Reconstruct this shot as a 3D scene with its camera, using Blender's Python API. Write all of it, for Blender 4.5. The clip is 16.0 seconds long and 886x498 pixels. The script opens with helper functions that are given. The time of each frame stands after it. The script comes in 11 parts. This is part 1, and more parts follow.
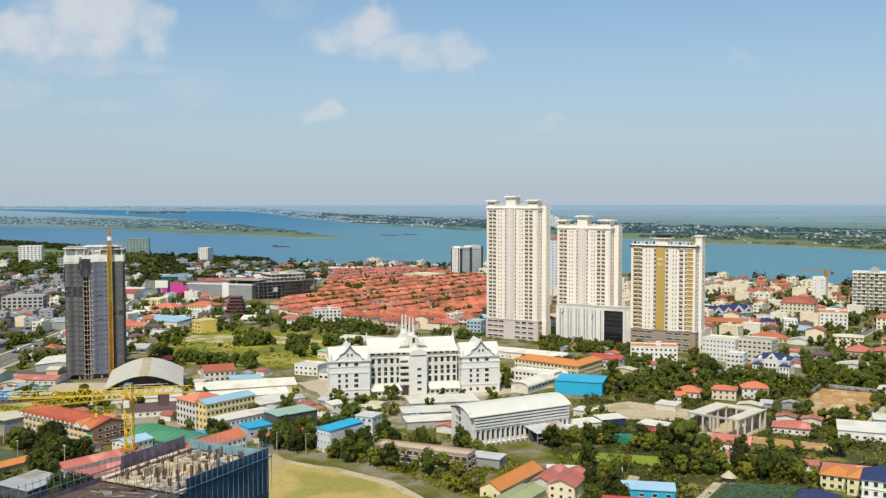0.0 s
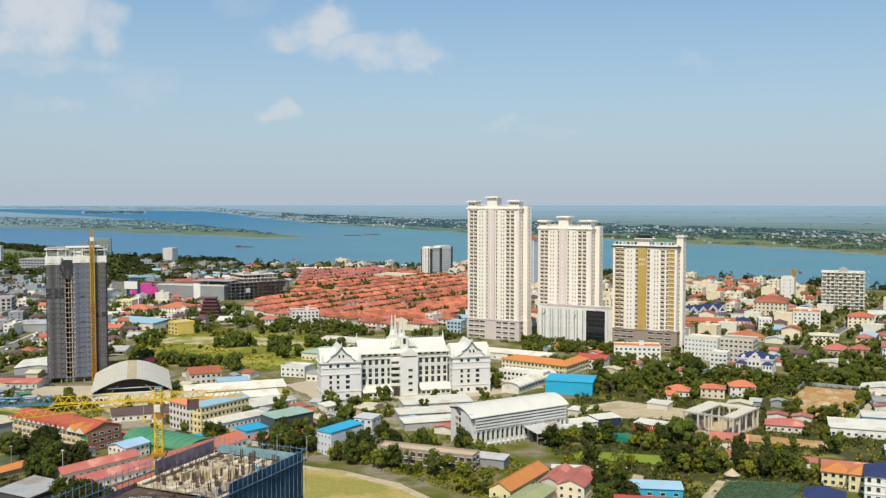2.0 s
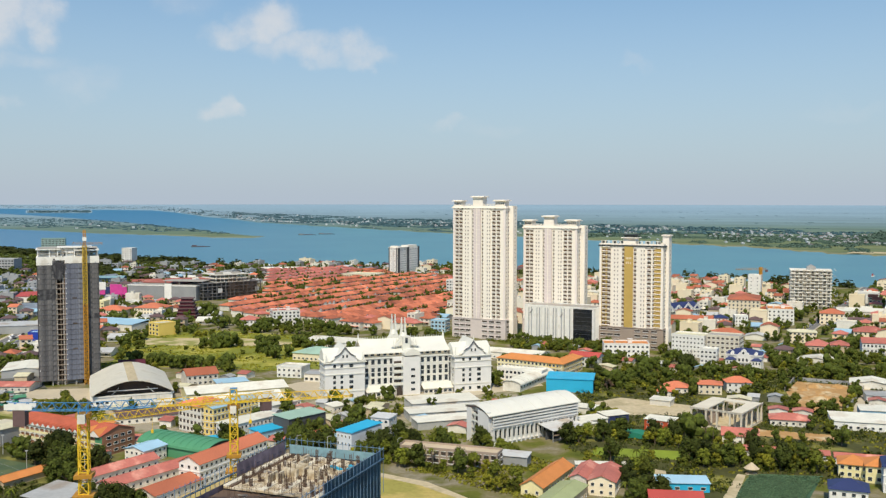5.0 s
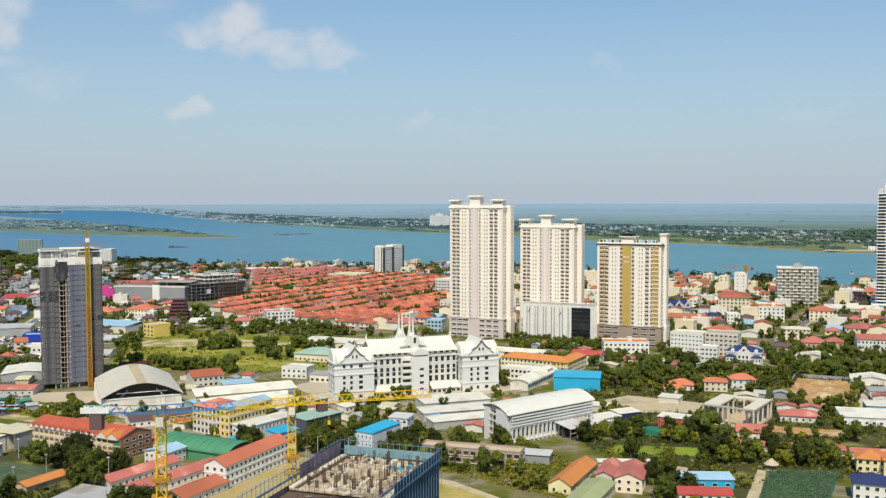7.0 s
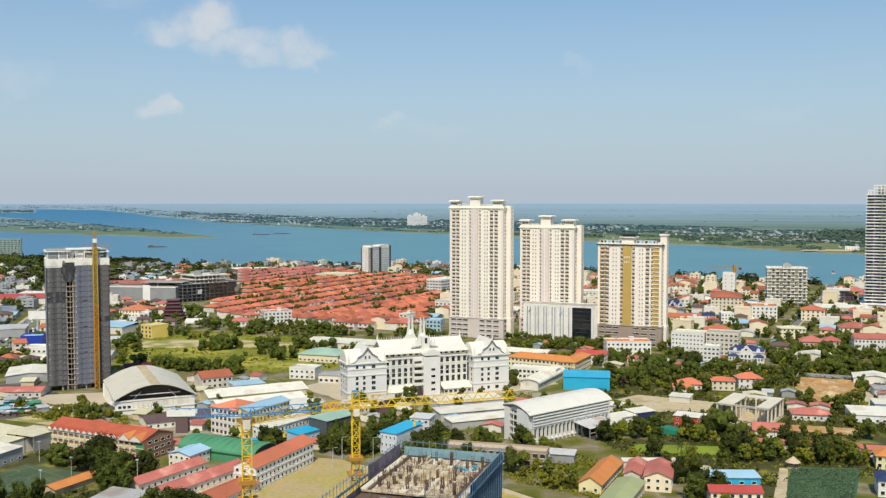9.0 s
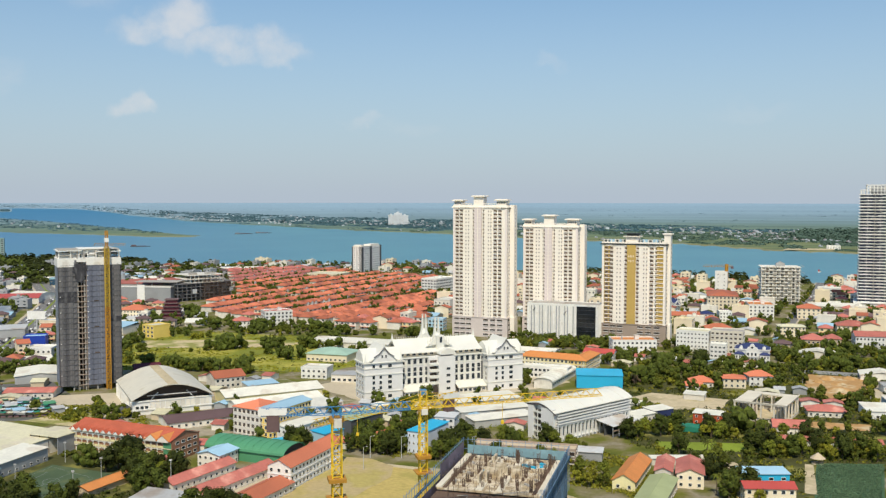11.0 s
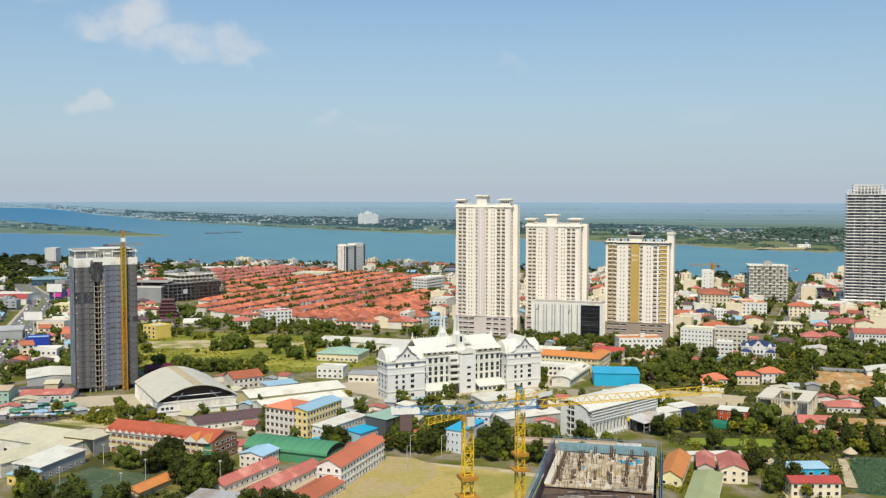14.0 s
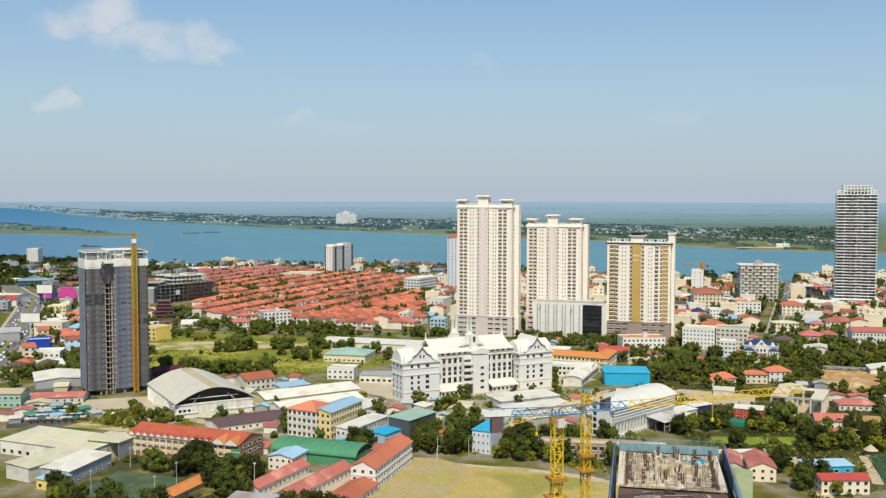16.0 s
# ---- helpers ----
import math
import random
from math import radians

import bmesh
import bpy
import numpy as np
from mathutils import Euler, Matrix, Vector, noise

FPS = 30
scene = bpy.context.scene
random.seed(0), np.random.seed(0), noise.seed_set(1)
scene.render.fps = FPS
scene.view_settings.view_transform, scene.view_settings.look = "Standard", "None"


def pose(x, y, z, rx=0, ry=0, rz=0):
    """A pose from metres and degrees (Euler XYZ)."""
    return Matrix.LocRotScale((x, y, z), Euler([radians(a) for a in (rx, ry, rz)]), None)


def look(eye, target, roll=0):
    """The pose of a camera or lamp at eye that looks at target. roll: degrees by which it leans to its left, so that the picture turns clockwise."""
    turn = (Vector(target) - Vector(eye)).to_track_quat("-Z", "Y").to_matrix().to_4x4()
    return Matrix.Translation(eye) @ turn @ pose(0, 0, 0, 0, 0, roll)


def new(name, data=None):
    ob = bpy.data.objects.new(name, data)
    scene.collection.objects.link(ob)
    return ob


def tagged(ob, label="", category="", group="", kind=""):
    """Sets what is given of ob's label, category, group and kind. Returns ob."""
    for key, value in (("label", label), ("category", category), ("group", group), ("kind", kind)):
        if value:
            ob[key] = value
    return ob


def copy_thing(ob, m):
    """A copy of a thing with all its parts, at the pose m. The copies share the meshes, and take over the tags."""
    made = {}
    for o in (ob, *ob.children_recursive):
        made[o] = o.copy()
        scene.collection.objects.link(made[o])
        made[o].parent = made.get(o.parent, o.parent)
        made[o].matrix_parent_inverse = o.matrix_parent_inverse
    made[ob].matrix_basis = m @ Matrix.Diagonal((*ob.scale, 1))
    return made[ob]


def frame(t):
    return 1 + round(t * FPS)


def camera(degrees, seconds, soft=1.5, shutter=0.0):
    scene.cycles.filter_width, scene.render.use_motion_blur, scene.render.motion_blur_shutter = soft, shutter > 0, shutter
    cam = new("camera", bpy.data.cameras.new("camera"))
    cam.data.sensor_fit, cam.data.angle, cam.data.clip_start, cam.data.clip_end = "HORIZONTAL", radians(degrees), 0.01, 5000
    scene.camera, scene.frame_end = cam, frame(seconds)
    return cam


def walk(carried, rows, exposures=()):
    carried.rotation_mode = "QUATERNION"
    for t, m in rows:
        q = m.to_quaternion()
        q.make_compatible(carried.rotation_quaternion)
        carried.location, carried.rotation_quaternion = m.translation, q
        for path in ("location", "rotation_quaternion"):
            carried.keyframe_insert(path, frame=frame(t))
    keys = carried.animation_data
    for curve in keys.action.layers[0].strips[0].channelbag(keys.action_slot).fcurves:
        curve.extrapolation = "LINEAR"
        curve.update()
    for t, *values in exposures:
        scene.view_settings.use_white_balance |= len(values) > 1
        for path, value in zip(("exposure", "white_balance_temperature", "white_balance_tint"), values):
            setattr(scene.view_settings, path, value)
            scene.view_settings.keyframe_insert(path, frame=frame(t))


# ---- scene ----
cam = camera(50.0, 16.0, soft=1.3)
PATH = [
    (0, (-7.8, -11.302, 119.607), (-7.708, -9.307, 119.504), -0.1),
    (0.5, (-13.378, -11.096, 119.627), (-13.263, -9.102, 119.525), 0.0),
    (1, (-18.263, -10.16, 119.767), (-18.124, -8.168, 119.664), -0.0),
    (1.5, (-23.364, -9.525, 119.832), (-23.2, -7.535, 119.729), 0.0),
    (2, (-28.867, -9.134, 119.915), (-28.684, -7.145, 119.812), -0.0),
    (2.5, (-34.365, -8.966, 120.037), (-34.166, -6.979, 119.934), -0.0),
    (3, (-40.014, -8.51, 120.054), (-39.795, -6.525, 119.95), -0.1),
    (3.5, (-45.944, -8.129, 120.024), (-45.703, -6.147, 119.92), -0.1),
    (4, (-52.044, -7.9, 119.989), (-51.784, -5.92, 119.885), -0.0),
    (6.5, (-81.109, -4.561, 120.427), (-80.763, -2.594, 120.321), -0.1),
    (7, (-86.952, -3.949, 120.413), (-86.593, -1.984, 120.307), -0.1),
    (7.5, (-93.348, -3.435, 120.636), (-92.972, -1.473, 120.53), -0.0),
    (8, (-99.615, -2.701, 120.816), (-99.226, -0.742, 120.709), -0.0),
    (8.5, (-105.549, -1.81, 121.065), (-105.145, 0.146, 120.959), -0.1),
    (9, (-111.222, -0.761, 121.186), (-110.805, 1.192, 121.079), -0.0),
    (11.5, (-141.476, 4.508, 121.204), (-140.996, 6.447, 121.095), 0.0),
    (12, (-147.344, 5.676, 121.263), (-146.852, 7.611, 121.153), 0.0),
    (12.5, (-153.03, 6.854, 121.42), (-152.525, 8.786, 121.309), 0.1),
    (13, (-159.143, 8.012, 121.382), (-158.624, 9.94, 121.272), 0.1),
    (13.5, (-165.26, 9.282, 121.368), (-164.727, 11.207, 121.257), 0.1),
    (14, (-171.255, 10.569, 121.394), (-170.709, 12.49, 121.284), 0.1),
    (14.5, (-177.169, 11.99, 121.475), (-176.609, 13.906, 121.365), 0.1),
    (15, (-183.047, 13.273, 121.582), (-182.474, 15.186, 121.471), 0.1),
    (15.5, (-189.242, 14.833, 121.826), (-188.656, 16.742, 121.715), 0.1),
    (16, (-196.034, 16.899, 122.192), (-195.432, 18.803, 122.081), 0.1),
]
walk(cam, [(t, look(eye, target, roll)) for t, eye, target, roll in PATH])

# ---------------------------------------------------------------- world, sun, exposure
SUN_AZ, SUN_EL = 197.0, 53.0
world = bpy.data.worlds.new("sky")
scene.world = world
world.use_nodes = True
wn, wl = world.node_tree.nodes, world.node_tree.links
wn.clear()
w_out = wn.new("ShaderNodeOutputWorld")
w_bg = wn.new("ShaderNodeBackground")
w_sky = wn.new("ShaderNodeTexSky")
w_sky.sky_type = "NISHITA"
w_sky.sun_disc = False
w_sky.sun_elevation, w_sky.sun_rotation = radians(SUN_EL), radians(SUN_AZ)
w_sky.air_density, w_sky.dust_density, w_sky.ozone_density = 1.0, 0.7, 3.0
w_bg.inputs["Strength"].default_value = 0.1
w_tc = wn.new("ShaderNodeTexCoord")


def sky_node(kind, op=None, links=(), **values):
    """One node of the sky; links name its inputs' sources."""
    nd = wn.new(kind)
    if op:
        nd.operation = op
    for slot, source in links:
        wl.new(source, nd.inputs[slot])
    for slot, value in values.items():
        nd.inputs[int(slot[1:])].default_value = value
    return nd


def cloud_mask():
    """Soft, broken clouds: puffs in a few places of the sky, their outlines bent and eaten away by noise."""
    bend = sky_node("ShaderNodeTexNoise", links=((0, w_tc.outputs["Generated"]),))
    bend.inputs["Scale"].default_value, bend.inputs["Detail"].default_value = 26.0, 6.0
    shift = sky_node("ShaderNodeVectorMath", "SUBTRACT", ((0, bend.outputs["Color"]),), _1=(0.5, 0.5, 0.5))
    shift = sky_node("ShaderNodeVectorMath", "SCALE", ((0, shift.outputs[0]),))
    shift.inputs["Scale"].default_value = 0.050
    way = sky_node("ShaderNodeVectorMath", "ADD", ((0, w_tc.outputs["Generated"]), (1, shift.outputs[0]))).outputs[0]
    total = None
    # bearing, height, half width, half height (degrees), density
    for az, el, a, b, s in ((-17.2, 10.6, 3.6, 2.6, 0.95), (-20.6, 8.9, 4.0, 1.6, 0.85), (-14.4, 9.9, 1.5, 1.7, 0.8), (-18.0, 7.6, 6.5, 0.9, 0.42), (-22.0, 6.1, 3.0, 1.0, 0.40),
                            (-1.7, 10.4, 2.5, 1.6, 0.80), (-3.6, 9.6, 2.0, 1.0, 0.60), (1.0, 8.9, 4.4, 1.15, 0.66), (3.6, 8.4, 2.6, 0.75, 0.62), (-6.6, 11.3, 2.2, 1.1, 0.34),
                            (-4.4, 5.2, 1.25, 0.7, 0.64), (-12.2, 6.6, 2.2, 1.4, 0.38), (-18.0, 5.5, 1.2, 0.6, 0.34), (-16.2, 5.1, 1.2, 0.5, 0.36), (8.9, 4.4, 1.7, 0.5, 0.42),
                            (11.6, 4.1, 2.4, 0.6, 0.26), (19.9, 7.8, 1.0, 0.5, 0.30), (31, 4.8, 3.5, 0.7, 0.25),
                            (-45, 14, 9, 4, 0.8), (60, 22, 12, 5, 0.8), (120, 30, 14, 6, 0.8), (-120, 26, 14, 6, 0.8), (175, 18, 12, 4, 0.8)):
        c = Vector((math.sin(radians(az)) * math.cos(radians(el)), math.cos(radians(az)) * math.cos(radians(el)), math.sin(radians(el))))
        r = Vector((math.cos(radians(az)), -math.sin(radians(az)), 0))
        u = r.cross(c).normalized()
        terms = []
        for axis, half in ((r, a), (u, b)):
            dot = sky_node("ShaderNodeVectorMath", "DOT_PRODUCT", ((0, way),), _1=axis)
            off = sky_node("ShaderNodeMath", "SUBTRACT", ((0, dot.outputs["Value"]),), _1=axis.dot(c))
            div = sky_node("ShaderNodeMath", "DIVIDE", ((0, off.outputs[0]),), _1=math.sin(radians(half)))
            terms.append(sky_node("ShaderNodeMath", "POWER", ((0, div.outputs[0]),), _1=2.0).outputs[0])
        front = sky_node("ShaderNodeVectorMath", "DOT_PRODUCT", ((0, way),), _1=c)
        ahead = sky_node("ShaderNodeMath", "GREATER_THAN", ((0, front.outputs["Value"]),), _1=0.3)
        add = sky_node("ShaderNodeMath", "ADD", ((0, terms[0]), (1, terms[1])))
        fall = sky_node("ShaderNodeMapRange", links=((0, add.outputs[0]),))
        fall.inputs["From Min"].default_value, fall.inputs["From Max"].default_value = 0.0, 1.5
        fall.inputs["To Min"].default_value, fall.inputs["To Max"].default_value = s, 0.0
        fall.interpolation_type = "SMOOTHSTEP"
        gate = sky_node("ShaderNodeMath", "MULTIPLY", ((0, fall.outputs[0]), (1, ahead.outputs[0]))).outputs[0]
        total = gate if total is None else sky_node("ShaderNodeMath", "MAXIMUM", ((0, total), (1, gate))).outputs[0]
    fine = sky_node("ShaderNodeTexNoise", links=((0, w_tc.outputs["Generated"]),))
    fine.inputs["Scale"].default_value, fine.inputs["Detail"].default_value, fine.inputs["Roughness"].default_value = 34.0, 8.0, 0.6
    body = sky_node("ShaderNodeMath", "MULTIPLY_ADD", ((0, fine.outputs["Fac"]),), _1=1.6, _2=0.15)
    both = sky_node("ShaderNodeMath", "MULTIPLY", ((0, body.outputs[0]), (1, total)))
    edge = sky_node("ShaderNodeMapRange", links=((0, both.outputs[0]),))
    edge.inputs["From Min"].default_value, edge.inputs["From Max"].default_value = 0.0, 1.1
    edge.inputs["To Max"].default_value = 0.72
    edge.interpolation_type = "SMOOTHERSTEP"
    return edge


# pale haze low in the sky
w_sep = wn.new("ShaderNodeSeparateXYZ")
wl.new(w_tc.outputs["Generated"], w_sep.inputs[0])
w_low = wn.new("ShaderNodeMapRange")
wl.new(w_sep.outputs["Z"], w_low.inputs["Value"])
w_low.inputs["From Min"].default_value, w_low.inputs["From Max"].default_value = -0.01, 0.27
w_low.inputs["To Min"].default_value, w_low.inputs["To Max"].default_value = 0.95, 0.0
w_haze = wn.new("ShaderNodeMix")
w_haze.data_type = "RGBA"
wl.new(w_low.outputs[0], w_haze.inputs["Factor"])
w_tint = wn.new("ShaderNodeVectorMath")
w_tint.operation = "MULTIPLY"
wl.new(w_sky.outputs["Color"], w_tint.inputs[0])
w_tint.inputs[1].default_value = (0.93, 1.16, 1.20)
wl.new(w_tint.outputs[0], w_haze.inputs["A"])
w_haze.inputs["B"].default_value = (4.55, 5.25, 6.2, 1)
w_mix = wn.new("ShaderNodeMix")
w_mix.data_type = "RGBA"
wl.new(cloud_mask().outputs[0], w_mix.inputs["Factor"])
wl.new(w_haze.outputs["Result"], w_mix.inputs["A"])
w_mix.inputs["B"].default_value = (7.3, 7.3, 7.35, 1)
wl.new(w_mix.outputs["Result"], w_bg.inputs["Color"])
wl.new(w_bg.outputs[0], w_out.inputs["Surface"])

sun = new("sun", bpy.data.lights.new("sun", "SUN"))
sun.data.energy, sun.data.angle, sun.data.color = 3.9, radians(0.53), (1.0, 0.888, 0.69)
sun_way = Vector((math.sin(radians(SUN_AZ)) * math.cos(radians(SUN_EL)), math.cos(radians(SUN_AZ)) * math.cos(radians(SUN_EL)), math.sin(radians(SUN_EL))))
sun.matrix_world = look(sun_way * 900, (0, 0, 0))
scene.view_settings.exposure = 0.0


# ---------------------------------------------------------------- materials
def mat(name, col, rough=0.8, metal=0.0, v1=0.22, s1=0.11, v2=0.16, s2=1.3, rnd=0.0, bump=0.0, island=0.0, second=None, edge=0.5, spec=0.4, stretch=None):
    """A painted or natural surface: its colour, broken by broad stains and fine grain; rnd varies it from object to object; second is a
    colour that shows in worn or grown-over patches."""
    m = bpy.data.materials.new(name)
    m.use_nodes = True
    n, l = m.node_tree.nodes, m.node_tree.links
    bsdf = n["Principled BSDF"]
    bsdf.inputs["Roughness"].default_value = rough
    bsdf.inputs["Metallic"].default_value = metal
    bsdf.inputs["Specular IOR Level"].default_value = spec
    tc = n.new("ShaderNodeTexCoord")
    way = tc.outputs["Object"]
    if stretch:
        mp = n.new("ShaderNodeMapping")
        mp.inputs["Scale"].default_value = stretch
        l.new(way, mp.inputs["Vector"])
        way = mp.outputs[0]
    out = []
    for sc, det in ((s1, 4.0), (s2, 5.0)):
        t = n.new("ShaderNodeTexNoise")
        t.inputs["Scale"].default_value = sc
        t.inputs["Detail"].default_value = det
        l.new(way, t.inputs["Vector"])
        out.append(t)
    a = n.new("ShaderNodeMath")
    a.operation = "MULTIPLY_ADD"
    l.new(out[0].outputs["Fac"], a.inputs[0])
    a.inputs[1].default_value, a.inputs[2].default_value = 2 * v1, 1 - v1
    b = n.new("ShaderNodeMath")
    b.operation = "MULTIPLY_ADD"
    l.new(out[1].outputs["Fac"], b.inputs[0])
    b.inputs[1].default_value, b.inputs[2].default_value = 2 * v2, 1 - v2
    c = n.new("ShaderNodeMath")
    c.operation = "MULTIPLY"
    l.new(a.outputs[0], c.inputs[0])
    l.new(b.outputs[0], c.inputs[1])
    last = c
    if rnd:
        o = n.new("ShaderNodeObjectInfo")
        r = n.new("ShaderNodeMath")
        r.operation = "MULTIPLY_ADD"
        l.new(o.outputs["Random"], r.inputs[0])
        r.inputs[1].default_value, r.inputs[2].default_value = 2 * rnd, 1 - rnd
        d = n.new("ShaderNodeMath")
        d.operation = "MULTIPLY"
        l.new(c.outputs[0], d.inputs[0])
        l.new(r.outputs[0], d.inputs[1])
        last = d
    if island:
        geo = n.new("ShaderNodeNewGeometry")
        r = n.new("ShaderNodeMath")
        r.operation = "MULTIPLY_ADD"
        l.new(geo.outputs["Random Per Island"], r.inputs[0])
        r.inputs[1].default_value, r.inputs[2].default_value = 2 * island, 1 - island
        d = n.new("ShaderNodeMath")
        d.operation = "MULTIPLY"
        l.new(last.outputs[0], d.inputs[0])
        l.new(r.outputs[0], d.inputs[1])
        last = d
    base = n.new("ShaderNodeRGB")
    base.outputs[0].default_value = (*col, 1)
    colour = base.outputs[0]
    if second:
        mr = n.new("ShaderNodeMapRange")
        l.new(out[0].outputs["Fac"], mr.inputs["Value"])
        mr.inputs["From Min"].default_value, mr.inputs["From Max"].default_value = edge - 0.06, edge + 0.06
        mx = n.new("ShaderNodeMix")
        mx.data_type = "RGBA"
        l.new(mr.outputs[0], mx.inputs["Factor"])
        l.new(colour, mx.inputs["A"])
        mx.inputs["B"].default_value = (*second, 1)
        colour = mx.outputs["Result"]
    sc = n.new("ShaderNodeVectorMath")
    sc.operation = "SCALE"
    l.new(colour, sc.inputs[0])
    l.new(last.outputs[0], sc.inputs["Scale"])
    l.new(sc.outputs[0], bsdf.inputs["Base Color"])
    if bump:
        bp = n.new("ShaderNodeBump")
        bp.inputs["Strength"].default_value = bump
        bp.inputs["Distance"].default_value = 0.2
        l.new(out[1].outputs["Fac"], bp.inputs["Height"])
        l.new(bp.outputs[0], bsdf.inputs["Normal"])
    return m


M_WHITE = mat("white_paint", (0.79, 0.78, 0.74), 0.7, v1=0.16, v2=0.14, s2=0.7, rnd=0.06, second=(0.62, 0.59, 0.53), edge=0.64)
M_OFFWHITE = mat("offwhite_paint", (0.75, 0.715, 0.635), 0.75, v1=0.2, v2=0.16, s2=0.7, rnd=0.14, second=(0.58, 0.54, 0.46), edge=0.62)
M_PALACE = mat("pale_grey_render", (0.75, 0.74, 0.715), 0.75, v1=0.10, s1=0.2, v2=0.07)
M_PALACE_ROOF = mat("white_roof_sheet", (0.74, 0.73, 0.66), 0.55, v1=0.10, v2=0.06)
M_CREAM = mat("cream_paint", (0.80, 0.70, 0.52), 0.75, v1=0.10, v2=0.08, rnd=0.1)
M_TOWER = mat("cream_tower_paint", (0.90, 0.835, 0.74), 0.75, v1=0.08, s1=0.05, v2=0.07)
M_TOWER_BAND = mat("pink_grey_band", (0.72, 0.635, 0.615), 0.75, v1=0.08, v2=0.05)
M_TOWER_PIER = mat("pinkish_pier_paint", (0.83, 0.745, 0.70), 0.75, v1=0.08, s1=0.05, v2=0.07)
# balcony shade put into a flat brown colour
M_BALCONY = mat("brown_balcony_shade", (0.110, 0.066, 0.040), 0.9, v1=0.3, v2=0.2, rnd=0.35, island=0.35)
M_PALEPANE = mat("pale_small_window", (0.30, 0.255, 0.225), 0.5, v1=0.3, v2=0.2, island=0.4)
M_TOWER_BASE = mat("mauve_stone", (0.66, 0.58, 0.55), 0.7, v1=0.15, v2=0.1)
M_GOLD = mat("ochre_cladding", (0.53, 0.365, 0.105), 0.55, v1=0.12, v2=0.08)
M_BROWNSTONE = mat("brown_stone", (0.38, 0.30, 0.24), 0.7, v1=0.15, v2=0.12)
M_YELLOW = mat("yellow_paint", (0.80, 0.60, 0.16), 0.7, v1=0.14, v2=0.1, rnd=0.08)
M_PALEYELLOW = mat("pale_yellow_paint", (0.80, 0.72, 0.40), 0.7, v1=0.14, v2=0.1, rnd=0.08)
M_BEIGE = mat("beige_paint", (0.58, 0.47, 0.33), 0.8, v1=0.15, v2=0.12, rnd=0.15)
M_BRICK = mat("brown_brick", (0.33, 0.17, 0.10), 0.85, v1=0.2, v2=0.2)
M_GREYWALL = mat("grey_render", (0.34, 0.35, 0.36), 0.85, v1=0.2, v2=0.14, rnd=0.15)
M_DARKGREY = mat("dark_grey_render", (0.085, 0.09, 0.095), 0.85, v1=0.2, v2=0.14)
M_CONCRETE = mat("raw_concrete", (0.40, 0.38, 0.35), 0.9, v1=0.25, v2=0.2, second=(0.30, 0.27, 0.23), edge=0.58)
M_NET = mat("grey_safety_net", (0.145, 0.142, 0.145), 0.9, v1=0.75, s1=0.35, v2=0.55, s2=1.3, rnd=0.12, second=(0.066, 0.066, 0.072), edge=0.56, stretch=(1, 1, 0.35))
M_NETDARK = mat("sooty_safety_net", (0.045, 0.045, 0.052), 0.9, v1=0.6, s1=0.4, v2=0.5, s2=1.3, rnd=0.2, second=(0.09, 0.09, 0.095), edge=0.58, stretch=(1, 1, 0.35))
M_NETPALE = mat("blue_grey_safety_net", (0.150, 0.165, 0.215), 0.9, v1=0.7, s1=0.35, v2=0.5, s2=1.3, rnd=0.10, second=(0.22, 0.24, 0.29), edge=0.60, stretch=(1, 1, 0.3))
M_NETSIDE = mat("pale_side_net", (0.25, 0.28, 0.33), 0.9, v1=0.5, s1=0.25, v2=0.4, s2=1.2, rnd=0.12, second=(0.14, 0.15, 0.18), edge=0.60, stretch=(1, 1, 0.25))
M_BLUENET = mat("blue_safety_net", (0.026, 0.068, 0.115), 0.8, v1=0.6, s1=0.2, v2=0.3, s2=0.9, rnd=0.3)
M_TILE = mat("orange_red_tiles", (0.525, 0.165, 0.088), 0.75, v1=0.3, s1=0.05, v2=0.25, s2=2.2, rnd=0.3, island=0.3)
M_TILE_OR = mat("orange_tiles", (0.62, 0.24, 0.07), 0.7, v1=0.16, s1=0.2, v2=0.16, s2=2.2, rnd=0.1)
M_PINKROOF = mat("faded_pink_roof", (0.47, 0.155, 0.12), 0.65, v1=0.3, s1=0.12, v2=0.2, s2=0.7, rnd=0.2, second=(0.56, 0.26, 0.20), edge=0.66)
M_SLATE = mat("blue_grey_sheet", (0.24, 0.28, 0.33), 0.55, v1=0.3, s1=0.07, v2=0.18, s2=0.6, rnd=0.3, second=(0.36, 0.38, 0.40), edge=0.6)
M_BROWNROOF = mat("brown_roof", (0.16, 0.10, 0.10), 0.75, v1=0.2, v2=0.15, rnd=0.2)
M_REDROOF = mat("red_metal_roof", (0.50, 0.085, 0.07), 0.6, v1=0.16, v2=0.12, rnd=0.1)
M_GREENROOF = mat("green_metal_roof", (0.085, 0.285, 0.15), 0.55, v1=0.18, v2=0.1)
M_OLIVEROOF = mat("olive_green_roof", (0.36, 0.40, 0.20), 0.6, v1=0.18, v2=0.1)
M_BLUEROOF = mat("bright_blue_metal", (0.03, 0.42, 0.68), 0.5, v1=0.12, v2=0.08)
M_PALEBLUE = mat("pale_blue_metal", (0.36, 0.56, 0.70), 0.55, v1=0.14, v2=0.08, rnd=0.1)
M_NAVYROOF = mat("navy_tiles", (0.032, 0.046, 0.135), 0.55, v1=0.2, v2=0.14)
M_SHEET = mat("white_metal_sheet", (0.76, 0.74, 0.64), 0.5, v1=0.28, s1=0.07, v2=0.16, s2=0.6, rnd=0.08, second=(0.60, 0.55, 0.45), edge=0.62)
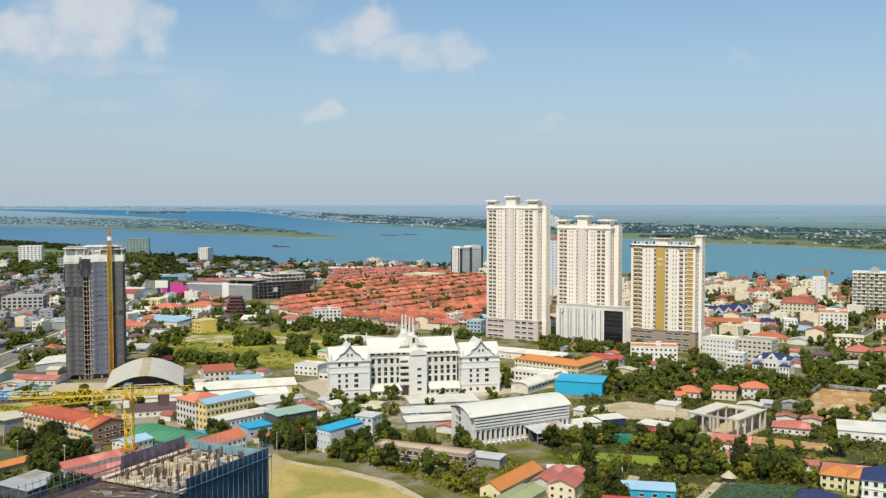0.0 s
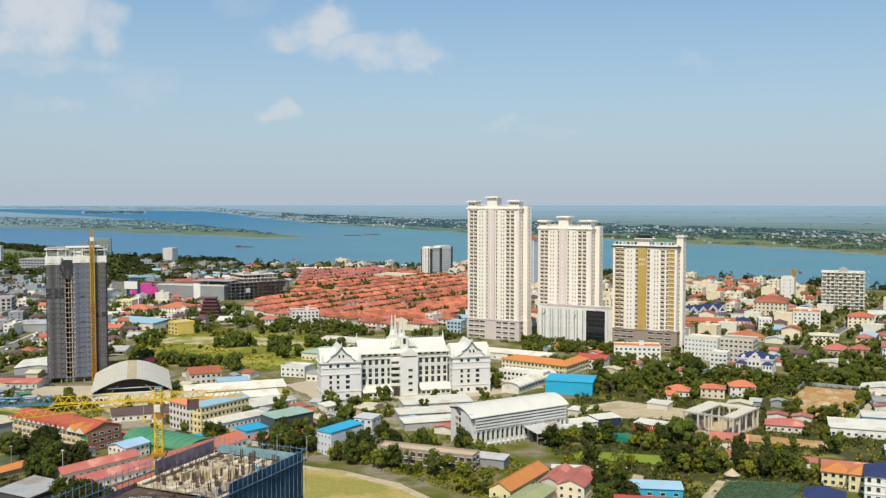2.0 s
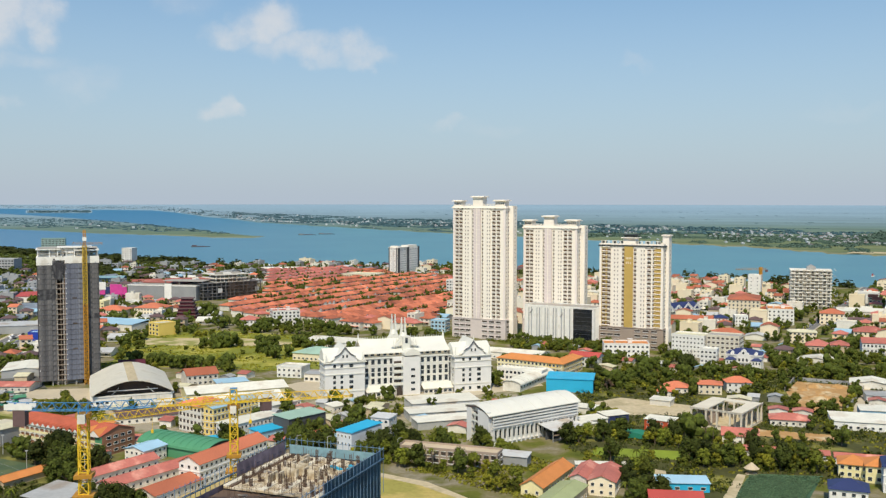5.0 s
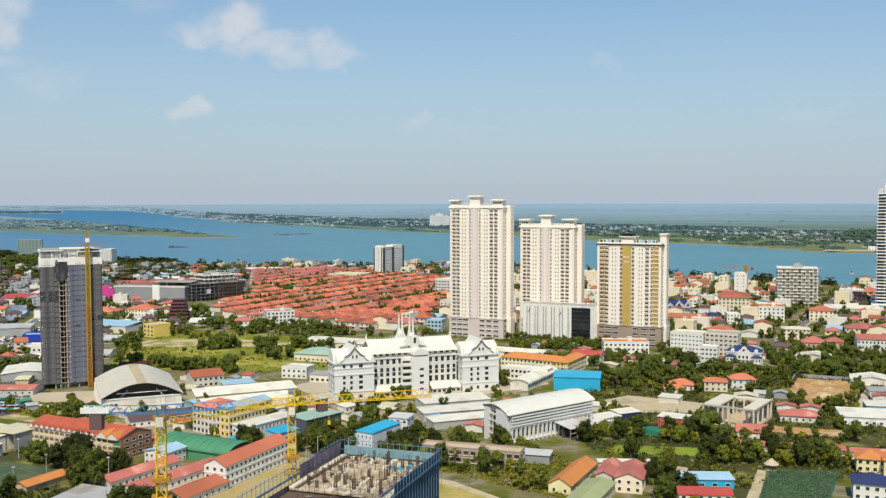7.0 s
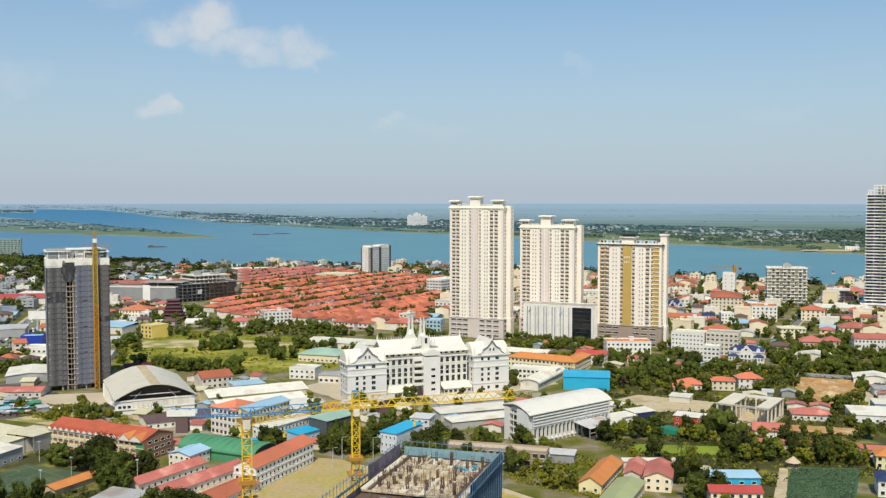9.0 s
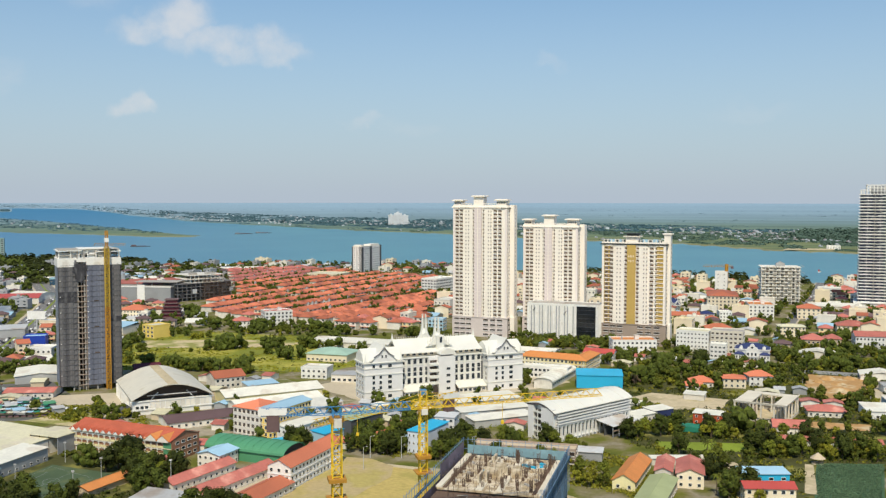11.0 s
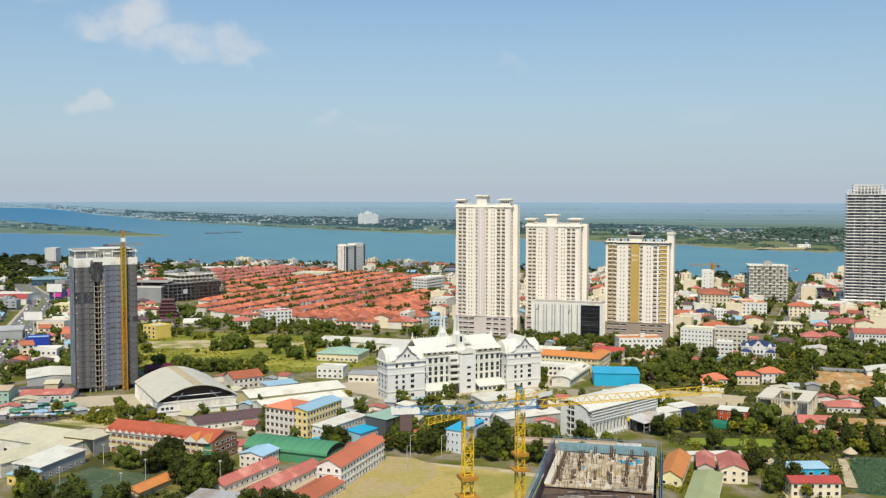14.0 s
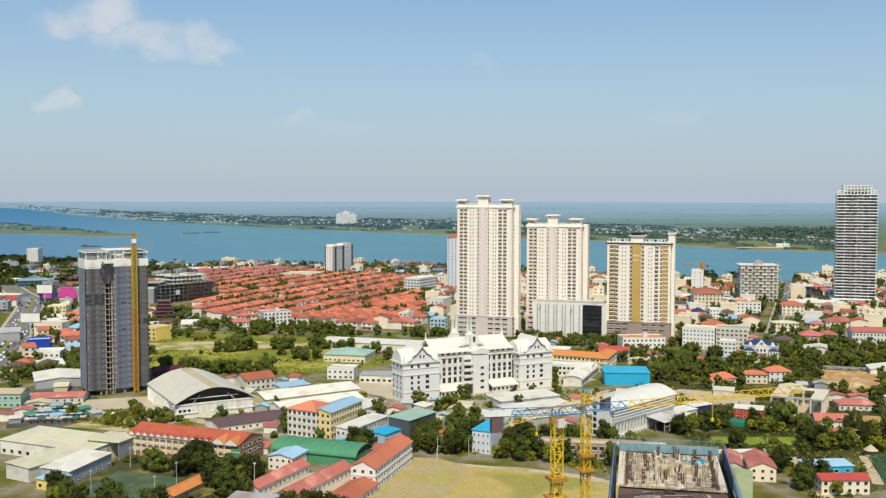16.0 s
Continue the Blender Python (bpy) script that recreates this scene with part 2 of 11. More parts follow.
M_SHEETGREY = mat("grey_metal_sheet", (0.50, 0.505, 0.50), 0.5, v1=0.3, s1=0.07, v2=0.18, s2=0.6, rnd=0.25, second=(0.36, 0.31, 0.26), edge=0.62)
M_CREAMROOF = mat("cream_metal_sheet", (0.66, 0.62, 0.43), 0.55, v1=0.3, s1=0.07, v2=0.18, s2=0.6, rnd=0.1, second=(0.55, 0.50, 0.38), edge=0.6)
M_ARCHROOF = mat("worn_cream_roof", (0.62, 0.59, 0.50), 0.6, v1=0.16, v2=0.1, second=(0.50, 0.46, 0.36), edge=0.64)
M_GLASS = mat("dark_window_glass", (0.035, 0.045, 0.055), 0.15, v1=0.3, v2=0.1, rnd=0.5, spec=0.6)
# the shade within openings, put into one dark colour
M_DARK = mat("opening_shade", (0.075, 0.058, 0.048), 0.9, v1=0.2, v2=0.1, rnd=0.4)
M_BLACKGLASS = mat("black_curtain_wall", (0.018, 0.022, 0.028), 0.12, v1=0.3, v2=0.1, rnd=0.3, spec=0.6)
M_FRAME = mat("white_window_frame", (0.76, 0.74, 0.70), 0.6, v1=0.1, v2=0.08)
M_PALEWALL = mat("pale_blue_white_wall", (0.64, 0.69, 0.76), 0.75, v1=0.15, v2=0.1)
M_PALEGREEN = mat("pale_green_roof", (0.34, 0.50, 0.40), 0.6, v1=0.2, v2=0.12)
M_CRANE = mat("yellow_crane_paint", (0.78, 0.52, 0.03), 0.5, v1=0.2, v2=0.15)
M_CRANE_OR = mat("orange_crane_paint", (0.46, 0.23, 0.03), 0.6, v1=0.2, v2=0.15)
M_CRANEBLUE = mat("blue_crane_paint", (0.06, 0.24, 0.48), 0.5, v1=0.2, v2=0.15)
M_HOIST = mat("yellow_green_hoist_paint", (0.46, 0.31, 0.045), 0.6, v1=0.2, v2=0.15)
M_STEEL = mat("rusty_steel", (0.13, 0.085, 0.06), 0.8, v1=0.3, v2=0.2)
M_SCAFF = mat("scaffold_tube", (0.17, 0.29, 0.45), 0.5, metal=0.1, v1=0.2, v2=0.2)
M_PLY = mat("formwork_ply", (0.46, 0.365, 0.235), 0.9, v1=0.3, s1=0.3, v2=0.3, s2=1.2, second=(0.60, 0.53, 0.41), edge=0.5)
M_BARK = mat("bark", (0.13, 0.10, 0.07), 0.9, v1=0.2, v2=0.2, s2=4)
M_LEAF = [mat("leaves_mid", (0.120, 0.138, 0.015), 0.75, v1=0.4, s1=0.35, v2=0.35, s2=1.6, rnd=0.45, island=0.35, spec=0.2),
          mat("leaves_dark", (0.050, 0.064, 0.009), 0.75, v1=0.4, s1=0.35, v2=0.35, s2=1.6, rnd=0.5, island=0.35, spec=0.2),
          mat("leaves_yellow", (0.205, 0.20, 0.018), 0.75, v1=0.4, s1=0.35, v2=0.35, s2=1.6, rnd=0.25, island=0.35, spec=0.2)]
# shade among trees and shrubs is put into this ground colour
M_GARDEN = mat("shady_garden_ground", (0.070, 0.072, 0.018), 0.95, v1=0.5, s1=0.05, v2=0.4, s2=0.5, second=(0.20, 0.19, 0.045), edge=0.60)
M_MAUVENET = mat("faded_mauve_net", (0.165, 0.135, 0.175), 0.85, v1=0.5, s1=0.2, v2=0.3, s2=0.9, rnd=0.3)
M_SCREEN = mat("faded_teal_screen", (0.22, 0.37, 0.43), 0.8, v1=0.4, s1=0.2, v2=0.3, s2=0.9)
M_YARD = mat("worn_yard", (0.36, 0.315, 0.23), 0.95, v1=0.35, s1=0.07, v2=0.3, s2=0.5, second=(0.12, 0.13, 0.03), edge=0.56)
M_DUST = mat("trodden_dust", (0.47, 0.37, 0.19), 0.95, v1=0.3, s1=0.06, v2=0.25, s2=0.5, second=(0.40, 0.33, 0.11), edge=0.5)
M_DEEPTILE = mat("deep_red_tiles", (0.44, 0.105, 0.055), 0.75, v1=0.25, s1=0.2, v2=0.25, s2=2.2, rnd=0.1)
M_ROOFDARK = mat("black_roof_metal", (0.035, 0.045, 0.045), 0.6, v1=0.15, v2=0.1)
M_TOWERGLASS = mat("blue_black_glass", (0.045, 0.055, 0.085), 0.25, v1=0.3, s1=0.05, v2=0.2, s2=0.3, spec=0.5)
M_CROPLEAF = mat("cabbage_leaves", (0.085, 0.15, 0.075), 0.6, v1=0.4, s1=0.2, v2=0.3, s2=2.0, island=0.4, spec=0.3)
M_LEAFDRY = mat("leaves_dry", (0.15, 0.10, 0.065), 0.8, v1=0.3, v2=0.3, rnd=0.2, spec=0.2)
M_GRASS = mat("green_field", (0.215, 0.235, 0.026), 0.9, v1=0.5, s1=0.025, v2=0.4, s2=0.4, second=(0.34, 0.31, 0.055), edge=0.54)
M_DRYGRASS = mat("dry_grass", (0.50, 0.385, 0.125), 0.95, v1=0.3, s1=0.035, v2=0.3, s2=0.5, second=(0.30, 0.27, 0.065), edge=0.53)
M_NETBAND = mat("scaffold_band", (0.15, 0.15, 0.16), 0.9, v1=0.6, s1=0.3, v2=0.4, s2=1.5, second=(0.07, 0.07, 0.08), edge=0.5)
M_DRYLOT = mat("dry_sandy_grass", (0.58, 0.48, 0.28), 0.95, v1=0.3, s1=0.06, v2=0.3, s2=0.5, second=(0.26, 0.26, 0.07), edge=0.5)
M_SAND = mat("bare_sand", (0.55, 0.46, 0.30), 0.95, v1=0.3, s1=0.06, v2=0.3, s2=0.5, second=(0.38, 0.32, 0.19), edge=0.56)
M_DIRT = mat("orange_dirt", (0.48, 0.28, 0.11), 0.95, v1=0.35, s1=0.08, v2=0.35, s2=0.5, second=(0.50, 0.40, 0.25), edge=0.56)
M_PITCH = mat("artificial_turf", (0.070, 0.110, 0.055), 0.9, v1=0.35, s1=0.09, v2=0.25, s2=0.8, second=(0.10, 0.125, 0.055), edge=0.58)
M_CROP = mat("crop_plants", (0.05, 0.115, 0.060), 0.85, v1=0.3, s1=0.2, v2=0.4, s2=1.0)
M_LAWN = mat("bright_green_field", (0.21, 0.275, 0.025), 0.9, v1=0.45, s1=0.08, v2=0.2, s2=0.8)
M_PAVE = mat("pale_paving", (0.52, 0.45, 0.33), 0.9, v1=0.2, s1=0.05, v2=0.15, s2=0.5)
M_ASPHALT = mat("asphalt", (0.19, 0.185, 0.18), 0.9, v1=0.25, s1=0.05, v2=0.15)
M_MAGENTA = mat("magenta_hoarding", (0.62, 0.06, 0.30), 0.6, v1=0.3, s1=0.2, v2=0.1)
M_MAROON = mat("maroon_cladding", (0.10, 0.018, 0.03), 0.6, v1=0.2, v2=0.1)
M_BLUESIGN = mat("blue_sign", (0.02, 0.06, 0.40), 0.5, v1=0.15, v2=0.05)
M_REDWALL = mat("red_orange_wall", (0.50, 0.085, 0.03), 0.75, v1=0.15, v2=0.1)
M_TEALNET = mat("green_shade_net", (0.02, 0.20, 0.13), 0.85, v1=0.3, v2=0.2)
CAR_PAINTS = [mat("car_white", (0.75, 0.75, 0.75), 0.35), mat("car_black", (0.03, 0.03, 0.035), 0.35), mat("car_grey", (0.25, 0.26, 0.28), 0.35), mat("car_red", (0.35, 0.03, 0.03), 0.35)]
M_TYRE = mat("tyre", (0.02, 0.02, 0.02), 0.9)
M_TEAL = mat("grey_teal_paint", (0.27, 0.38, 0.36), 0.7, v1=0.15, v2=0.1)
M_VERGE = mat("verge_underside_shade", (0.16, 0.16, 0.17), 0.8)
M_FRAMEGREY = mat("weathered_concrete_frame", (0.17, 0.17, 0.175), 0.9, v1=0.35, s1=0.1, v2=0.25, rnd=0.3)
M_TOWNGROUND = mat("dark_town_ground", (0.135, 0.135, 0.13), 0.95, v1=0.4, s1=0.04, v2=0.3, s2=0.4, second=(0.055, 0.062, 0.035), edge=0.52)
M_PALECON = mat("pale_concrete", (0.68, 0.63, 0.52), 0.85, v1=0.2, v2=0.15)


# ---------------------------------------------------------------- mesh tools
class Shape:
    """Collects faces in metres; m is the material slot of the faces that follow."""

    def __init__(self):
        self.v, self.f, self.mi, self.m = [], [], [], 0

    def face(self, pts):
        i = len(self.v)
        self.v += [tuple(p) for p in pts]
        self.f.append(tuple(range(i, i + len(pts))))
        self.mi.append(self.m)
        return self

    def box(self, x0, y0, z0, x1, y1, z1, bottom=True):
        i = len(self.v)
        self.v += [(x0, y0, z0), (x1, y0, z0), (x1, y1, z0), (x0, y1, z0), (x0, y0, z1), (x1, y0, z1), (x1, y1, z1), (x0, y1, z1)]
        fs = [(0, 1, 5, 4), (1, 2, 6, 5), (2, 3, 7, 6), (3, 0, 4, 7), (4, 5, 6, 7)] + ([(3, 2, 1, 0)] if bottom else [])
        self.f += [tuple(i + k for k in q) for q in fs]
        self.mi += [self.m] * len(fs)
        return self

    def prism(self, poly, z0, z1):
        n, i = len(poly), len(self.v)
        self.v += [(x, y, z0) for x, y in poly] + [(x, y, z1) for x, y in poly]
        self.f += [(i + k, i + (k + 1) % n, i + n + (k + 1) % n, i + n + k) for k in range(n)]
        self.f += [tuple(i + n + k for k in range(n)), tuple(i + k for k in reversed(range(n)))]
        self.mi += [self.m] * (n + 2)
        return self

    def extrude(self, poly, y0, y1):
        """A profile in x and z, carried from y0 to y1."""
        n, i = len(poly), len(self.v)
        self.v += [(x, y0, z) for x, z in poly] + [(x, y1, z) for x, z in poly]
        self.f += [(i + k, i + (k + 1) % n, i + n + (k + 1) % n, i + n + k) for k in range(n)]
        self.f += [tuple(i + k for k in range(n)), tuple(i + n + k for k in reversed(range(n)))]
        self.mi += [self.m] * (n + 2)
        return self

    def bar(self, a, b, r):
        """A square bar from a to b."""
        a, b = Vector(a), Vector(b)
        d = (b - a).normalized()
        s = d.cross(Vector((0, 0, 1)) if abs(d.z) < 0.9 else Vector((1, 0, 0))).normalized() * r
        t = d.cross(s).normalized() * r
        i = len(self.v)
        for p in (a, b):
            self.v += [tuple(p + s + t), tuple(p - s + t), tuple(p - s - t), tuple(p + s - t)]
        self.f += [(i, i + 1, i + 5, i + 4), (i + 1, i + 2, i + 6, i + 5), (i + 2, i + 3, i + 7, i + 6), (i + 3, i, i + 4, i + 7), (i + 3, i + 2, i + 1, i), (i + 4, i + 5, i + 6, i + 7)]
        self.mi += [self.m] * 6
        return self

    def cone(self, x, y, z0, z1, r0, r1, n=8):
        i = len(self.v)
        for z, r in ((z0, r0), (z1, r1)):
            self.v += [(x + r * math.cos(2 * math.pi * k / n), y + r * math.sin(2 * math.pi * k / n), z) for k in range(n)]
        self.f += [(i + k, i + (k + 1) % n, i + n + (k + 1) % n, i + n + k) for k in range(n)]
        self.f += [tuple(i + n + k for k in range(n)), tuple(i + k for k in reversed(range(n)))]
        self.mi += [self.m] * (n + 2)
        return self

    def data(self, name, mats):
        me = bpy.data.meshes.new(name)
        me.from_pydata(self.v, [], self.f)
        for k in mats:
            me.materials.append(k)
        if max(self.mi, default=0) > 0:
            me.polygons.foreach_set("material_index", self.mi)
        me.update()
        return me


def thing(name, x, y, yaw, label, category, group="", kind="", z=0.0):
    ob = new(name)
    ob.matrix_world = pose(x, y, z, 0, 0, yaw)
    ob.empty_display_size = 0.5
    return tagged(ob, label, category, group, kind)


def part(name, shape, material, parent, label="", kind="", at=None):
    """One mesh object under a thing or a part; shape may be mesh data that other parts share."""
    mats = material if isinstance(material, (list, tuple)) else [material]
    data = shape.data(name, mats) if isinstance(shape, Shape) else shape
    ob = new(name, data)
    ob.parent = parent
    if at is not None:
        ob.matrix_basis = at
    return tagged(ob, label, kind=kind)


RECTS = []


def claim(x, y, yaw, w, d, margin=0.0):
    """Keeps the ground under a building free of scattered things."""
    a = radians(yaw)
    RECTS.append((x, y, math.cos(a), math.sin(a), w, d, margin))


def free(x, y, r):
    for X, Y, c, s, w, d, m in RECTS:
        u, v = (x - X) * c + (y - Y) * s, -(x - X) * s + (y - Y) * c
        if -r - m < u < w + r + m and -r - m < v < d + r + m:
            return False
    return True


def inside(x, y, pts):
    c, n = False, len(pts)
    for i in range(n):
        (ax, ay), (bx, by) = pts[i], pts[i - 1]
        if (ay > y) != (by > y) and x < (bx - ax) * (y - ay) / (by - ay) + ax:
            c = not c
    return c


OPEN_GROUND = []


def clear(x, y):
    """Off the yards, tracks and tilled plots."""
    return not any(inside(x, y, q) for q in OPEN_GROUND)


MESHES = {}


def window_mesh(w, h, deep=False):
    """A glazed window: a pane behind a raised frame with a sill. deep: a balcony ledge over a flat sheet coloured as
    shade instead.
    """
    key = ("window", round(w, 2), round(h, 2), deep)
    if key not in MESHES:
        s = Shape()
        s.face([(0, -0.03, 0), (w, -0.03, 0), (w, -0.03, h), (0, -0.03, h)])
        s.m = 1
        if deep:
            s.box(-0.15, -0.55, -0.18, w + 0.15, 0, 0.0)
            s.box(-0.15, -0.35, h, w + 0.15, 0, h + 0.14)
            s.box(0, -0.55, 0, w, -0.50, 0.25)
        else:
            f = 0.12
            s.box(-f, -0.12, -f, 0, 0, h + f).box(w, -0.12, -f, w + f, 0, h + f).box(0, -0.12, h, w, 0, h + f).box(-f, -0.2, -f, w + f, 0, 0)
        MESHES[key] = s.data("window", [M_DARK if deep else M_GLASS, M_FRAME])
    return MESHES[key]


def windows(parent, x0, x1, y0, y1, floors, sides, size=(1.4, 1.5), z0=1.1, pitch=3.4, fh=3.3, deep=False, first=0, cap=300, name="window"):
    """Rows of windows on the walls of a box; sides names them: f(ront), r(ight), b(ack), l(eft). Far off, where single windows are too
    small to pick apart, they are joined."""
    w, h = size
    me, count = window_mesh(w, h, deep), 0
    walls = {"f": (x0, y0, 0, x1 - x0), "r": (x1, y0, 90, y1 - y0), "b": (x1, y1, 180, x1 - x0), "l": (x0, y1, 270, y1 - y0)}
    far = math.hypot(parent.location.x + 100, parent.location.y) > 880
    joined = Shape()
    for side in sides:
        X, Y, turn, length = walls[side]
        n = max(1, int((length - 0.6) / pitch))
        a = radians(turn)
        c, q = math.cos(a), math.sin(a)
        for k in range(first, floors):
            for i in range(n):
                if count >= cap:
                    return
                u = (i + 0.5) * length / n - w / 2
                x, y, z = X + u * c, Y + u * q, k * fh + z0
                if far:
                    joined.m = 0
                    joined.face([(x + 0.03 * q, y - 0.03 * c, z), (x + w * c + 0.03 * q, y + w * q - 0.03 * c, z), (x + w * c + 0.03 * q, y + w * q - 0.03 * c, z + h), (x + 0.03 * q, y - 0.03 * c, z + h)])
                    joined.m = 1
                    joined.bar((x - 0.1 * c + 0.15 * q, y - 0.1 * q - 0.15 * c, z - 0.1), (x + (w + 0.1) * c + 0.15 * q, y + (w + 0.1) * q - 0.15 * c, z - 0.1), 0.1)
                else:
                    part(name, me, None, parent, at=pose(x, y, z, 0, 0, turn))
                    count += 1
    if far and joined.f:
        part("window_strip", joined, [M_DARK if deep else M_GLASS, M_FRAME], parent, kind="stuff")


def hip_roof(x0, y0, x1, y1, z, rise, over=0.7, thick=0.25):
    """A hipped roof with its eaves' thickness."""
    s = Shape()
    x0, y0, x1, y1 = x0 - over, y0 - over, x1 + over, y1 + over
    w, d = x1 - x0, y1 - y0
    if w >= d:
        a, b = (x0 + d / 2 * 0.98, (y0 + y1) / 2), (x1 - d / 2 * 0.98, (y0 + y1) / 2)
        quads = [((x0, y0), (x1, y0), b, a), ((x1, y1), (x0, y1), a, b)]
        tris = [((x0, y1), (x0, y0), a), ((x1, y0), (x1, y1), b)]
    else:
        a, b = ((x0 + x1) / 2, y0 + w / 2 * 0.98), ((x0 + x1) / 2, y1 - w / 2 * 0.98)
        quads = [((x1, y0), (x1, y1), b, a), ((x0, y1), (x0, y0), a, b)]
        tris = [((x0, y0), (x1, y0), a), ((x1, y1), (x0, y1), b)]
    s.box(x0, y0, z, x1, y1, z + thick)
    for q in quads + tris:
        s.face([(p[0], p[1], z + thick + (rise if p in (a, b) else 0)) for p in q])
    # ridge cap
    s.bar((*a, z + thick + rise), (*b, z + thick + rise), 0.14)
    return s


def gable_roof(x0, y0, x1, y1, z, rise, along="x", over=0.6, thick=0.22):
    """Two slopes of sheet or tile with their thickness; along names the ridge's axis."""
    s = Shape()
    if along == "y":
        p = [(x0 - over, z), ((x0 + x1) / 2, z + rise), (x1 + over, z), (x1 + over, z + thick), ((x0 + x1) / 2, z + rise + thick), (x0 - over, z + thick)]
        s.extrude(p, y0 - over, y1 + over)
        s.bar(((x0 + x1) / 2, y0 - over, z + rise + thick), ((x0 + x1) / 2, y1 + over, z + rise + thick), 0.12)
    else:
        p = [(y0 - over, z), ((y0 + y1) / 2, z + rise), (y1 + over, z), (y1 + over, z + thick), ((y0 + y1) / 2, z + rise + thick), (y0 - over, z + thick)]
        s.extrude(p, x0 - over, x1 + over)
        s.v = [(y, x, zz) for x, y, zz in s.v]
        s.f = [tuple(reversed(q)) for q in s.f]
        s.bar((x0 - over, (y0 + y1) / 2, z + rise + thick), (x1 + over, (y0 + y1) / 2, z + rise + thick), 0.12)
    return s


def gable_wall(x0, y0, x1, y1, h, rise, along="x"):
    s = Shape()
    if along == "x":
        p = [(y0, 0), (y1, 0), (y1, h), ((y0 + y1) / 2, h + rise), (y0, h)]
        s.extrude(p, x0, x1)
        s.v = [(y, x, z) for x, y, z in s.v]
        s.f = [tuple(reversed(q)) for q in s.f]
    else:
        s.extrude([(x0, 0), (x1, 0), (x1, h), ((x0 + x1) / 2, h + rise), (x0, h)], y0, y1)
    return s


def parapet(x0, y0, x1, y1, z, h=1.0, t=0.25, over=0.15):
    s = Shape()
    a, b, c, d = x0 - over, y0 - over, x1 + over, y1 + over
    s.box(a, b, z, c, b + t, z + h).box(a, d - t, z, c, d, z + h).box(a, b + t, z, a + t, d - t, z + h).box(c - t, b + t, z, c, d - t, z + h)
    return s


def block(name, label, category, x, y, yaw, w, d, floors, wall=None, roof="flat", roof_mat=None, fh=3.3, rise=3.0, sides="frl", size=(1.4, 1.5), pitch=3.4,
          group="", bands=False, tank=False, first=0, deep=False, along="x", base_h=0.0, cap=300):
    """A plain building: walls, floor bands, a roof of its kind, windows one by one."""
    wall, roof_mat = wall or M_OFFWHITE, roof_mat or M_SHEET
    e = thing(name, x, y, yaw, label, category, group)
    claim(x, y, yaw, w, d)
    H = floors * fh + base_h
    if roof == "gable":
        part("wall", gable_wall(0, 0, w, d, H, rise * 0.96, along), wall, e)
        part("roof", gable_roof(0, 0, w, d, H, rise, along), roof_mat, e)
    elif roof == "hip":
        part("wall", Shape().box(0, 0, 0, w, d, H + 0.1), wall, e)
        part("roof", hip_roof(0, 0, w, d, H, rise), roof_mat, e)
    elif roof == "mono":
        s = Shape()
        s.extrude([(-0.4, H + 0.1), (w + 0.4, H + 0.1), (w + 0.4, H + 0.35), (-0.4, H + 0.35)], -0.5, d + 0.5)
        s.v = [(a, b, c + rise * (b + 0.5) / (d + 1)) for a, b, c in s.v]
        part("wall", Shape().box(0, 0, 0, w, d, H + 0.05), wall, e)
        part("roof", s, roof_mat, e)
    else:
        part("wall", Shape().box(0, 0, 0, w, d, H), wall, e)
        part("roof_slab", Shape().box(0.1, 0.1, H, w - 0.1, d - 0.1, H + 0.12), roof_mat, e)
        part("parapet", parapet(0, 0, w, d, H), wall, e)
        if tank:
            part("stair_house", Shape().box(w * 0.55, d * 0.5, H + 0.12, w * 0.55 + 3.4, d * 0.5 + 3.4, H + 2.9).box(w * 0.55 - 0.3, d * 0.5 - 0.3, H + 2.9, w * 0.55 + 3.7, d * 0.5 + 3.7, H + 3.1), wall, e)
            part("water_tank", Shape().cone(w * 0.25, d * 0.5, H + 0.12, H + 1.9, 0.75, 0.75, 10).cone(w * 0.25, d * 0.5, H + 1.9, H + 2.2, 0.75, 0.25, 10), M_SHEETGREY, e)
    if bands:
        ring = Shape().box(-0.3, -0.3, -0.16, w + 0.3, 0, 0.16).box(-0.3, d, -0.16, w + 0.3, d + 0.3, 0.16).box(-0.3, 0, -0.16, 0, d, 0.16).box(w, 0, -0.16, w + 0.3, d, 0.16).data("floor_band", [M_FRAME])
        for k in range(1, floors):
            part("floor_band", ring, None, e, at=pose(0, 0, k * fh + base_h))
    if sides:
        windows(e, 0, w, 0, d, floors, sides, size, 1.0 + base_h, pitch, fh, deep, first, cap)
    return e


def patch(name, material, pts, z=0.04, label="", category="ground", bare=True):
    """A stretch of ground with a surface of its own, a hand's width above the earth."""
    if bare:
        OPEN_GROUND.append(pts)
    cx, cy = sum(p[0] for p in pts) / len(pts), sum(p[1] for p in pts) / len(pts)
    s = Shape()
    # uneven outline
    rim = []
    for (ax, ay), (bx, by) in zip(pts, pts[1:] + pts[:1]):
        n = max(2, int(math.hypot(bx - ax, by - ay) / 5))
        for k in range(n):
            px_, py_ = ax + (bx - ax) * k / n, ay + (by - ay) * k / n
            j = noise.noise((px_ * 0.11, py_ * 0.11, 3.1)) * 1.6
            rim.append((px_ + (px_ - cx) * j * 0.02, py_ + (py_ - cy) * j * 0.02))
    s.prism(rim, -0.2, z)
    return tagged(new(name, s.data(name, [material])), label, category, kind="structure")


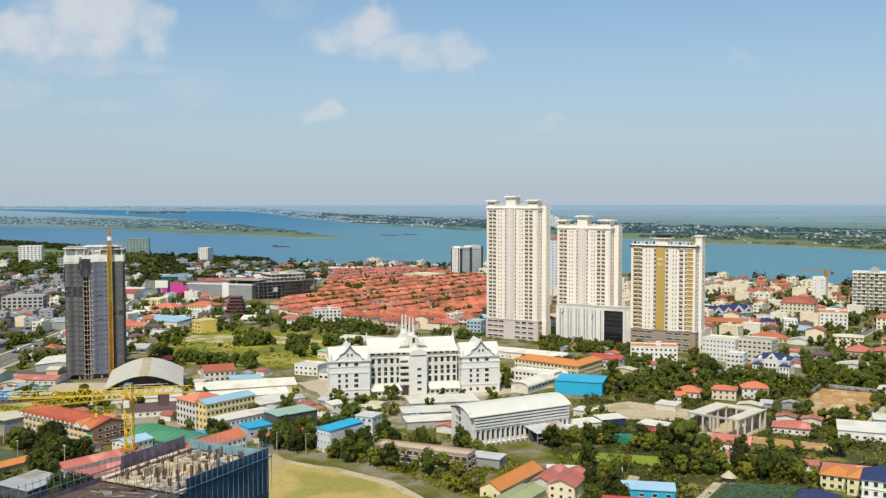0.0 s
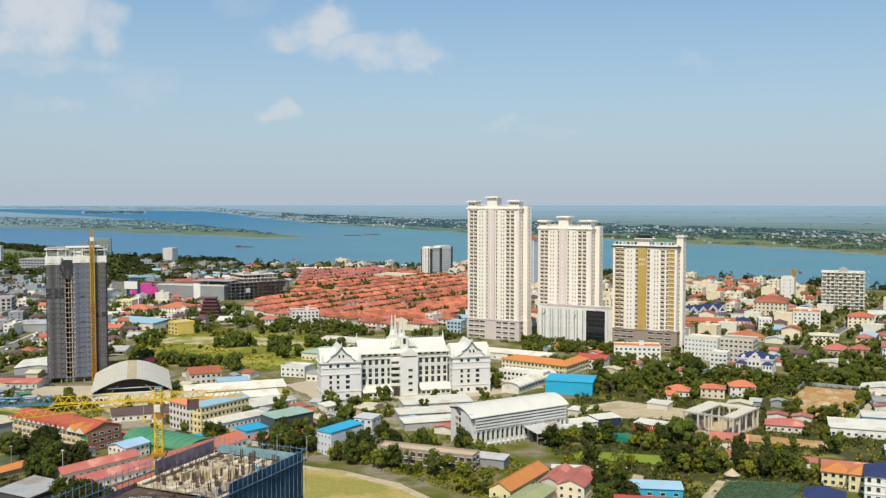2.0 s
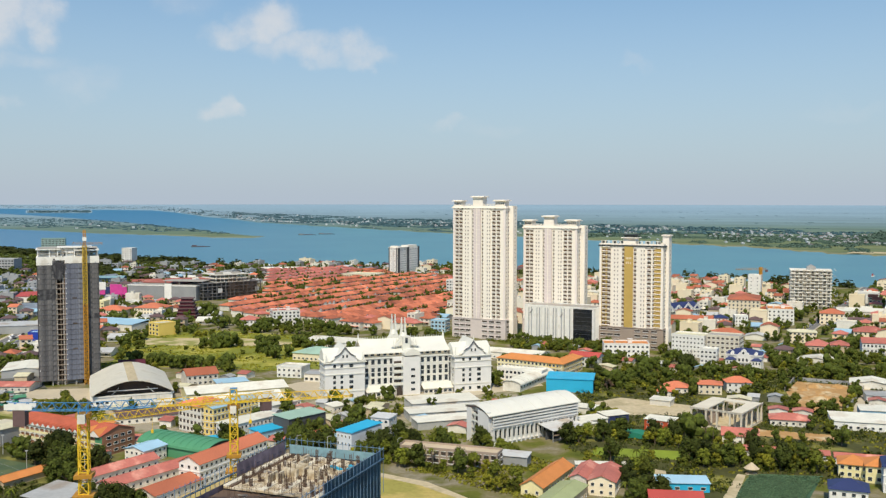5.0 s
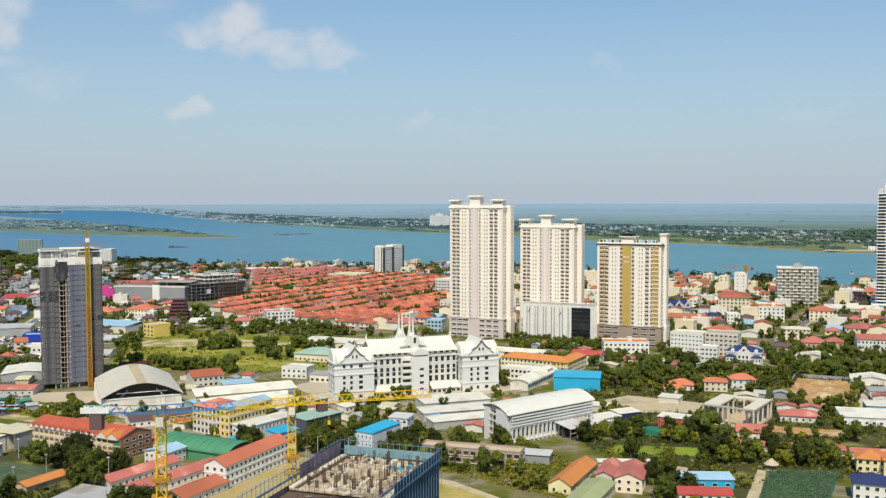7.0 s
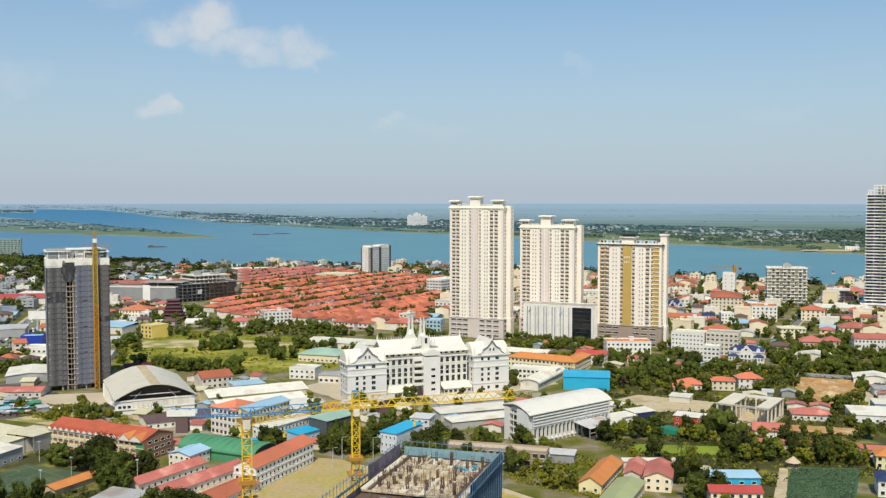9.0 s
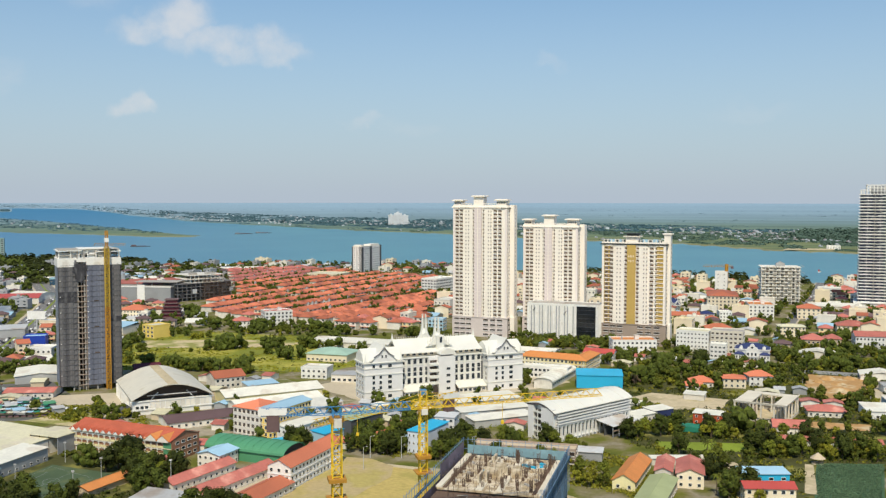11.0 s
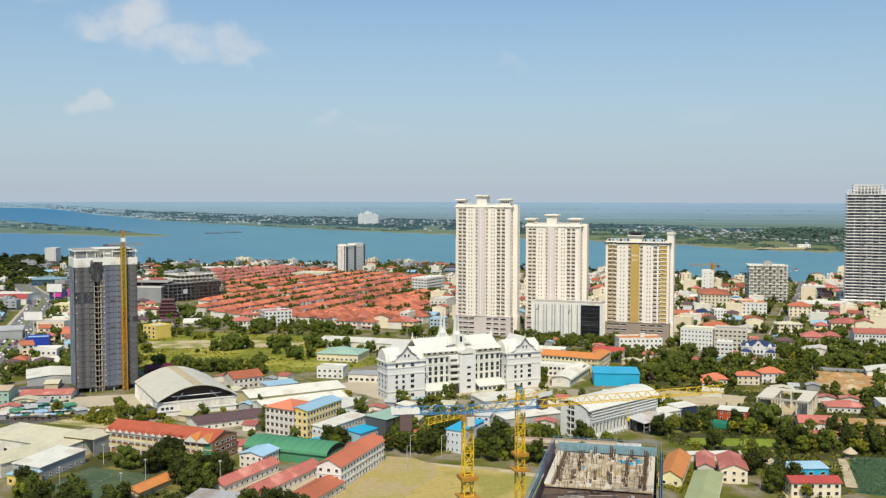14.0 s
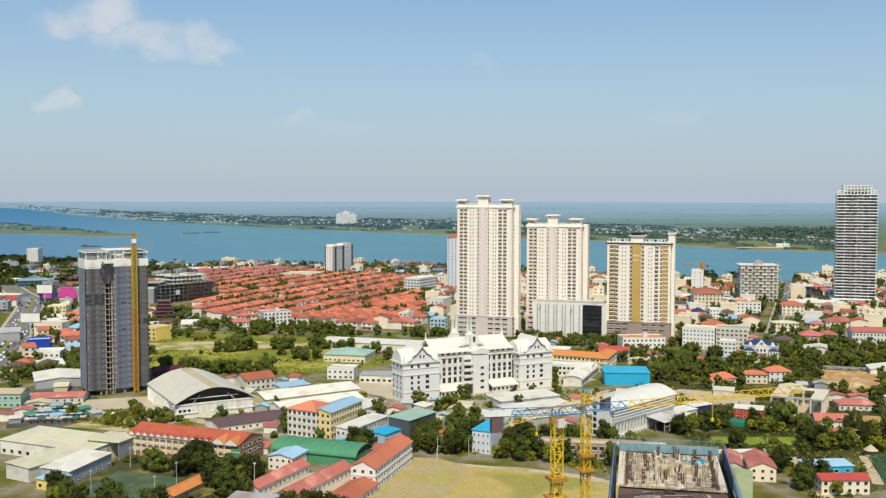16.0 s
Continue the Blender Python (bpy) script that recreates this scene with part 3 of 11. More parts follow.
# ---------------------------------------------------------------- ground, river, far land
EYE = Vector((-100.0, 0.0))
H_EYE = 120.5
R_FLAT, R_END = 3600.0, 4860.0
NEAR_A = [-60, -40, -27, -20.8, -13.2, -7.6, -2.1, 5.6, 12, 17, 21.8, 28.3, 35.4, 45, 60]
NEAR_R = [5200, 4600, 3700, 2924, 2200, 1915, 1800, 1705, 1650, 1600, 1590, 1500, 1440, 1400, 1400]
FAR_A = [-60, -8.0, -5.2, -2.0, 1.2, 4.9, 8.2, 14.5, 20.1, 23, 27.5, 31.5, 36.6, 45, 60]
FAR_R = [30000, 11000, 6900, 5080, 4400, 3870, 3507, 3110, 2760, 2700, 2560, 2340, 2270, 2250, 2250]
PEN_A = [-60, -30, -21.4, -16.9, -11.2, -7.3, -4.0, -1.9, -1.3]
PEN_IN = [7000, 6000, 4957, 4390, 3600, 3330, 3080, 3060, 3150]
PEN_OUT = [30000, 20000, 14000, 9177, 5900, 4400, 3500, 3180, 3150]


def bed(r, a):
    """How far a place lies inside the water, in metres along the view from the shore; below 0: land. r: true distance, a: bearing."""
    wob = 12 * np.sin(a * 3.1) + 8 * np.sin(a * 7.7 + 1)
    water = np.minimum(r - (np.interp(a, NEAR_A, NEAR_R) + wob), np.interp(a, FAR_A, FAR_R) + 2 * wob - r)
    pen = np.minimum(r - (np.interp(a, PEN_A, PEN_IN) + wob), np.interp(a, PEN_A, PEN_OUT) + wob - r)
    pen = np.where(a > -1.3, -1e5, pen)
    isl = np.minimum(np.minimum(r - 9100, 12000 - r), (1.8 - abs(a + 13.0)) * 160)
    return np.where(np.abs(a) > 61.5, -500.0, np.minimum(np.minimum(water, -pen), -isl))


def place(r, a, z=0.0):
    """Where a point of the land lies. Past R_FLAT the land is drawn in and up, along the sight line from the middle of the walk, to end within R_END."""
    r, a, z = np.asarray(r, float), np.asarray(a, float), np.asarray(z, float)
    k = R_END - R_FLAT
    near = np.where(r > R_FLAT, R_FLAT + k * (1 - 1 / (1 + (r - R_FLAT) / k)), r)
    up = np.where(r > R_FLAT, (H_EYE - 4) * (1 - near / r) + z * near / r, z)
    return EYE.x + near * np.sin(np.radians(a)), EYE.y + near * np.cos(np.radians(a)), up


def sheet(name, radii, angles, height, material):
    r, a = np.meshgrid(radii, angles, indexing="ij")
    x, y, z = place(r, a, height(r, a))
    n, m = r.shape
    idx = np.arange(n * m).reshape(n, m)
    quads = np.stack([idx[:-1, :-1], idx[:-1, 1:], idx[1:, 1:], idx[1:, :-1]], -1).reshape(-1, 4)[:, ::-1]
    me = bpy.data.meshes.new(name)
    me.from_pydata(np.stack([x, y, z], -1).reshape(-1, 3).tolist(), [], quads.tolist())
    me.materials.append(material)
    me.polygons.foreach_set("use_smooth", [True] * len(quads))
    me.update()
    return new(name, me)


def land_material():
    m = bpy.data.materials.new("land")
    m.use_nodes = True
    n, l = m.node_tree.nodes, m.node_tree.links
    bsdf = n["Principled BSDF"]
    bsdf.inputs["Roughness"].default_value = 0.95
    bsdf.inputs["Specular IOR Level"].default_value = 0.1
    tc = n.new("ShaderNodeTexCoord")

    def tex(scale, detail=5.0, stretch=None):
        t = n.new("ShaderNodeTexNoise")
        t.inputs["Scale"].default_value, t.inputs["Detail"].default_value = scale, detail
        if stretch:
            mp = n.new("ShaderNodeMapping")
            mp.inputs["Scale"].default_value = stretch
            l.new(tc.outputs["Object"], mp.inputs["Vector"])
            l.new(mp.outputs[0], t.inputs["Vector"])
        else:
            l.new(tc.outputs["Object"], t.inputs["Vector"])
        return t.outputs["Fac"]

    def ramp(value, stops):
        r = n.new("ShaderNodeValToRGB")
        while len(r.color_ramp.elements) < len(stops):
            r.color_ramp.elements.new(0.5)
        for el, (p, c) in zip(r.color_ramp.elements, stops):
            el.position, el.color = p, (*c, 1)
        l.new(value, r.inputs[0])
        return r.outputs[0]

    city = ramp(tex(0.04), [(0.30, (0.075, 0.095, 0.018)), (0.46, (0.135, 0.145, 0.028)), (0.54, (0.21, 0.185, 0.10)), (0.60, (0.27, 0.24, 0.175)), (0.70, (0.12, 0.125, 0.03))])
    far = ramp(tex(0.0035, 7.0, (0.35, 3.0, 1)), [(0.30, (0.090, 0.140, 0.095)), (0.44, (0.135, 0.180, 0.095)), (0.56, (0.190, 0.215, 0.100)), (0.68, (0.095, 0.145, 0.105))])
    sep = n.new("ShaderNodeSeparateXYZ")
    l.new(tc.outputs["Object"], sep.inputs[0])
    where = n.new("ShaderNodeMapRange")
    l.new(sep.outputs["Y"], where.inputs["Value"])
    where.inputs["From Min"].default_value, where.inputs["From Max"].default_value = 1650, 2050
    mx = n.new("ShaderNodeMix")
    mx.data_type = "RGBA"
    l.new(where.outputs[0], mx.inputs["Factor"])
    l.new(city, mx.inputs["A"])
    l.new(far, mx.inputs["B"])
    # sandy banks just above the water
    bank = n.new("ShaderNodeMapRange")
    l.new(sep.outputs["Z"], bank.inputs["Value"])
    bank.inputs["From Min"].default_value, bank.inputs["From Max"].default_value = -1.2, -0.15
    bank.inputs["To Min"].default_value, bank.inputs["To Max"].default_value = 0.8, 0.0
    mb = n.new("ShaderNodeMix")
    mb.data_type = "RGBA"
    l.new(bank.outputs[0], mb.inputs["Factor"])
    l.new(mx.outputs["Result"], mb.inputs["A"])
    mb.inputs["B"].default_value = (0.27, 0.25, 0.14, 1)
    # distance haze put into the plain's colour: blue-green first, then a pale rim
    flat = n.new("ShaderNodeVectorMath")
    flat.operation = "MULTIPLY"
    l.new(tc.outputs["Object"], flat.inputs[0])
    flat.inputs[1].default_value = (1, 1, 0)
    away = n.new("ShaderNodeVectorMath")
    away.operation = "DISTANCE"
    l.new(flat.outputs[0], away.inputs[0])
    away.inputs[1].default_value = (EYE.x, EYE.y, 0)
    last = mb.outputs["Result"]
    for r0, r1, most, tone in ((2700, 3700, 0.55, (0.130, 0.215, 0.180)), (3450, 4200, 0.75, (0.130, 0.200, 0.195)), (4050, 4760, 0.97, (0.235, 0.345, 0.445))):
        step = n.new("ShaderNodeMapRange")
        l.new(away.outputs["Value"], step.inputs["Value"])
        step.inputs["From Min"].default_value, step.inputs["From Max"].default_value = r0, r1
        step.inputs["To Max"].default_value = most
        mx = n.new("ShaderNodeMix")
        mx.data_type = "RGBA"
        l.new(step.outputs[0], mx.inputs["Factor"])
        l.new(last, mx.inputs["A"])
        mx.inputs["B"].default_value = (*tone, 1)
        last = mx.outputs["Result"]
    # belts of wood and field, drawn out across the plain
    lie = n.new("ShaderNodeCombineXYZ")
    l.new(sep.outputs["X"], lie.inputs["X"])
    l.new(away.outputs["Value"], lie.inputs["Y"])
    long = n.new("ShaderNodeMapping")
    long.inputs["Scale"].default_value = (0.16, 2.6, 1)
    l.new(lie.outputs[0], long.inputs["Vector"])
    strip = n.new("ShaderNodeTexNoise")
    strip.inputs["Scale"].default_value, strip.inputs["Detail"].default_value, strip.inputs["Roughness"].default_value = 0.0055, 7.0, 0.62
    l.new(long.outputs[0], strip.inputs["Vector"])
    belts = n.new("ShaderNodeMath")
    belts.operation = "MULTIPLY_ADD"
    l.new(strip.outputs["Fac"], belts.inputs[0])
    belts.inputs[1].default_value, belts.inputs[2].default_value = 1.15, 0.42
    only = n.new("ShaderNodeMix")
    calm = n.new("ShaderNodeMapRange")
    l.new(away.outputs["Value"], calm.inputs["Value"])
    calm.inputs["From Min"].default_value, calm.inputs["From Max"].default_value = 4300, 4800
    calm.inputs["To Min"].default_value, calm.inputs["To Max"].default_value = 1.0, 0.12
    gate = n.new("ShaderNodeMath")
    gate.operation = "MULTIPLY"
    l.new(where.outputs[0], gate.inputs[0])
    l.new(calm.outputs[0], gate.inputs[1])
    l.new(gate.outputs[0], only.inputs["Factor"])
    only.inputs["A"].default_value = 1.0
    l.new(belts.outputs[0], only.inputs["B"])
    banded = n.new("ShaderNodeVectorMath")
    banded.operation = "SCALE"
    l.new(mx.outputs["Result"], banded.inputs[0])
    l.new(only.outputs["Result"], banded.inputs["Scale"])
    fine = n.new("ShaderNodeMath")
    fine.operation = "MULTIPLY_ADD"
    l.new(tex(0.6), fine.inputs[0])
    fine.inputs[1].default_value, fine.inputs[2].default_value = 0.6, 0.7
    sc = n.new("ShaderNodeVectorMath")
    sc.operation = "SCALE"
    l.new(banded.outputs[0], sc.inputs[0])
    l.new(fine.outputs[0], sc.inputs["Scale"])
    l.new(sc.outputs[0], bsdf.inputs["Base Color"])
    return m


def water_material():
    m = bpy.data.materials.new("river_water")
    m.use_nodes = True
    n, l = m.node_tree.nodes, m.node_tree.links
    bsdf = n["Principled BSDF"]
    bsdf.inputs["Roughness"].default_value = 0.35
    bsdf.inputs["Specular IOR Level"].default_value = 0.35
    tc = n.new("ShaderNodeTexCoord")
    t = n.new("ShaderNodeTexNoise")
    t.inputs["Scale"].default_value, t.inputs["Detail"].default_value = 0.004, 4.0
    l.new(tc.outputs["Object"], t.inputs["Vector"])
    r = n.new("ShaderNodeValToRGB")
    r.color_ramp.elements[0].position, r.color_ramp.elements[0].color = 0.35, (0.074, 0.222, 0.285, 1)
    r.color_ramp.elements[1].position, r.color_ramp.elements[1].color = 0.65, (0.096, 0.262, 0.312, 1)
    l.new(t.outputs["Fac"], r.inputs[0])
    # the reflected sky put into the colour: bluer towards the west
    sep = n.new("ShaderNodeSeparateXYZ")
    l.new(tc.outputs["Object"], sep.inputs[0])
    west = n.new("ShaderNodeMapRange")
    l.new(sep.outputs["X"], west.inputs["Value"])
    west.inputs["From Min"].default_value, west.inputs["From Max"].default_value = 150, -700
    deep = n.new("ShaderNodeMix")
    deep.data_type = "RGBA"
    l.new(west.outputs[0], deep.inputs["Factor"])
    l.new(r.outputs[0], deep.inputs["A"])
    deep.inputs["B"].default_value = (0.055, 0.190, 0.330, 1)
    l.new(deep.outputs["Result"], bsdf.inputs["Base Color"])
    w = n.new("ShaderNodeTexNoise")
    w.inputs["Scale"].default_value, w.inputs["Detail"].default_value = 0.25, 6.0
    l.new(tc.outputs["Object"], w.inputs["Vector"])
    b = n.new("ShaderNodeBump")
    b.inputs["Strength"].default_value, b.inputs["Distance"].default_value = 0.35, 0.6
    l.new(w.outputs["Fac"], b.inputs["Height"])
    l.new(b.outputs[0], bsdf.inputs["Normal"])
    return m


ANGLES = np.concatenate([np.arange(-180, -36, 6.0), np.arange(-36, 52, 0.3), np.arange(52, 178, 6.0), [180.0]])
RADII = np.concatenate([[0.5, 40, 90], np.arange(140, 1300, 60.0), np.geomspace(1300, 3600, 210), np.geomspace(3640, 24000, 110)])
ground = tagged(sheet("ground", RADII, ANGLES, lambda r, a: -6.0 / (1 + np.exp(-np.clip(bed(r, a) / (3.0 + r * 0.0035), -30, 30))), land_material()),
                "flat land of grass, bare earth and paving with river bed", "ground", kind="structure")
water = tagged(sheet("water", np.concatenate([np.geomspace(1200, 3600, 60), np.geomspace(3640, 24000, 60)]), np.arange(-62, 62, 0.7), lambda r, a: r * 0 - 2.6, water_material()),
               "wide blue-green river with a calm surface", "river", kind="structure")


# ---------------------------------------------------------------- ground surfaces and roads
patch("field", M_GRASS, [(-200, 700), (-60, 660), (-20, 690), (-60, 830), (-140, 880), (-215, 850)], 0.05, "rough green grassland with bushes", "field", False)
patch("sand_lot", M_DRYLOT, [(-196, 838), (-120, 828), (-62, 796), (-84, 776), (-130, 786), (-160, 790), (-192, 800)], 0.09, "bare sandy building plot", "ground")
patch("dry_field", M_DRYGRASS, [(-98, 330), (-30, 260), (12, 300), (8, 350), (-2, 367), (-13, 386), (-37, 408), (-50, 415), (-66, 426)], 0.05, "dry yellow grass field", "field")
patch("school_yard", M_DUST, [(-114, 384), (-100, 356), (-74, 390), (-62, 404), (-58, 420), (-66, 434), (-78, 440)], 0.09, "dusty pale school yard", "yard")
patch("football_pitch", M_PITCH, [(-224, 430), (-208, 458), (-180, 437), (-201, 404)], 0.07, "worn dark green football pitch", "pitch")
patch("palace_court", M_PAVE, [(-75, 610), (-52, 560), (40, 560), (92, 585), (70, 640), (-40, 640)], 0.07, "pale paved court", "yard", False)
patch("dirt_lot", M_DIRT, [(216, 492), (240, 488), (292, 552), (260, 574), (236, 543)], 0.06, "orange excavated earth plot", "ground")
patch("sand_yard", M_SAND, [(92, 522), (128, 542), (164, 512), (146, 490), (112, 497)], 0.06, "bare pale sandy yard", "yard")
patch("green_plot", M_LAWN, [(70, 420), (78, 432), (126, 416), (116, 402)], 0.06, "bright green grass plot", "field")
patch("crop_field", M_CROP, [(131, 380), (160, 371), (118, 318), (98, 334)], 0.06, "dark green vegetable field", "field")
patch("brown_plot", M_DIRT, [(158, 447), (168, 457), (206, 437), (196, 424)], 0.06, "brown bare garden plot", "ground")
patch("waste_ground", M_DRYLOT, [(-250, 560), (-190, 520), (-186, 545), (-230, 590)], 0.05, "weedy waste ground", "field", False)
patch("site_track", M_PAVE, [(-196, 535), (-186, 545), (-190, 612), (-202, 612)], 0.09, "pale concrete track", "track")
patch("west_meadow", M_GRASS, [(-396, 1560), (-330, 1535), (-322, 1600), (-392, 1625)], 0.06, "flat green meadow between the woods", "field")
patch("west_quarter", M_TOWNGROUND, [(-318, 640), (-330, 980), (-350, 1240), (-372, 1400), (-350, 1560), (-430, 1760), (-620, 1760), (-700, 1400), (-520, 860), (-420, 640)], 0.03, "dark grey ground between the town blocks", "ground", False)
patch("town_strip", M_TOWNGROUND, [(-238, 690), (-222, 740), (-236, 850), (-240, 980), (-280, 1160), (-300, 1160), (-288, 960), (-270, 740)], 0.03, "dark grey ground beside the avenue", "ground", False)
patch("hut_lane", M_SAND, [(125, 380), (128, 378), (103, 339), (99, 342)], 0.08, "narrow dusty path beside the vegetable field", "track")
patch("lane", M_SAND, [(92, 392), (96, 389), (70, 330), (64, 332)], 0.06, "pale dirt lane between gardens", "track")
patch("small_lane", M_SAND, [(-66, 428), (-47, 415), (-36, 410), (-11, 388), (0, 368), (10, 350), (7, 349), (-3, 366), (-15, 384), (-38, 406), (-48, 411), (-66, 424)], 0.08, "pale dirt lane along the field", "track")

patch("paved_quarter", M_YARD, [(-196, 540), (-150, 470), (-112, 448), (-60, 470), (70, 500), (84, 540), (60, 585), (-60, 565), (-90, 640), (-170, 650)], 0.03, "worn pale concrete yards between the halls", "yard", False)
patch("market_square", M_TOWNGROUND, [(-266, 556), (-236, 552), (-222, 566), (-222, 618), (-240, 664), (-275, 664)], 0.06, "dusty paved market square", "yard", False)
patch("tower_foot", M_PAVE, [(-232, 585), (-180, 585), (-180, 618), (-232, 618)], 0.07, "pale concrete yard of the building site", "yard")

patch("school_court", M_PAVE, [(-160, 408), (-142, 428), (-112, 430), (-100, 400), (-106, 372), (-120, 360), (-150, 380)], 0.05, "pale paved court between the classroom ranges", "yard")

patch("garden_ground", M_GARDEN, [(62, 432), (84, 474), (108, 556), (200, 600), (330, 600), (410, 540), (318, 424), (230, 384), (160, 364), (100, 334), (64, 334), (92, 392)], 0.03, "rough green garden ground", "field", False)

patch("school_grounds", M_GARDEN, [(-244, 402), (-200, 372), (-150, 366), (-118, 352), (-112, 372), (-150, 404), (-140, 432), (-160, 452), (-206, 484), (-214, 470)], 0.025, "worn ground round the pitch with shade in its colour", "ground", False)


def pitch_lines():
    """White touchlines, halfway line and centre circle of the pitch."""
    o, a, b = Vector((-224, 430)), Vector((16, 28)) / 32.25, Vector((23, -26)) / 34.7
    s = Shape()

    def line(u0, v0, u1, v1):
        p, q = o + a * u0 + b * v0, o + a * u1 + b * v1
        n = Vector((-(q - p).y, (q - p).x)).normalized() * 0.06
        s.prism([tuple(p - n), tuple(q - n), tuple(q + n), tuple(p + n)], 0.05, 0.085)

    for c in ((2, 2, 30, 2), (2, 33, 30, 33), (2, 2, 2, 33), (30, 2, 30, 33), (2, 17.5, 30, 17.5), (9, 2, 9, 7), (23, 2, 23, 7), (9, 7, 23, 7), (9, 28, 23, 28), (9, 28, 9, 33), (23, 28, 23, 33)):
        line(*c)
    for k in range(24):
        t0, t1 = k * math.pi / 12, (k + 1) * math.pi / 12
        line(16 + 4 * math.cos(t0), 17.5 + 4 * math.sin(t0), 16 + 4 * math.cos(t1), 17.5 + 4 * math.sin(t1))
    tagged(new("pitch_marking", s.data("pitch_marking", [M_GREYWALL])), "thin white lines of the football pitch", "marking", kind="structure")


pitch_lines()


def road(name, pts, width, median, label):
    """Asphalt between raised kerbs, with pavements, lane marks and, where it has one, a planted median."""
    surf, kerb, pave, marks, mid = Shape(), Shape(), Shape(), Shape(), Shape()
    for (ax, ay), (bx, by) in zip(pts, pts[1:]):
        d = Vector((bx - ax, by - ay)).normalized()
        n = Vector((-d.y, d.x))

        def strip(s, o0, o1, z0, z1, f0=0.0, f1=1.0):
            q = [(ax + (bx - ax) * f + n.x * o, ay + (by - ay) * f + n.y * o) for f, o in ((f0, o0), (f1, o0), (f1, o1), (f0, o1))]
            s.prism(q, z0, z1)

        h = width / 2
        strip(surf, -h, h, -0.2, 0.10)
        for sgn in (-1, 1):
            strip(kerb, sgn * h, sgn * (h + 0.3), -0.2, 0.26)
            strip(pave, sgn * (h + 0.3), sgn * (h + (3.2 if median else 1.6)), -0.2, 0.22)
        length = math.hypot(bx - ax, by - ay)
        k = int(length / 9)
        for i in range(k):
            for o in ((-h / 2, h / 2) if median else (0.0,)):
                strip(marks, o - 0.1, o + 0.1, 0.10, 0.115, i / k, (i + 0.45) / k)
        if median:
            strip(mid, -1.0, 1.0, 0.0, 0.35)
    e = thing(name, 0, 0, 0, label, "road", kind="structure")
    part("carriageway", surf, M_ASPHALT, e)
    part("kerb", kerb, M_CONCRETE, e)
    part("pavement", pave, M_PAVE, e)
    part("lane_marking", marks, M_WHITE, e)
    if median:
        part("median", mid, M_LAWN, e)
    for (ax, ay), (bx, by) in zip(pts, pts[1:]):
        L = math.hypot(bx - ax, by - ay)
        yaw = math.degrees(math.atan2(by - ay, bx - ax))
        d = Vector((bx - ax, by - ay)).normalized()
        claim(ax + d.y * (width / 2 + 3), ay - d.x * (width / 2 + 3), yaw, L, width + 6)
    return e


road("avenue_road", [(-306, 560), (-304, 740), (-303, 814), (-304, 893), (-308, 983), (-313, 1104), (-319, 1210), (-349, 1320), (-372, 1420)], 24, True, "wide divided avenue with a planted median")
road("street_road", [(340, 732), (394, 800), (494, 925), (645, 1115), (705, 1190)], 10.5, False, "straight two-lane street lined with houses")
patch("garden_lane", M_PAVE, [(243, 484), (248, 482), (312, 566), (308, 569)], 0.06, "narrow pale lane beside garden walls", "track")


# ---------------------------------------------------------------- residential towers
def rest_mesh(parent, items, name="upper_window", pane=None):
    """The windows past the countable ones, joined."""
    s = Shape()
    for x, y, z, w, h, turn in items:
        a = radians(turn)
        c, q = math.cos(a), math.sin(a)
        s.m = 0
        s.face([(x + 0.03 * q, y - 0.03 * c, z), (x + w * c + 0.03 * q, y + w * q - 0.03 * c, z), (x + w * c + 0.03 * q, y + w * q - 0.03 * c, z + h), (x + 0.03 * q, y - 0.03 * c, z + h)])
        s.m = 1
        s.bar((x - 0.1 * c + 0.2 * q, y - 0.1 * q - 0.2 * c, z - 0.1), (x + (w + 0.1) * c + 0.2 * q, y + (w + 0.1) * q - 0.2 * c, z - 0.1), 0.11)
    part(name, s, [pane or M_DARK, M_TOWER], parent, kind="stuff")


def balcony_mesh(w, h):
    """A balcony bay: a flat sheet coloured as a shaded back wall, with a round-lipped ledge, a solid parapet and a
    lintel.
    """
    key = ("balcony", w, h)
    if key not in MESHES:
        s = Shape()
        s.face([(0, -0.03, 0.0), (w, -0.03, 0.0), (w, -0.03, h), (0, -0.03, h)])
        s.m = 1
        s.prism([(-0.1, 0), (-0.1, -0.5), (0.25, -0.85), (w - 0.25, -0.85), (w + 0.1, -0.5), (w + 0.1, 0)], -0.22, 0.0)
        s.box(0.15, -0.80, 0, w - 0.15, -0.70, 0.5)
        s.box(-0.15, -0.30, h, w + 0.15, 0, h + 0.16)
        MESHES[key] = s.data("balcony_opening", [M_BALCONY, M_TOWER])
    return MESHES[key]


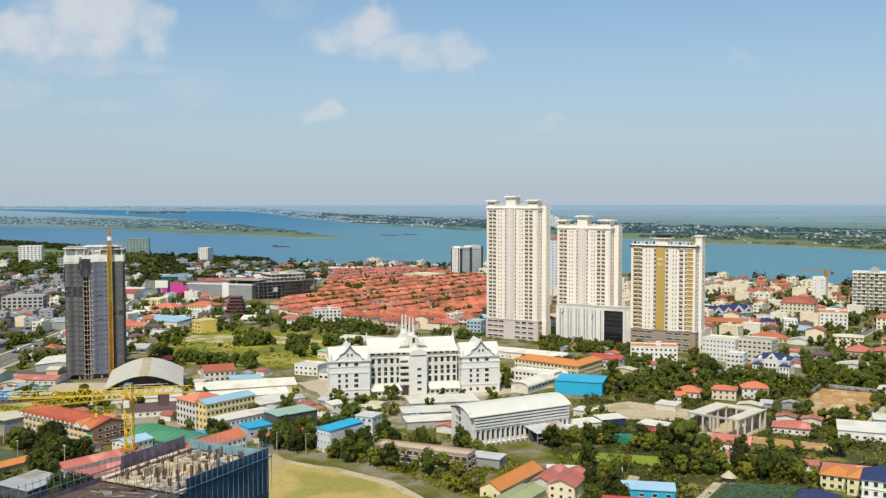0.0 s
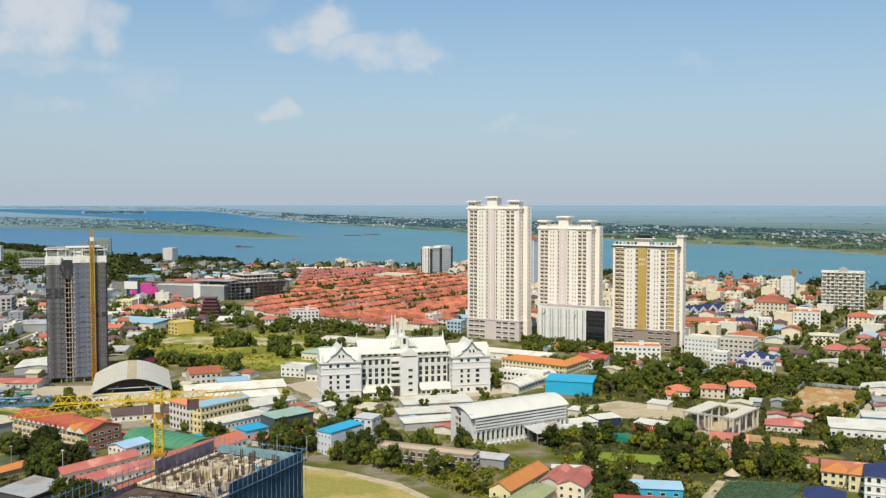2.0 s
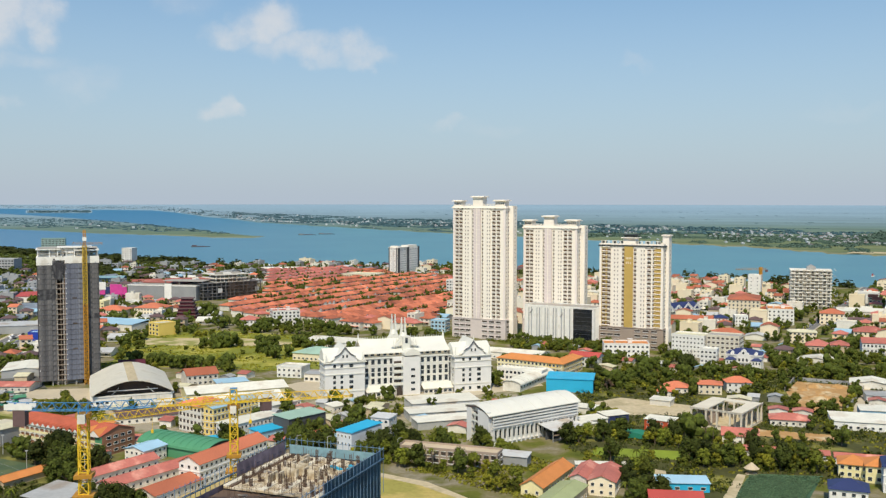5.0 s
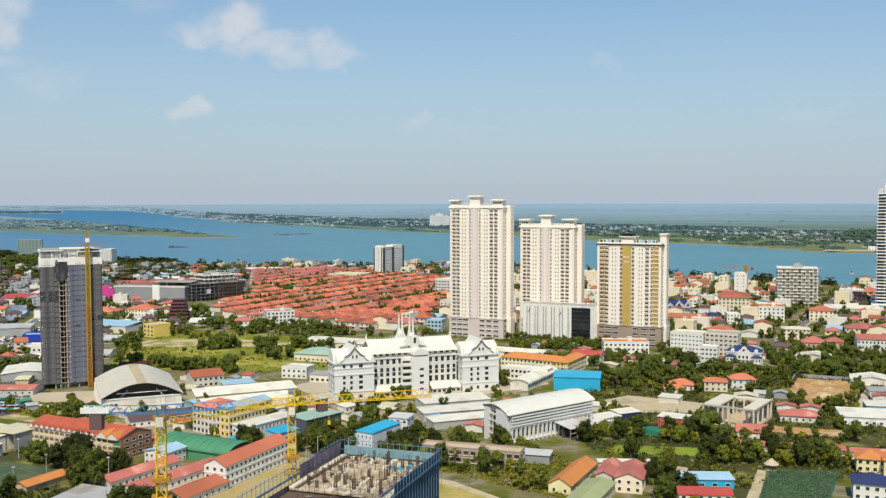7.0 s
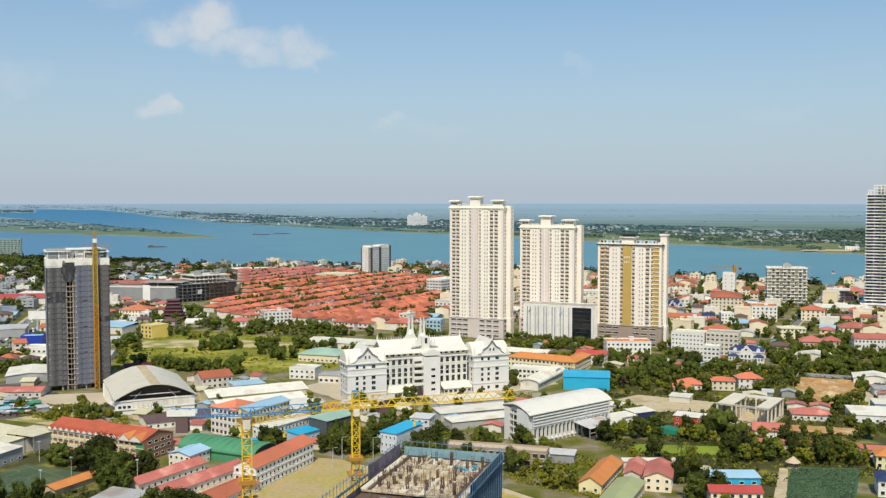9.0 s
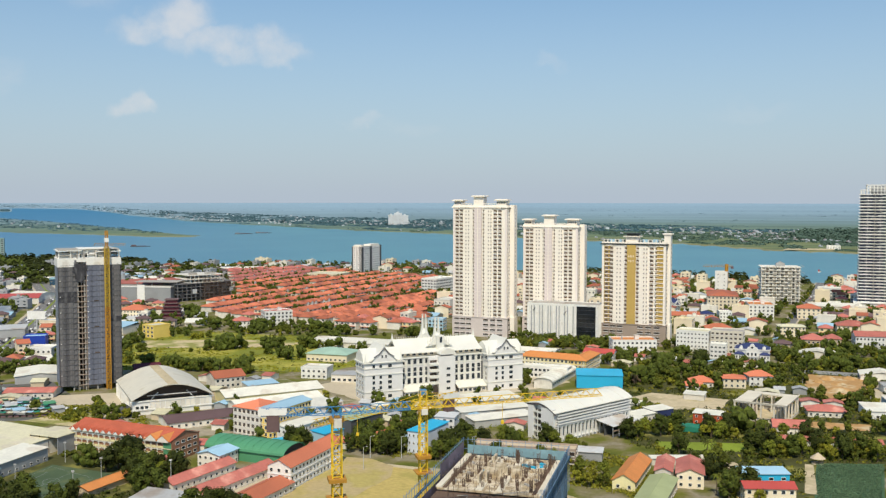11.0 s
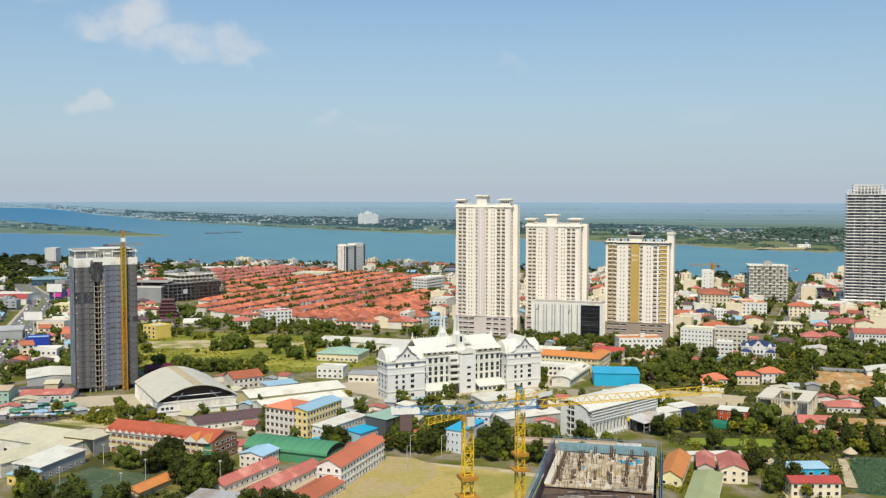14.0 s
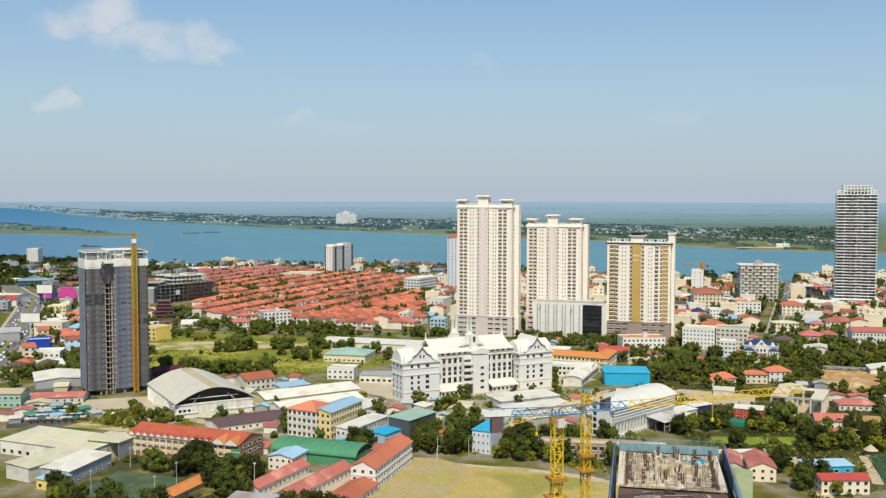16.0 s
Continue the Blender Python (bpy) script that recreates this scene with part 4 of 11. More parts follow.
def apartment_tower(x, y, w, d, base_floors, floors, roof_z, crown_z, gold, label):
    e = thing("apartment_tower", x, y, -36, label, "tower", "riverside apartment towers")
    claim(x, y, -36, w, d, 6)
    zb = base_floors * 4.2
    fh = (roof_z - zb) / floors
    base_mat = M_BROWNSTONE if gold else M_TOWER_BASE
    part("podium", Shape().box(-0.6, -0.6, 0, w + 0.6, d + 0.6, zb).box(-1.1, -1.1, zb, w + 1.1, d + 1.1, zb + 0.5), base_mat, e, "brown stone podium" if gold else "mauve stone podium")
    part("wall", Shape().box(0, 0, zb + 0.5, w, d, roof_z), M_TOWER, e)
    # shallow projecting bays between the balcony columns
    for a, b in ((0.0, 0.035), (0.2, 0.36), (0.585, 0.72), (0.965, 1.0)):
        part("bay_pier", Shape().box(a * w, -0.5, zb + 0.5, b * w, 0, roof_z - 1), M_TOWER if gold or a in (0.2, 0.585) else M_TOWER_PIER, e)
    if not gold:
        for a in (0.375, 0.465, 0.56):
            part("band_rib", Shape().box(a * w - 0.25, -1.25, zb + 0.5, a * w + 0.25, -0.5, roof_z - 1), M_TOWER, e)
        belt = Shape().box(w * 0.405, -1.12, 0, w * 0.53, -1.0, 0.35).data("band_course", [M_TOWER_PIER])
        for k in range(1, floors):
            part("band_course", belt, None, e, at=pose(0, 0, zb + k * fh))
    # the stair shaft that stands out of the eastern side
    out = 2.7 if gold else 4.2
    part("stair_shaft", Shape().box(w, 7.0, zb + 0.5, w + out, 15.0, roof_z + (0 if gold else 1.3)).box(w + 0.7, 6.4, 0, w + out + 0.5, 15.6, zb + 0.5), M_TOWER, e)
    panes = Shape()
    for k in range(floors):
        panes.box(w + out - 0.02, 10.4, zb + 1.8 + k * fh, w + out + 0.06, 11.4, zb + 3.0 + k * fh)
    part("shaft_window", panes, M_PALEPANE, e, kind="stuff")
    band = M_GOLD if gold else M_TOWER_BAND
    part("centre_band", Shape().box(w * 0.40, -1.0, zb + 0.5, w * 0.535, 0, roof_z - 0.5), band, e, "ochre vertical band" if gold else "pinkish grey vertical band")
    if gold:
        for a, b in ((0.0, 0.135), (0.86, 0.985)):
            part("gold_strip", Shape().box(a * w + 0.1, -0.28, zb + 0.55, b * w, 0, roof_z - 1.2), M_GOLD, e, "ochre wall strip")
        slab = Shape().box(0.055 * w, -0.9, -0.12, 0.118 * w, 0, 0.12).box(0.055 * w, -0.9, 0.12, 0.118 * w, -0.8, 0.6).data("balcony", [M_TOWER])
        for k in range(floors):
            for a in (0.0, 0.845):
                part("balcony", slab, None, e, at=pose(a * w + 0.05, 0, zb + 1.3 + k * fh))
        # two short lines of writing on the band
        for zz, cuts in ((0.865, (0.42, 0.445, 0.47, 0.495)), (0.82, (0.425, 0.455, 0.49))):
            for f in cuts:
                part("sign_bar", Shape().box(w * f, -1.12, roof_z * zz, w * f + 0.75, -1.0, roof_z * zz + 1.7), M_CREAM, e, "pale sign bar")
    bays = [(0.045, 2.9, 1.9), (0.122, 2.9, 1.9), (0.355, 2.1, 1.9), (0.545, 2.3, 1.9), (0.755, 2.9, 1.9), (0.84, 2.9, 1.9)]
    small = [(0.235, 0.9, 1.2), (0.285, 0.9, 1.2), (0.655, 0.9, 1.2), (0.70, 0.9, 1.2)]
    count, extra, small_extra = 0, [], []
    for k in range(floors):
        z = zb + 0.9 + k * fh + 0.7
        for f, ww, hh in bays:
            if count < 300:
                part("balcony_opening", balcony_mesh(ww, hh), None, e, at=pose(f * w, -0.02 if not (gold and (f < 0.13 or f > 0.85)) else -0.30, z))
                count += 1
            else:
                extra.append((f * w, 0, z, ww, hh, 0))
        for f, ww, hh in small:
            small_extra.append((f * w, -0.5, z + 0.2, ww, hh, 0))
        for v in (0.12, 0.42, 0.58, 0.88):
            small_extra.append((w, v * d - 0.6, z + 0.2, 0.9, 1.2, 90))
            small_extra.append((0, v * d + 0.6, z + 0.2, 1.0, 1.2, 270))
        for v in (0.3, 0.7):
            extra.append((w, v * d - 0.8, z, 1.5, 1.7, 90))
            extra.append((0, v * d + 0.8, z, 1.7, 1.7, 270))
        for f in (0.08, 0.2, 0.32, 0.44, 0.56, 0.68, 0.8, 0.92):
            extra.append((f * w + 1.0, d, z, 2.0, 1.6, 180))
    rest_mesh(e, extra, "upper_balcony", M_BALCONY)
    rest_mesh(e, small_extra, "small_window", M_PALEPANE)
    # parking-deck slots in the podium
    me = window_mesh(4.6, 1.7, True)
    for k in range(base_floors):
        for f in (0.03, 0.14, 0.25, 0.57, 0.70, 0.83):
            part("podium_opening", me, None, e, at=pose(f * w, -0.62, k * 4.2 + 1.5))
        for v in (0.1, 0.4, 0.7):
            part("podium_opening", me, None, e, at=pose(w + 0.62, v * d, k * 4.2 + 1.7, 0, 0, 90))
    top = roof_z
    dark = M_ROOFDARK if gold else M_TOWER
    part("cornice", Shape().box(-1.2, -1.2, top - 1.0, w + 1.2, d + 1.2, top - 0.3).box(-0.7, -0.7, top - 0.3, w + 0.7, d + 0.7, top), dark, e, "dark roof cornice" if gold else "")
    part("parapet", parapet(0, 0, w, d, top, 1.3, 0.3, 0.3), M_TOWER, e)
    part("roof_slab", Shape().box(0.1, 0.1, top, w - 0.1, d - 0.1, top + 0.2), M_CONCRETE, e)
    rise = crown_z - top
    if gold:
        part("crown", Shape().box(w * 0.37, 1, top, w * 0.57, 9, top + rise * 0.6), M_TOWER, e)
        part("crown_roof", Shape().box(w * 0.34, -0.6, top + rise * 0.6, w * 0.60, 11, top + rise * 0.68), M_TOWER, e, "cream flat crown slab")
        part("crown_lantern", Shape().box(w * 0.385, 0.8, top + rise * 0.68, w * 0.555, 9.6, top + rise * 0.86).box(w * 0.35, -0.2, top + rise * 0.86, w * 0.59, 10.6, top + rise * 0.94), M_ROOFDARK, e, "dark crown lantern with flat cap")
        part("glass_screen", Shape().box(w * 0.12, 0.2, top + 1.3, w * 0.20, 0.35, top + 3.6).box(w * 0.27, 0.2, top + 1.3, w * 0.31, 0.35, top + 3.4).box(w * 0.64, 0.2, top + 1.3, w * 0.72, 0.35, top + 3.6).box(w * 0.80, 0.2, top + 1.3, w * 0.88, 0.35, top + 3.8), M_PALEBLUE, e, "pale blue glass wind screens")
        pillar = Shape().box(0, -0.2, 0, 0.9, 1.0, 3.2).data("roof_pillar", [M_OFFWHITE])
        for f in list(np.arange(0.02, 0.36, 0.06)) + list(np.arange(0.60, 0.93, 0.06)):
            part("roof_pillar", pillar, None, e, at=pose(f * w, 0, top))
        part("roof_screen", Shape().box(0.5, 1.2, top, w * 0.36, 1.6, top + 2.9).box(w * 0.59, 1.2, top, w * 0.93, 1.6, top + 2.9), M_ROOFDARK, e, "dark roof screen")
        s = Shape().box(w * 0.03, 2.4, top + 0.2, w * 0.34, 12, top + 3.0).box(w * 0.60, 2.4, top + 0.2, w * 0.9, 12, top + 3.0)
        part("plant_room", s, M_OFFWHITE, e)
        part("stair_tower", Shape().box(w - 2.6, 7.0, top, w + 2.7, 15.0, top + rise * 0.8).box(w - 3.4, 6.2, top + rise * 0.8, w + 3.6, 15.8, top + rise * 0.92), M_TOWER, e)
    else:
        for a, b, hh in ((0.01, 0.15, 0.62), (0.375, 0.56, 1.0), (0.80, 0.98, 0.66)):
            n = "crown" if hh == 1.0 else "corner_pavilion"
            zz = top + rise * hh
            part(n, Shape().box(a * w, 0.8, top, b * w, 9.5, zz - 0.9), M_TOWER, e)
            part("crown_slab", Shape().box(a * w - 1.7, -0.9, zz - 0.9, b * w + 1.7, 11.2, zz - 0.1).box(a * w - 0.8, 0, zz - 0.1, b * w + 0.8, 10.3, zz + 0.3), M_TOWER, e)
            if hh < 1:
                for q in range(5):
                    part("pavilion_window", window_mesh(0.9, 1.4), None, e, at=pose(a * w + 0.5 + q * ((b - a) * w - 1.6) / 4.4, 0.78, zz - 3.6))
        s = Shape()
        for f in np.arange(0.17, 0.37, 0.028):
            s.box(f * w, 0.3, top + 1.3, f * w + 0.35, 0.7, top + 2.4)
        for f in np.arange(0.57, 0.79, 0.028):
            s.box(f * w, 0.3, top + 1.3, f * w + 0.35, 0.7, top + 2.4)
        part("balustrade", s.box(w * 0.16, 0.3, top + 2.4, w * 0.37, 0.8, top + 2.7).box(w * 0.57, 0.3, top + 2.4, w * 0.79, 0.8, top + 2.7), M_TOWER, e)
    return e


apartment_tower(68.4, 811.2, 49.6, 22.0, 4, 30, 113.3, 122.6, False, "tall cream apartment tower with a pinkish centre band")
apartment_tower(127.0, 792.9, 48.5, 22.0, 4, 25, 96.5, 106.0, False, "cream apartment tower with three roof crowns")
apartment_tower(177.3, 737.8, 52.2, 21.5, 4, 20, 83.5, 92.7, True, "cream and ochre apartment tower with dark roof")


def ribbed_block():
    """White ribbed block with a black glass bay at the towers' foot."""
    e = thing("ribbed_office", 121.8, 766, -36, "white ribbed office block with black glass bay", "office building")
    w, d, h, g = 61.0, 24.0, 31.5, 42.0
    claim(121.8, 766, -36, w, d, 3)
    part("wall", Shape().box(0, 0, 0, w, d, h), M_WHITE, e)
    rib = Shape().box(0, -0.7, 0, 0.6, 0, h + 0.4).data("rib", [M_WHITE])
    slot = Shape().box(0.9, -0.06, 0.8, 1.7, 0, h - 1).data("glass_slot", [M_GREYWALL])
    for k in range(18):
        part("rib", rib, None, e, at=pose(0.1 + k * 2.4, 0, 0))
        if k < 17 and k % 3:
            part("glass_slot", slot, None, e, at=pose(0.1 + k * 2.4, 0, 0))
    for k in range(9):
        part("rib", rib, None, e, at=pose(w, 0.5 + k * 2.6, 0, 0, 0, 90))
        part("rib", rib, None, e, at=pose(0, 23.5 - k * 2.6, 0, 0, 0, 270))
    part("glass_wall", Shape().box(g + 0.8, -0.4, 0.5, w - 2.0, 0, h - 0.6), M_BLACKGLASS, e, "black glass curtain wall")
    bar_h = Shape().box(g + 0.8, -0.52, -0.08, w - 2.0, -0.4, 0.08).data("mullion", [M_DARKGREY])
    for k in range(1, 9):
        part("mullion", bar_h, None, e, at=pose(0, 0, k * 3.5))
    part("end_fin", Shape().box(w - 2.0, -0.9, 0, w, 0, h + 0.5), M_WHITE, e)
    part("roof_slab", Shape().box(0.3, 0.3, h, w - 0.3, d - 0.3, h + 0.2), M_CONCRETE, e)
    part("parapet", parapet(0, 0, w, d, h, 0.9), M_WHITE, e)
    for u, f in ((5, 0.86), (32, 0.80), (14, 0.2)):
        part("cable_strap", Shape().bar((u, -0.8, h * f - 1.6), (u + 2.2, -0.8, h * f + 1.6), 0.2), M_DARKGREY, e)


ribbed_block()


# ---------------------------------------------------------------- dark tower under construction
def net_tower():
    X, Y, yaw, w, d, h = -229.5, 628.0, 13.0, 36.7, 22.0, 82.0
    e = thing("unfinished_tower", X, Y, yaw, "unfinished high-rise wrapped in dark grey safety nets", "tower")
    claim(X, Y, yaw, w, d, 3)
    floors, fh = 25, h / 25
    # floor slabs and columns behind the nets
    slab = Shape().box(0.3, 0.3, -0.15, w - 0.3, d - 0.3, 0.15).data("floor_slab", [M_CONCRETE])
    for k in range(1, 28):
        part("floor_slab", slab, None, e, at=pose(0, 0, k * fh))
    col = Shape().box(-0.4, -0.4, 0, 0.4, 0.4, 27 * fh).data("column", [M_CONCRETE])
    for u in (0.8, 8.0, 11.2, 15.2, 22, 28, w - 0.8):
        for v in (0.8, d / 2, d - 0.8):
            part("column", col, None, e, at=pose(u, v, 0))
    part("core_wall", Shape().box(9.0, 5.0, 0, 26, d - 5, h), M_CONCRETE, e)
    # nets, one sheet between two floors, with the open stair strip between 8.4 and 14.8 m
    spans = ((0, 10.6, M_NET), (16.4, 29.0, M_NETPALE), (29.0, w, M_NET))
    for a, b, m in spans:
        me = Shape()
        n = max(2, int((b - a) / 1.6))
        for i in range(n):
            u0, u1 = a + (b - a) * i / n, a + (b - a) * (i + 1) / n
            j0, j1 = 0.18 * math.sin(u0 * 2.3), 0.18 * math.sin(u1 * 2.3)
            me.face([(u0, -0.35 + j0, 0.05), (u1, -0.35 + j1, 0.05), (u1, -0.35 + j1 * 0.4, fh - 0.05), (u0, -0.35 + j0 * 0.4, fh - 0.05)])
        data = me.data("net_panel", [m])
        sooty = me.data("net_panel", [M_NETDARK])
        for k in range(1, floors):
            part("net_panel", sooty if k in ((17, 18) if a == 0 else (13,) if b == w else ()) else data, None, e, at=pose(0, 0, k * fh))
    for i, (low, high) in enumerate(((22.6, 23.8), (21.4, 24.3), (20.8, 24.3), (20.9, 24.3), (20.6, 24.3), (21.0, 24.2), (21.8, 24.3), (22.9, 23.9))):
        part("soot_net", Shape().box(8.6 + i * 1.05, -0.78 - 0.04 * (i % 2), low * fh, 9.62 + i * 1.05, -0.62, high * fh), M_NETDARK, e, "sooty dark net over the stair head")
    for v0, turn, off in ((0, 90, w), (0, 270, 0)):
        for q in range(3):
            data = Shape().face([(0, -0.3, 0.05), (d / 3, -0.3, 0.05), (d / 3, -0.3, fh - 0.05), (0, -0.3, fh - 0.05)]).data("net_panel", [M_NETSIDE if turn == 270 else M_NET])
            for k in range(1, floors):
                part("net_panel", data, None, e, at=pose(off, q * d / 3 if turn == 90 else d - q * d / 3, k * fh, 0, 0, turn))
    data = Shape().face([(0, -0.3, 0.05), (w, -0.3, 0.05), (w, -0.3, fh - 0.05), (0, -0.3, fh - 0.05)]).data("net_panel", [M_NET])
    for k in range(1, floors):
        part("net_panel", data, None, e, at=pose(w, d, k * fh, 0, 0, 180))
    data = Shape().box(0, -0.55, -0.07, 10.6, 0.25, 0.07).box(16.4, -0.55, -0.07, w, 0.25, 0.07).data("net_band", [M_NETBAND])
    for k in range(1, floors):
        part("net_band", data, None, e, at=pose(0, 0, k * fh))
    # stair strip: pale pier between two columns of dark bays
    part("stair_pier", Shape().box(13.35, -0.1, 0, 13.6, 0.4, h).box(16.15, -0.1, 0, 16.4, 0.4, h).box(10.6, -0.1, 0, 10.8, 0.4, h), M_BROWNSTONE, e)
    bay = Shape()
    bay.face([(-0.1, 4.8, 0.2), (2.4, 4.8, 0.2), (2.4, 4.8, 3.3), (-0.1, 4.8, 3.3)])
    bay.m = 1
    bay.box(-0.1, -0.15, -0.1, 2.4, 0.2, 0.34)
    bay.m = 0
    bay.box(-0.1, 0.2, 0.15, 0.0, 4.7, 3.1).box(0.0, 0.3, 0.15, 2.4, 4.7, 0.2)
    data = bay.data("stair_bay", [M_DARK, M_BROWNSTONE])
    for k in range(1, floors - 1):
        for u in (10.95, 13.75):
            part("stair_bay", data, None, e, at=pose(u, 0, k * fh))
    # anchors: white ties up the netting
    tie = Shape().box(0, -0.6, 0, 0.45, -0.3, 0.45).data("tie", [M_WHITE])
    for k in range(2, floors):
        part("tie", tie, None, e, at=pose(16.8, 0, k * fh))
        if k % 3 == 0:
            part("tie", tie, None, e, at=pose(0.6, 0, k * fh))
    for k in (7, 12, 17):
        part("dark_vent", Shape().box(20.6, -0.5, k * fh, 23.4, -0.3, k * fh + 0.9), M_DARK, e)
    # white unfinished top storeys
    z = h
    part("top_ring", Shape().box(-0.5, -0.5, z - 4.2, 9.0, d + 0.4, z + 1.2).box(16.4, -0.5, z - 3.4, w + 0.5, d + 0.4, z + 1.2).box(9.0, -0.3, z - 1.2, 16.4, 1, z + 1.0), M_WHITE, e)
    posts = Shape().box(0, 0, 0, 0.6, 0.6, 5.6).data("roof_post", [M_WHITE])
    for u in (0.2, 7, 12, 17, 22, 27, w - 0.8):
        for v in (0.2, d - 0.8):
            part("roof_post", posts, None, e, at=pose(u, v, z + 0.4))
    part("roof_ring", Shape().box(-0.8, -0.8, z + 5.6, 14, d, z + 6.2).box(12, 0, z + 6.6, w * 0.9, d * 0.8, z + 7.2).box(w * 0.62, -0.8, z + 4.8, w + 0.6, d, z + 5.4), M_WHITE, e)
    part("roof_house", Shape().box(7.5, 1.4, z + 0.4, 24, 14, z + 6.6).box(24, 2.4, z + 0.4, w - 5, 14, z + 4.8).box(1.2, 3.0, z + 0.4, 7.5, 14, z + 4.6), M_WHITE, e)
    for u in (12, 16, 22, 29):
        part("roof_window", window_mesh(1.4, 2.4), None, e, at=pose(u, 1.4 if u < 24 else 2.4, z + 1.6))
    # hoist mast up the front
    lattice("hoist_mast", e, (28.4, -1.9, 0), 52.0, 2.5, M_CRANE_OR, 2.0, 0.26)
    lattice("upper_hoist_mast", e, (28.4, -1.9, 52.0), 38.0, 2.5, M_HOIST, 2.0, 0.26)
    lattice("mast_top", e, (28.4, -1.9, 90.0), 10.0, 1.5, M_CRANE_OR, 1.6, 0.2)
    part("mast_cabin", Shape().box(27.2, -3.1, 93.0, 29.6, -0.7, 95.6), M_WHITE, e)
    lattice_jib("hoist_jib", e, (28.4, -1.9, 91.0), 12.0, 1.2, M_CRANE_OR, -25)
    lattice_jib("hoist_counter_jib", e, (28.4, -1.9, 91.0), 8.0, 1.2, M_CRANE_OR, 155)


def lattice(name, parent, at, height, width, material, step, r=None):
    """A lattice mast: four chords, rungs and zigzag braces."""
    s, a, r = Shape(), width / 2, r or width * 0.07
    c = [(-a, -a), (a, -a), (a, a), (-a, a)]
    for x, y in c:
        s.bar((x, y, 0), (x, y, height), r)
    n = int(height / step)
    for k in range(n):
        z0, z1 = k * height / n, (k + 1) * height / n
        for i in range(4):
            p, q = c[i], c[(i + 1) % 4]
            s.bar((*p, z1), (*q, z1), r * 0.7)
            s.bar((*(p if k % 2 else q), z0), (*(q if k % 2 else p), z1), r * 0.7)
    return part(name, s, material, parent, at=pose(*at))


def lattice_jib(name, parent, at, length, width, material, yaw, step=None, rise=0.0):
    """A triangular lattice boom that lies along yaw."""
    s, a, r = Shape(), width / 2, width * 0.042
    step = step or width * 1.4
    hh = width * 0.95
    for y, z in ((-a, 0), (a, 0), (0, hh)):
        s.bar((0, y, z), (length, y, z), r)
    n = max(2, int(length / step))
    for k in range(n):
        x0, x1, xm = k * length / n, (k + 1) * length / n, (k + 0.5) * length / n
        for y in (-a, a):
            s.bar((x0, y, 0), (xm, 0, hh), r * 0.7)
            s.bar((xm, 0, hh), (x1, y, 0), r * 0.7)
        s.bar((x0, -a, 0), (x0, a, 0), r * 0.7)
        s.bar((x0, -a, 0), (x1, a, 0), r * 0.6)
    return part(name, s, material, parent, at=pose(*at, 0, -rise, yaw))


net_tower()


# ---------------------------------------------------------------- white palace-like hall
def flared_gable(x0, x1, y0, y1, z, rise, over=1.0, flare=0.45):
    """A steep concave gable roof with its ridge along y."""
    xm, half = (x0 + x1) / 2, (x1 - x0) / 2 + over
    top, n = [], 8
    for k in range(-n, n + 1):
        u = abs(k) / n
        top.append((xm + half * k / n, z + rise * ((1 - u) * (1 - flare) + flare * (1 - u) ** 2.4)))
    low = [(x, zz - 0.45) for x, zz in reversed(top)]
    s = Shape()
    s.extrude(top + low, y0 - over, y1 + over)
    return s


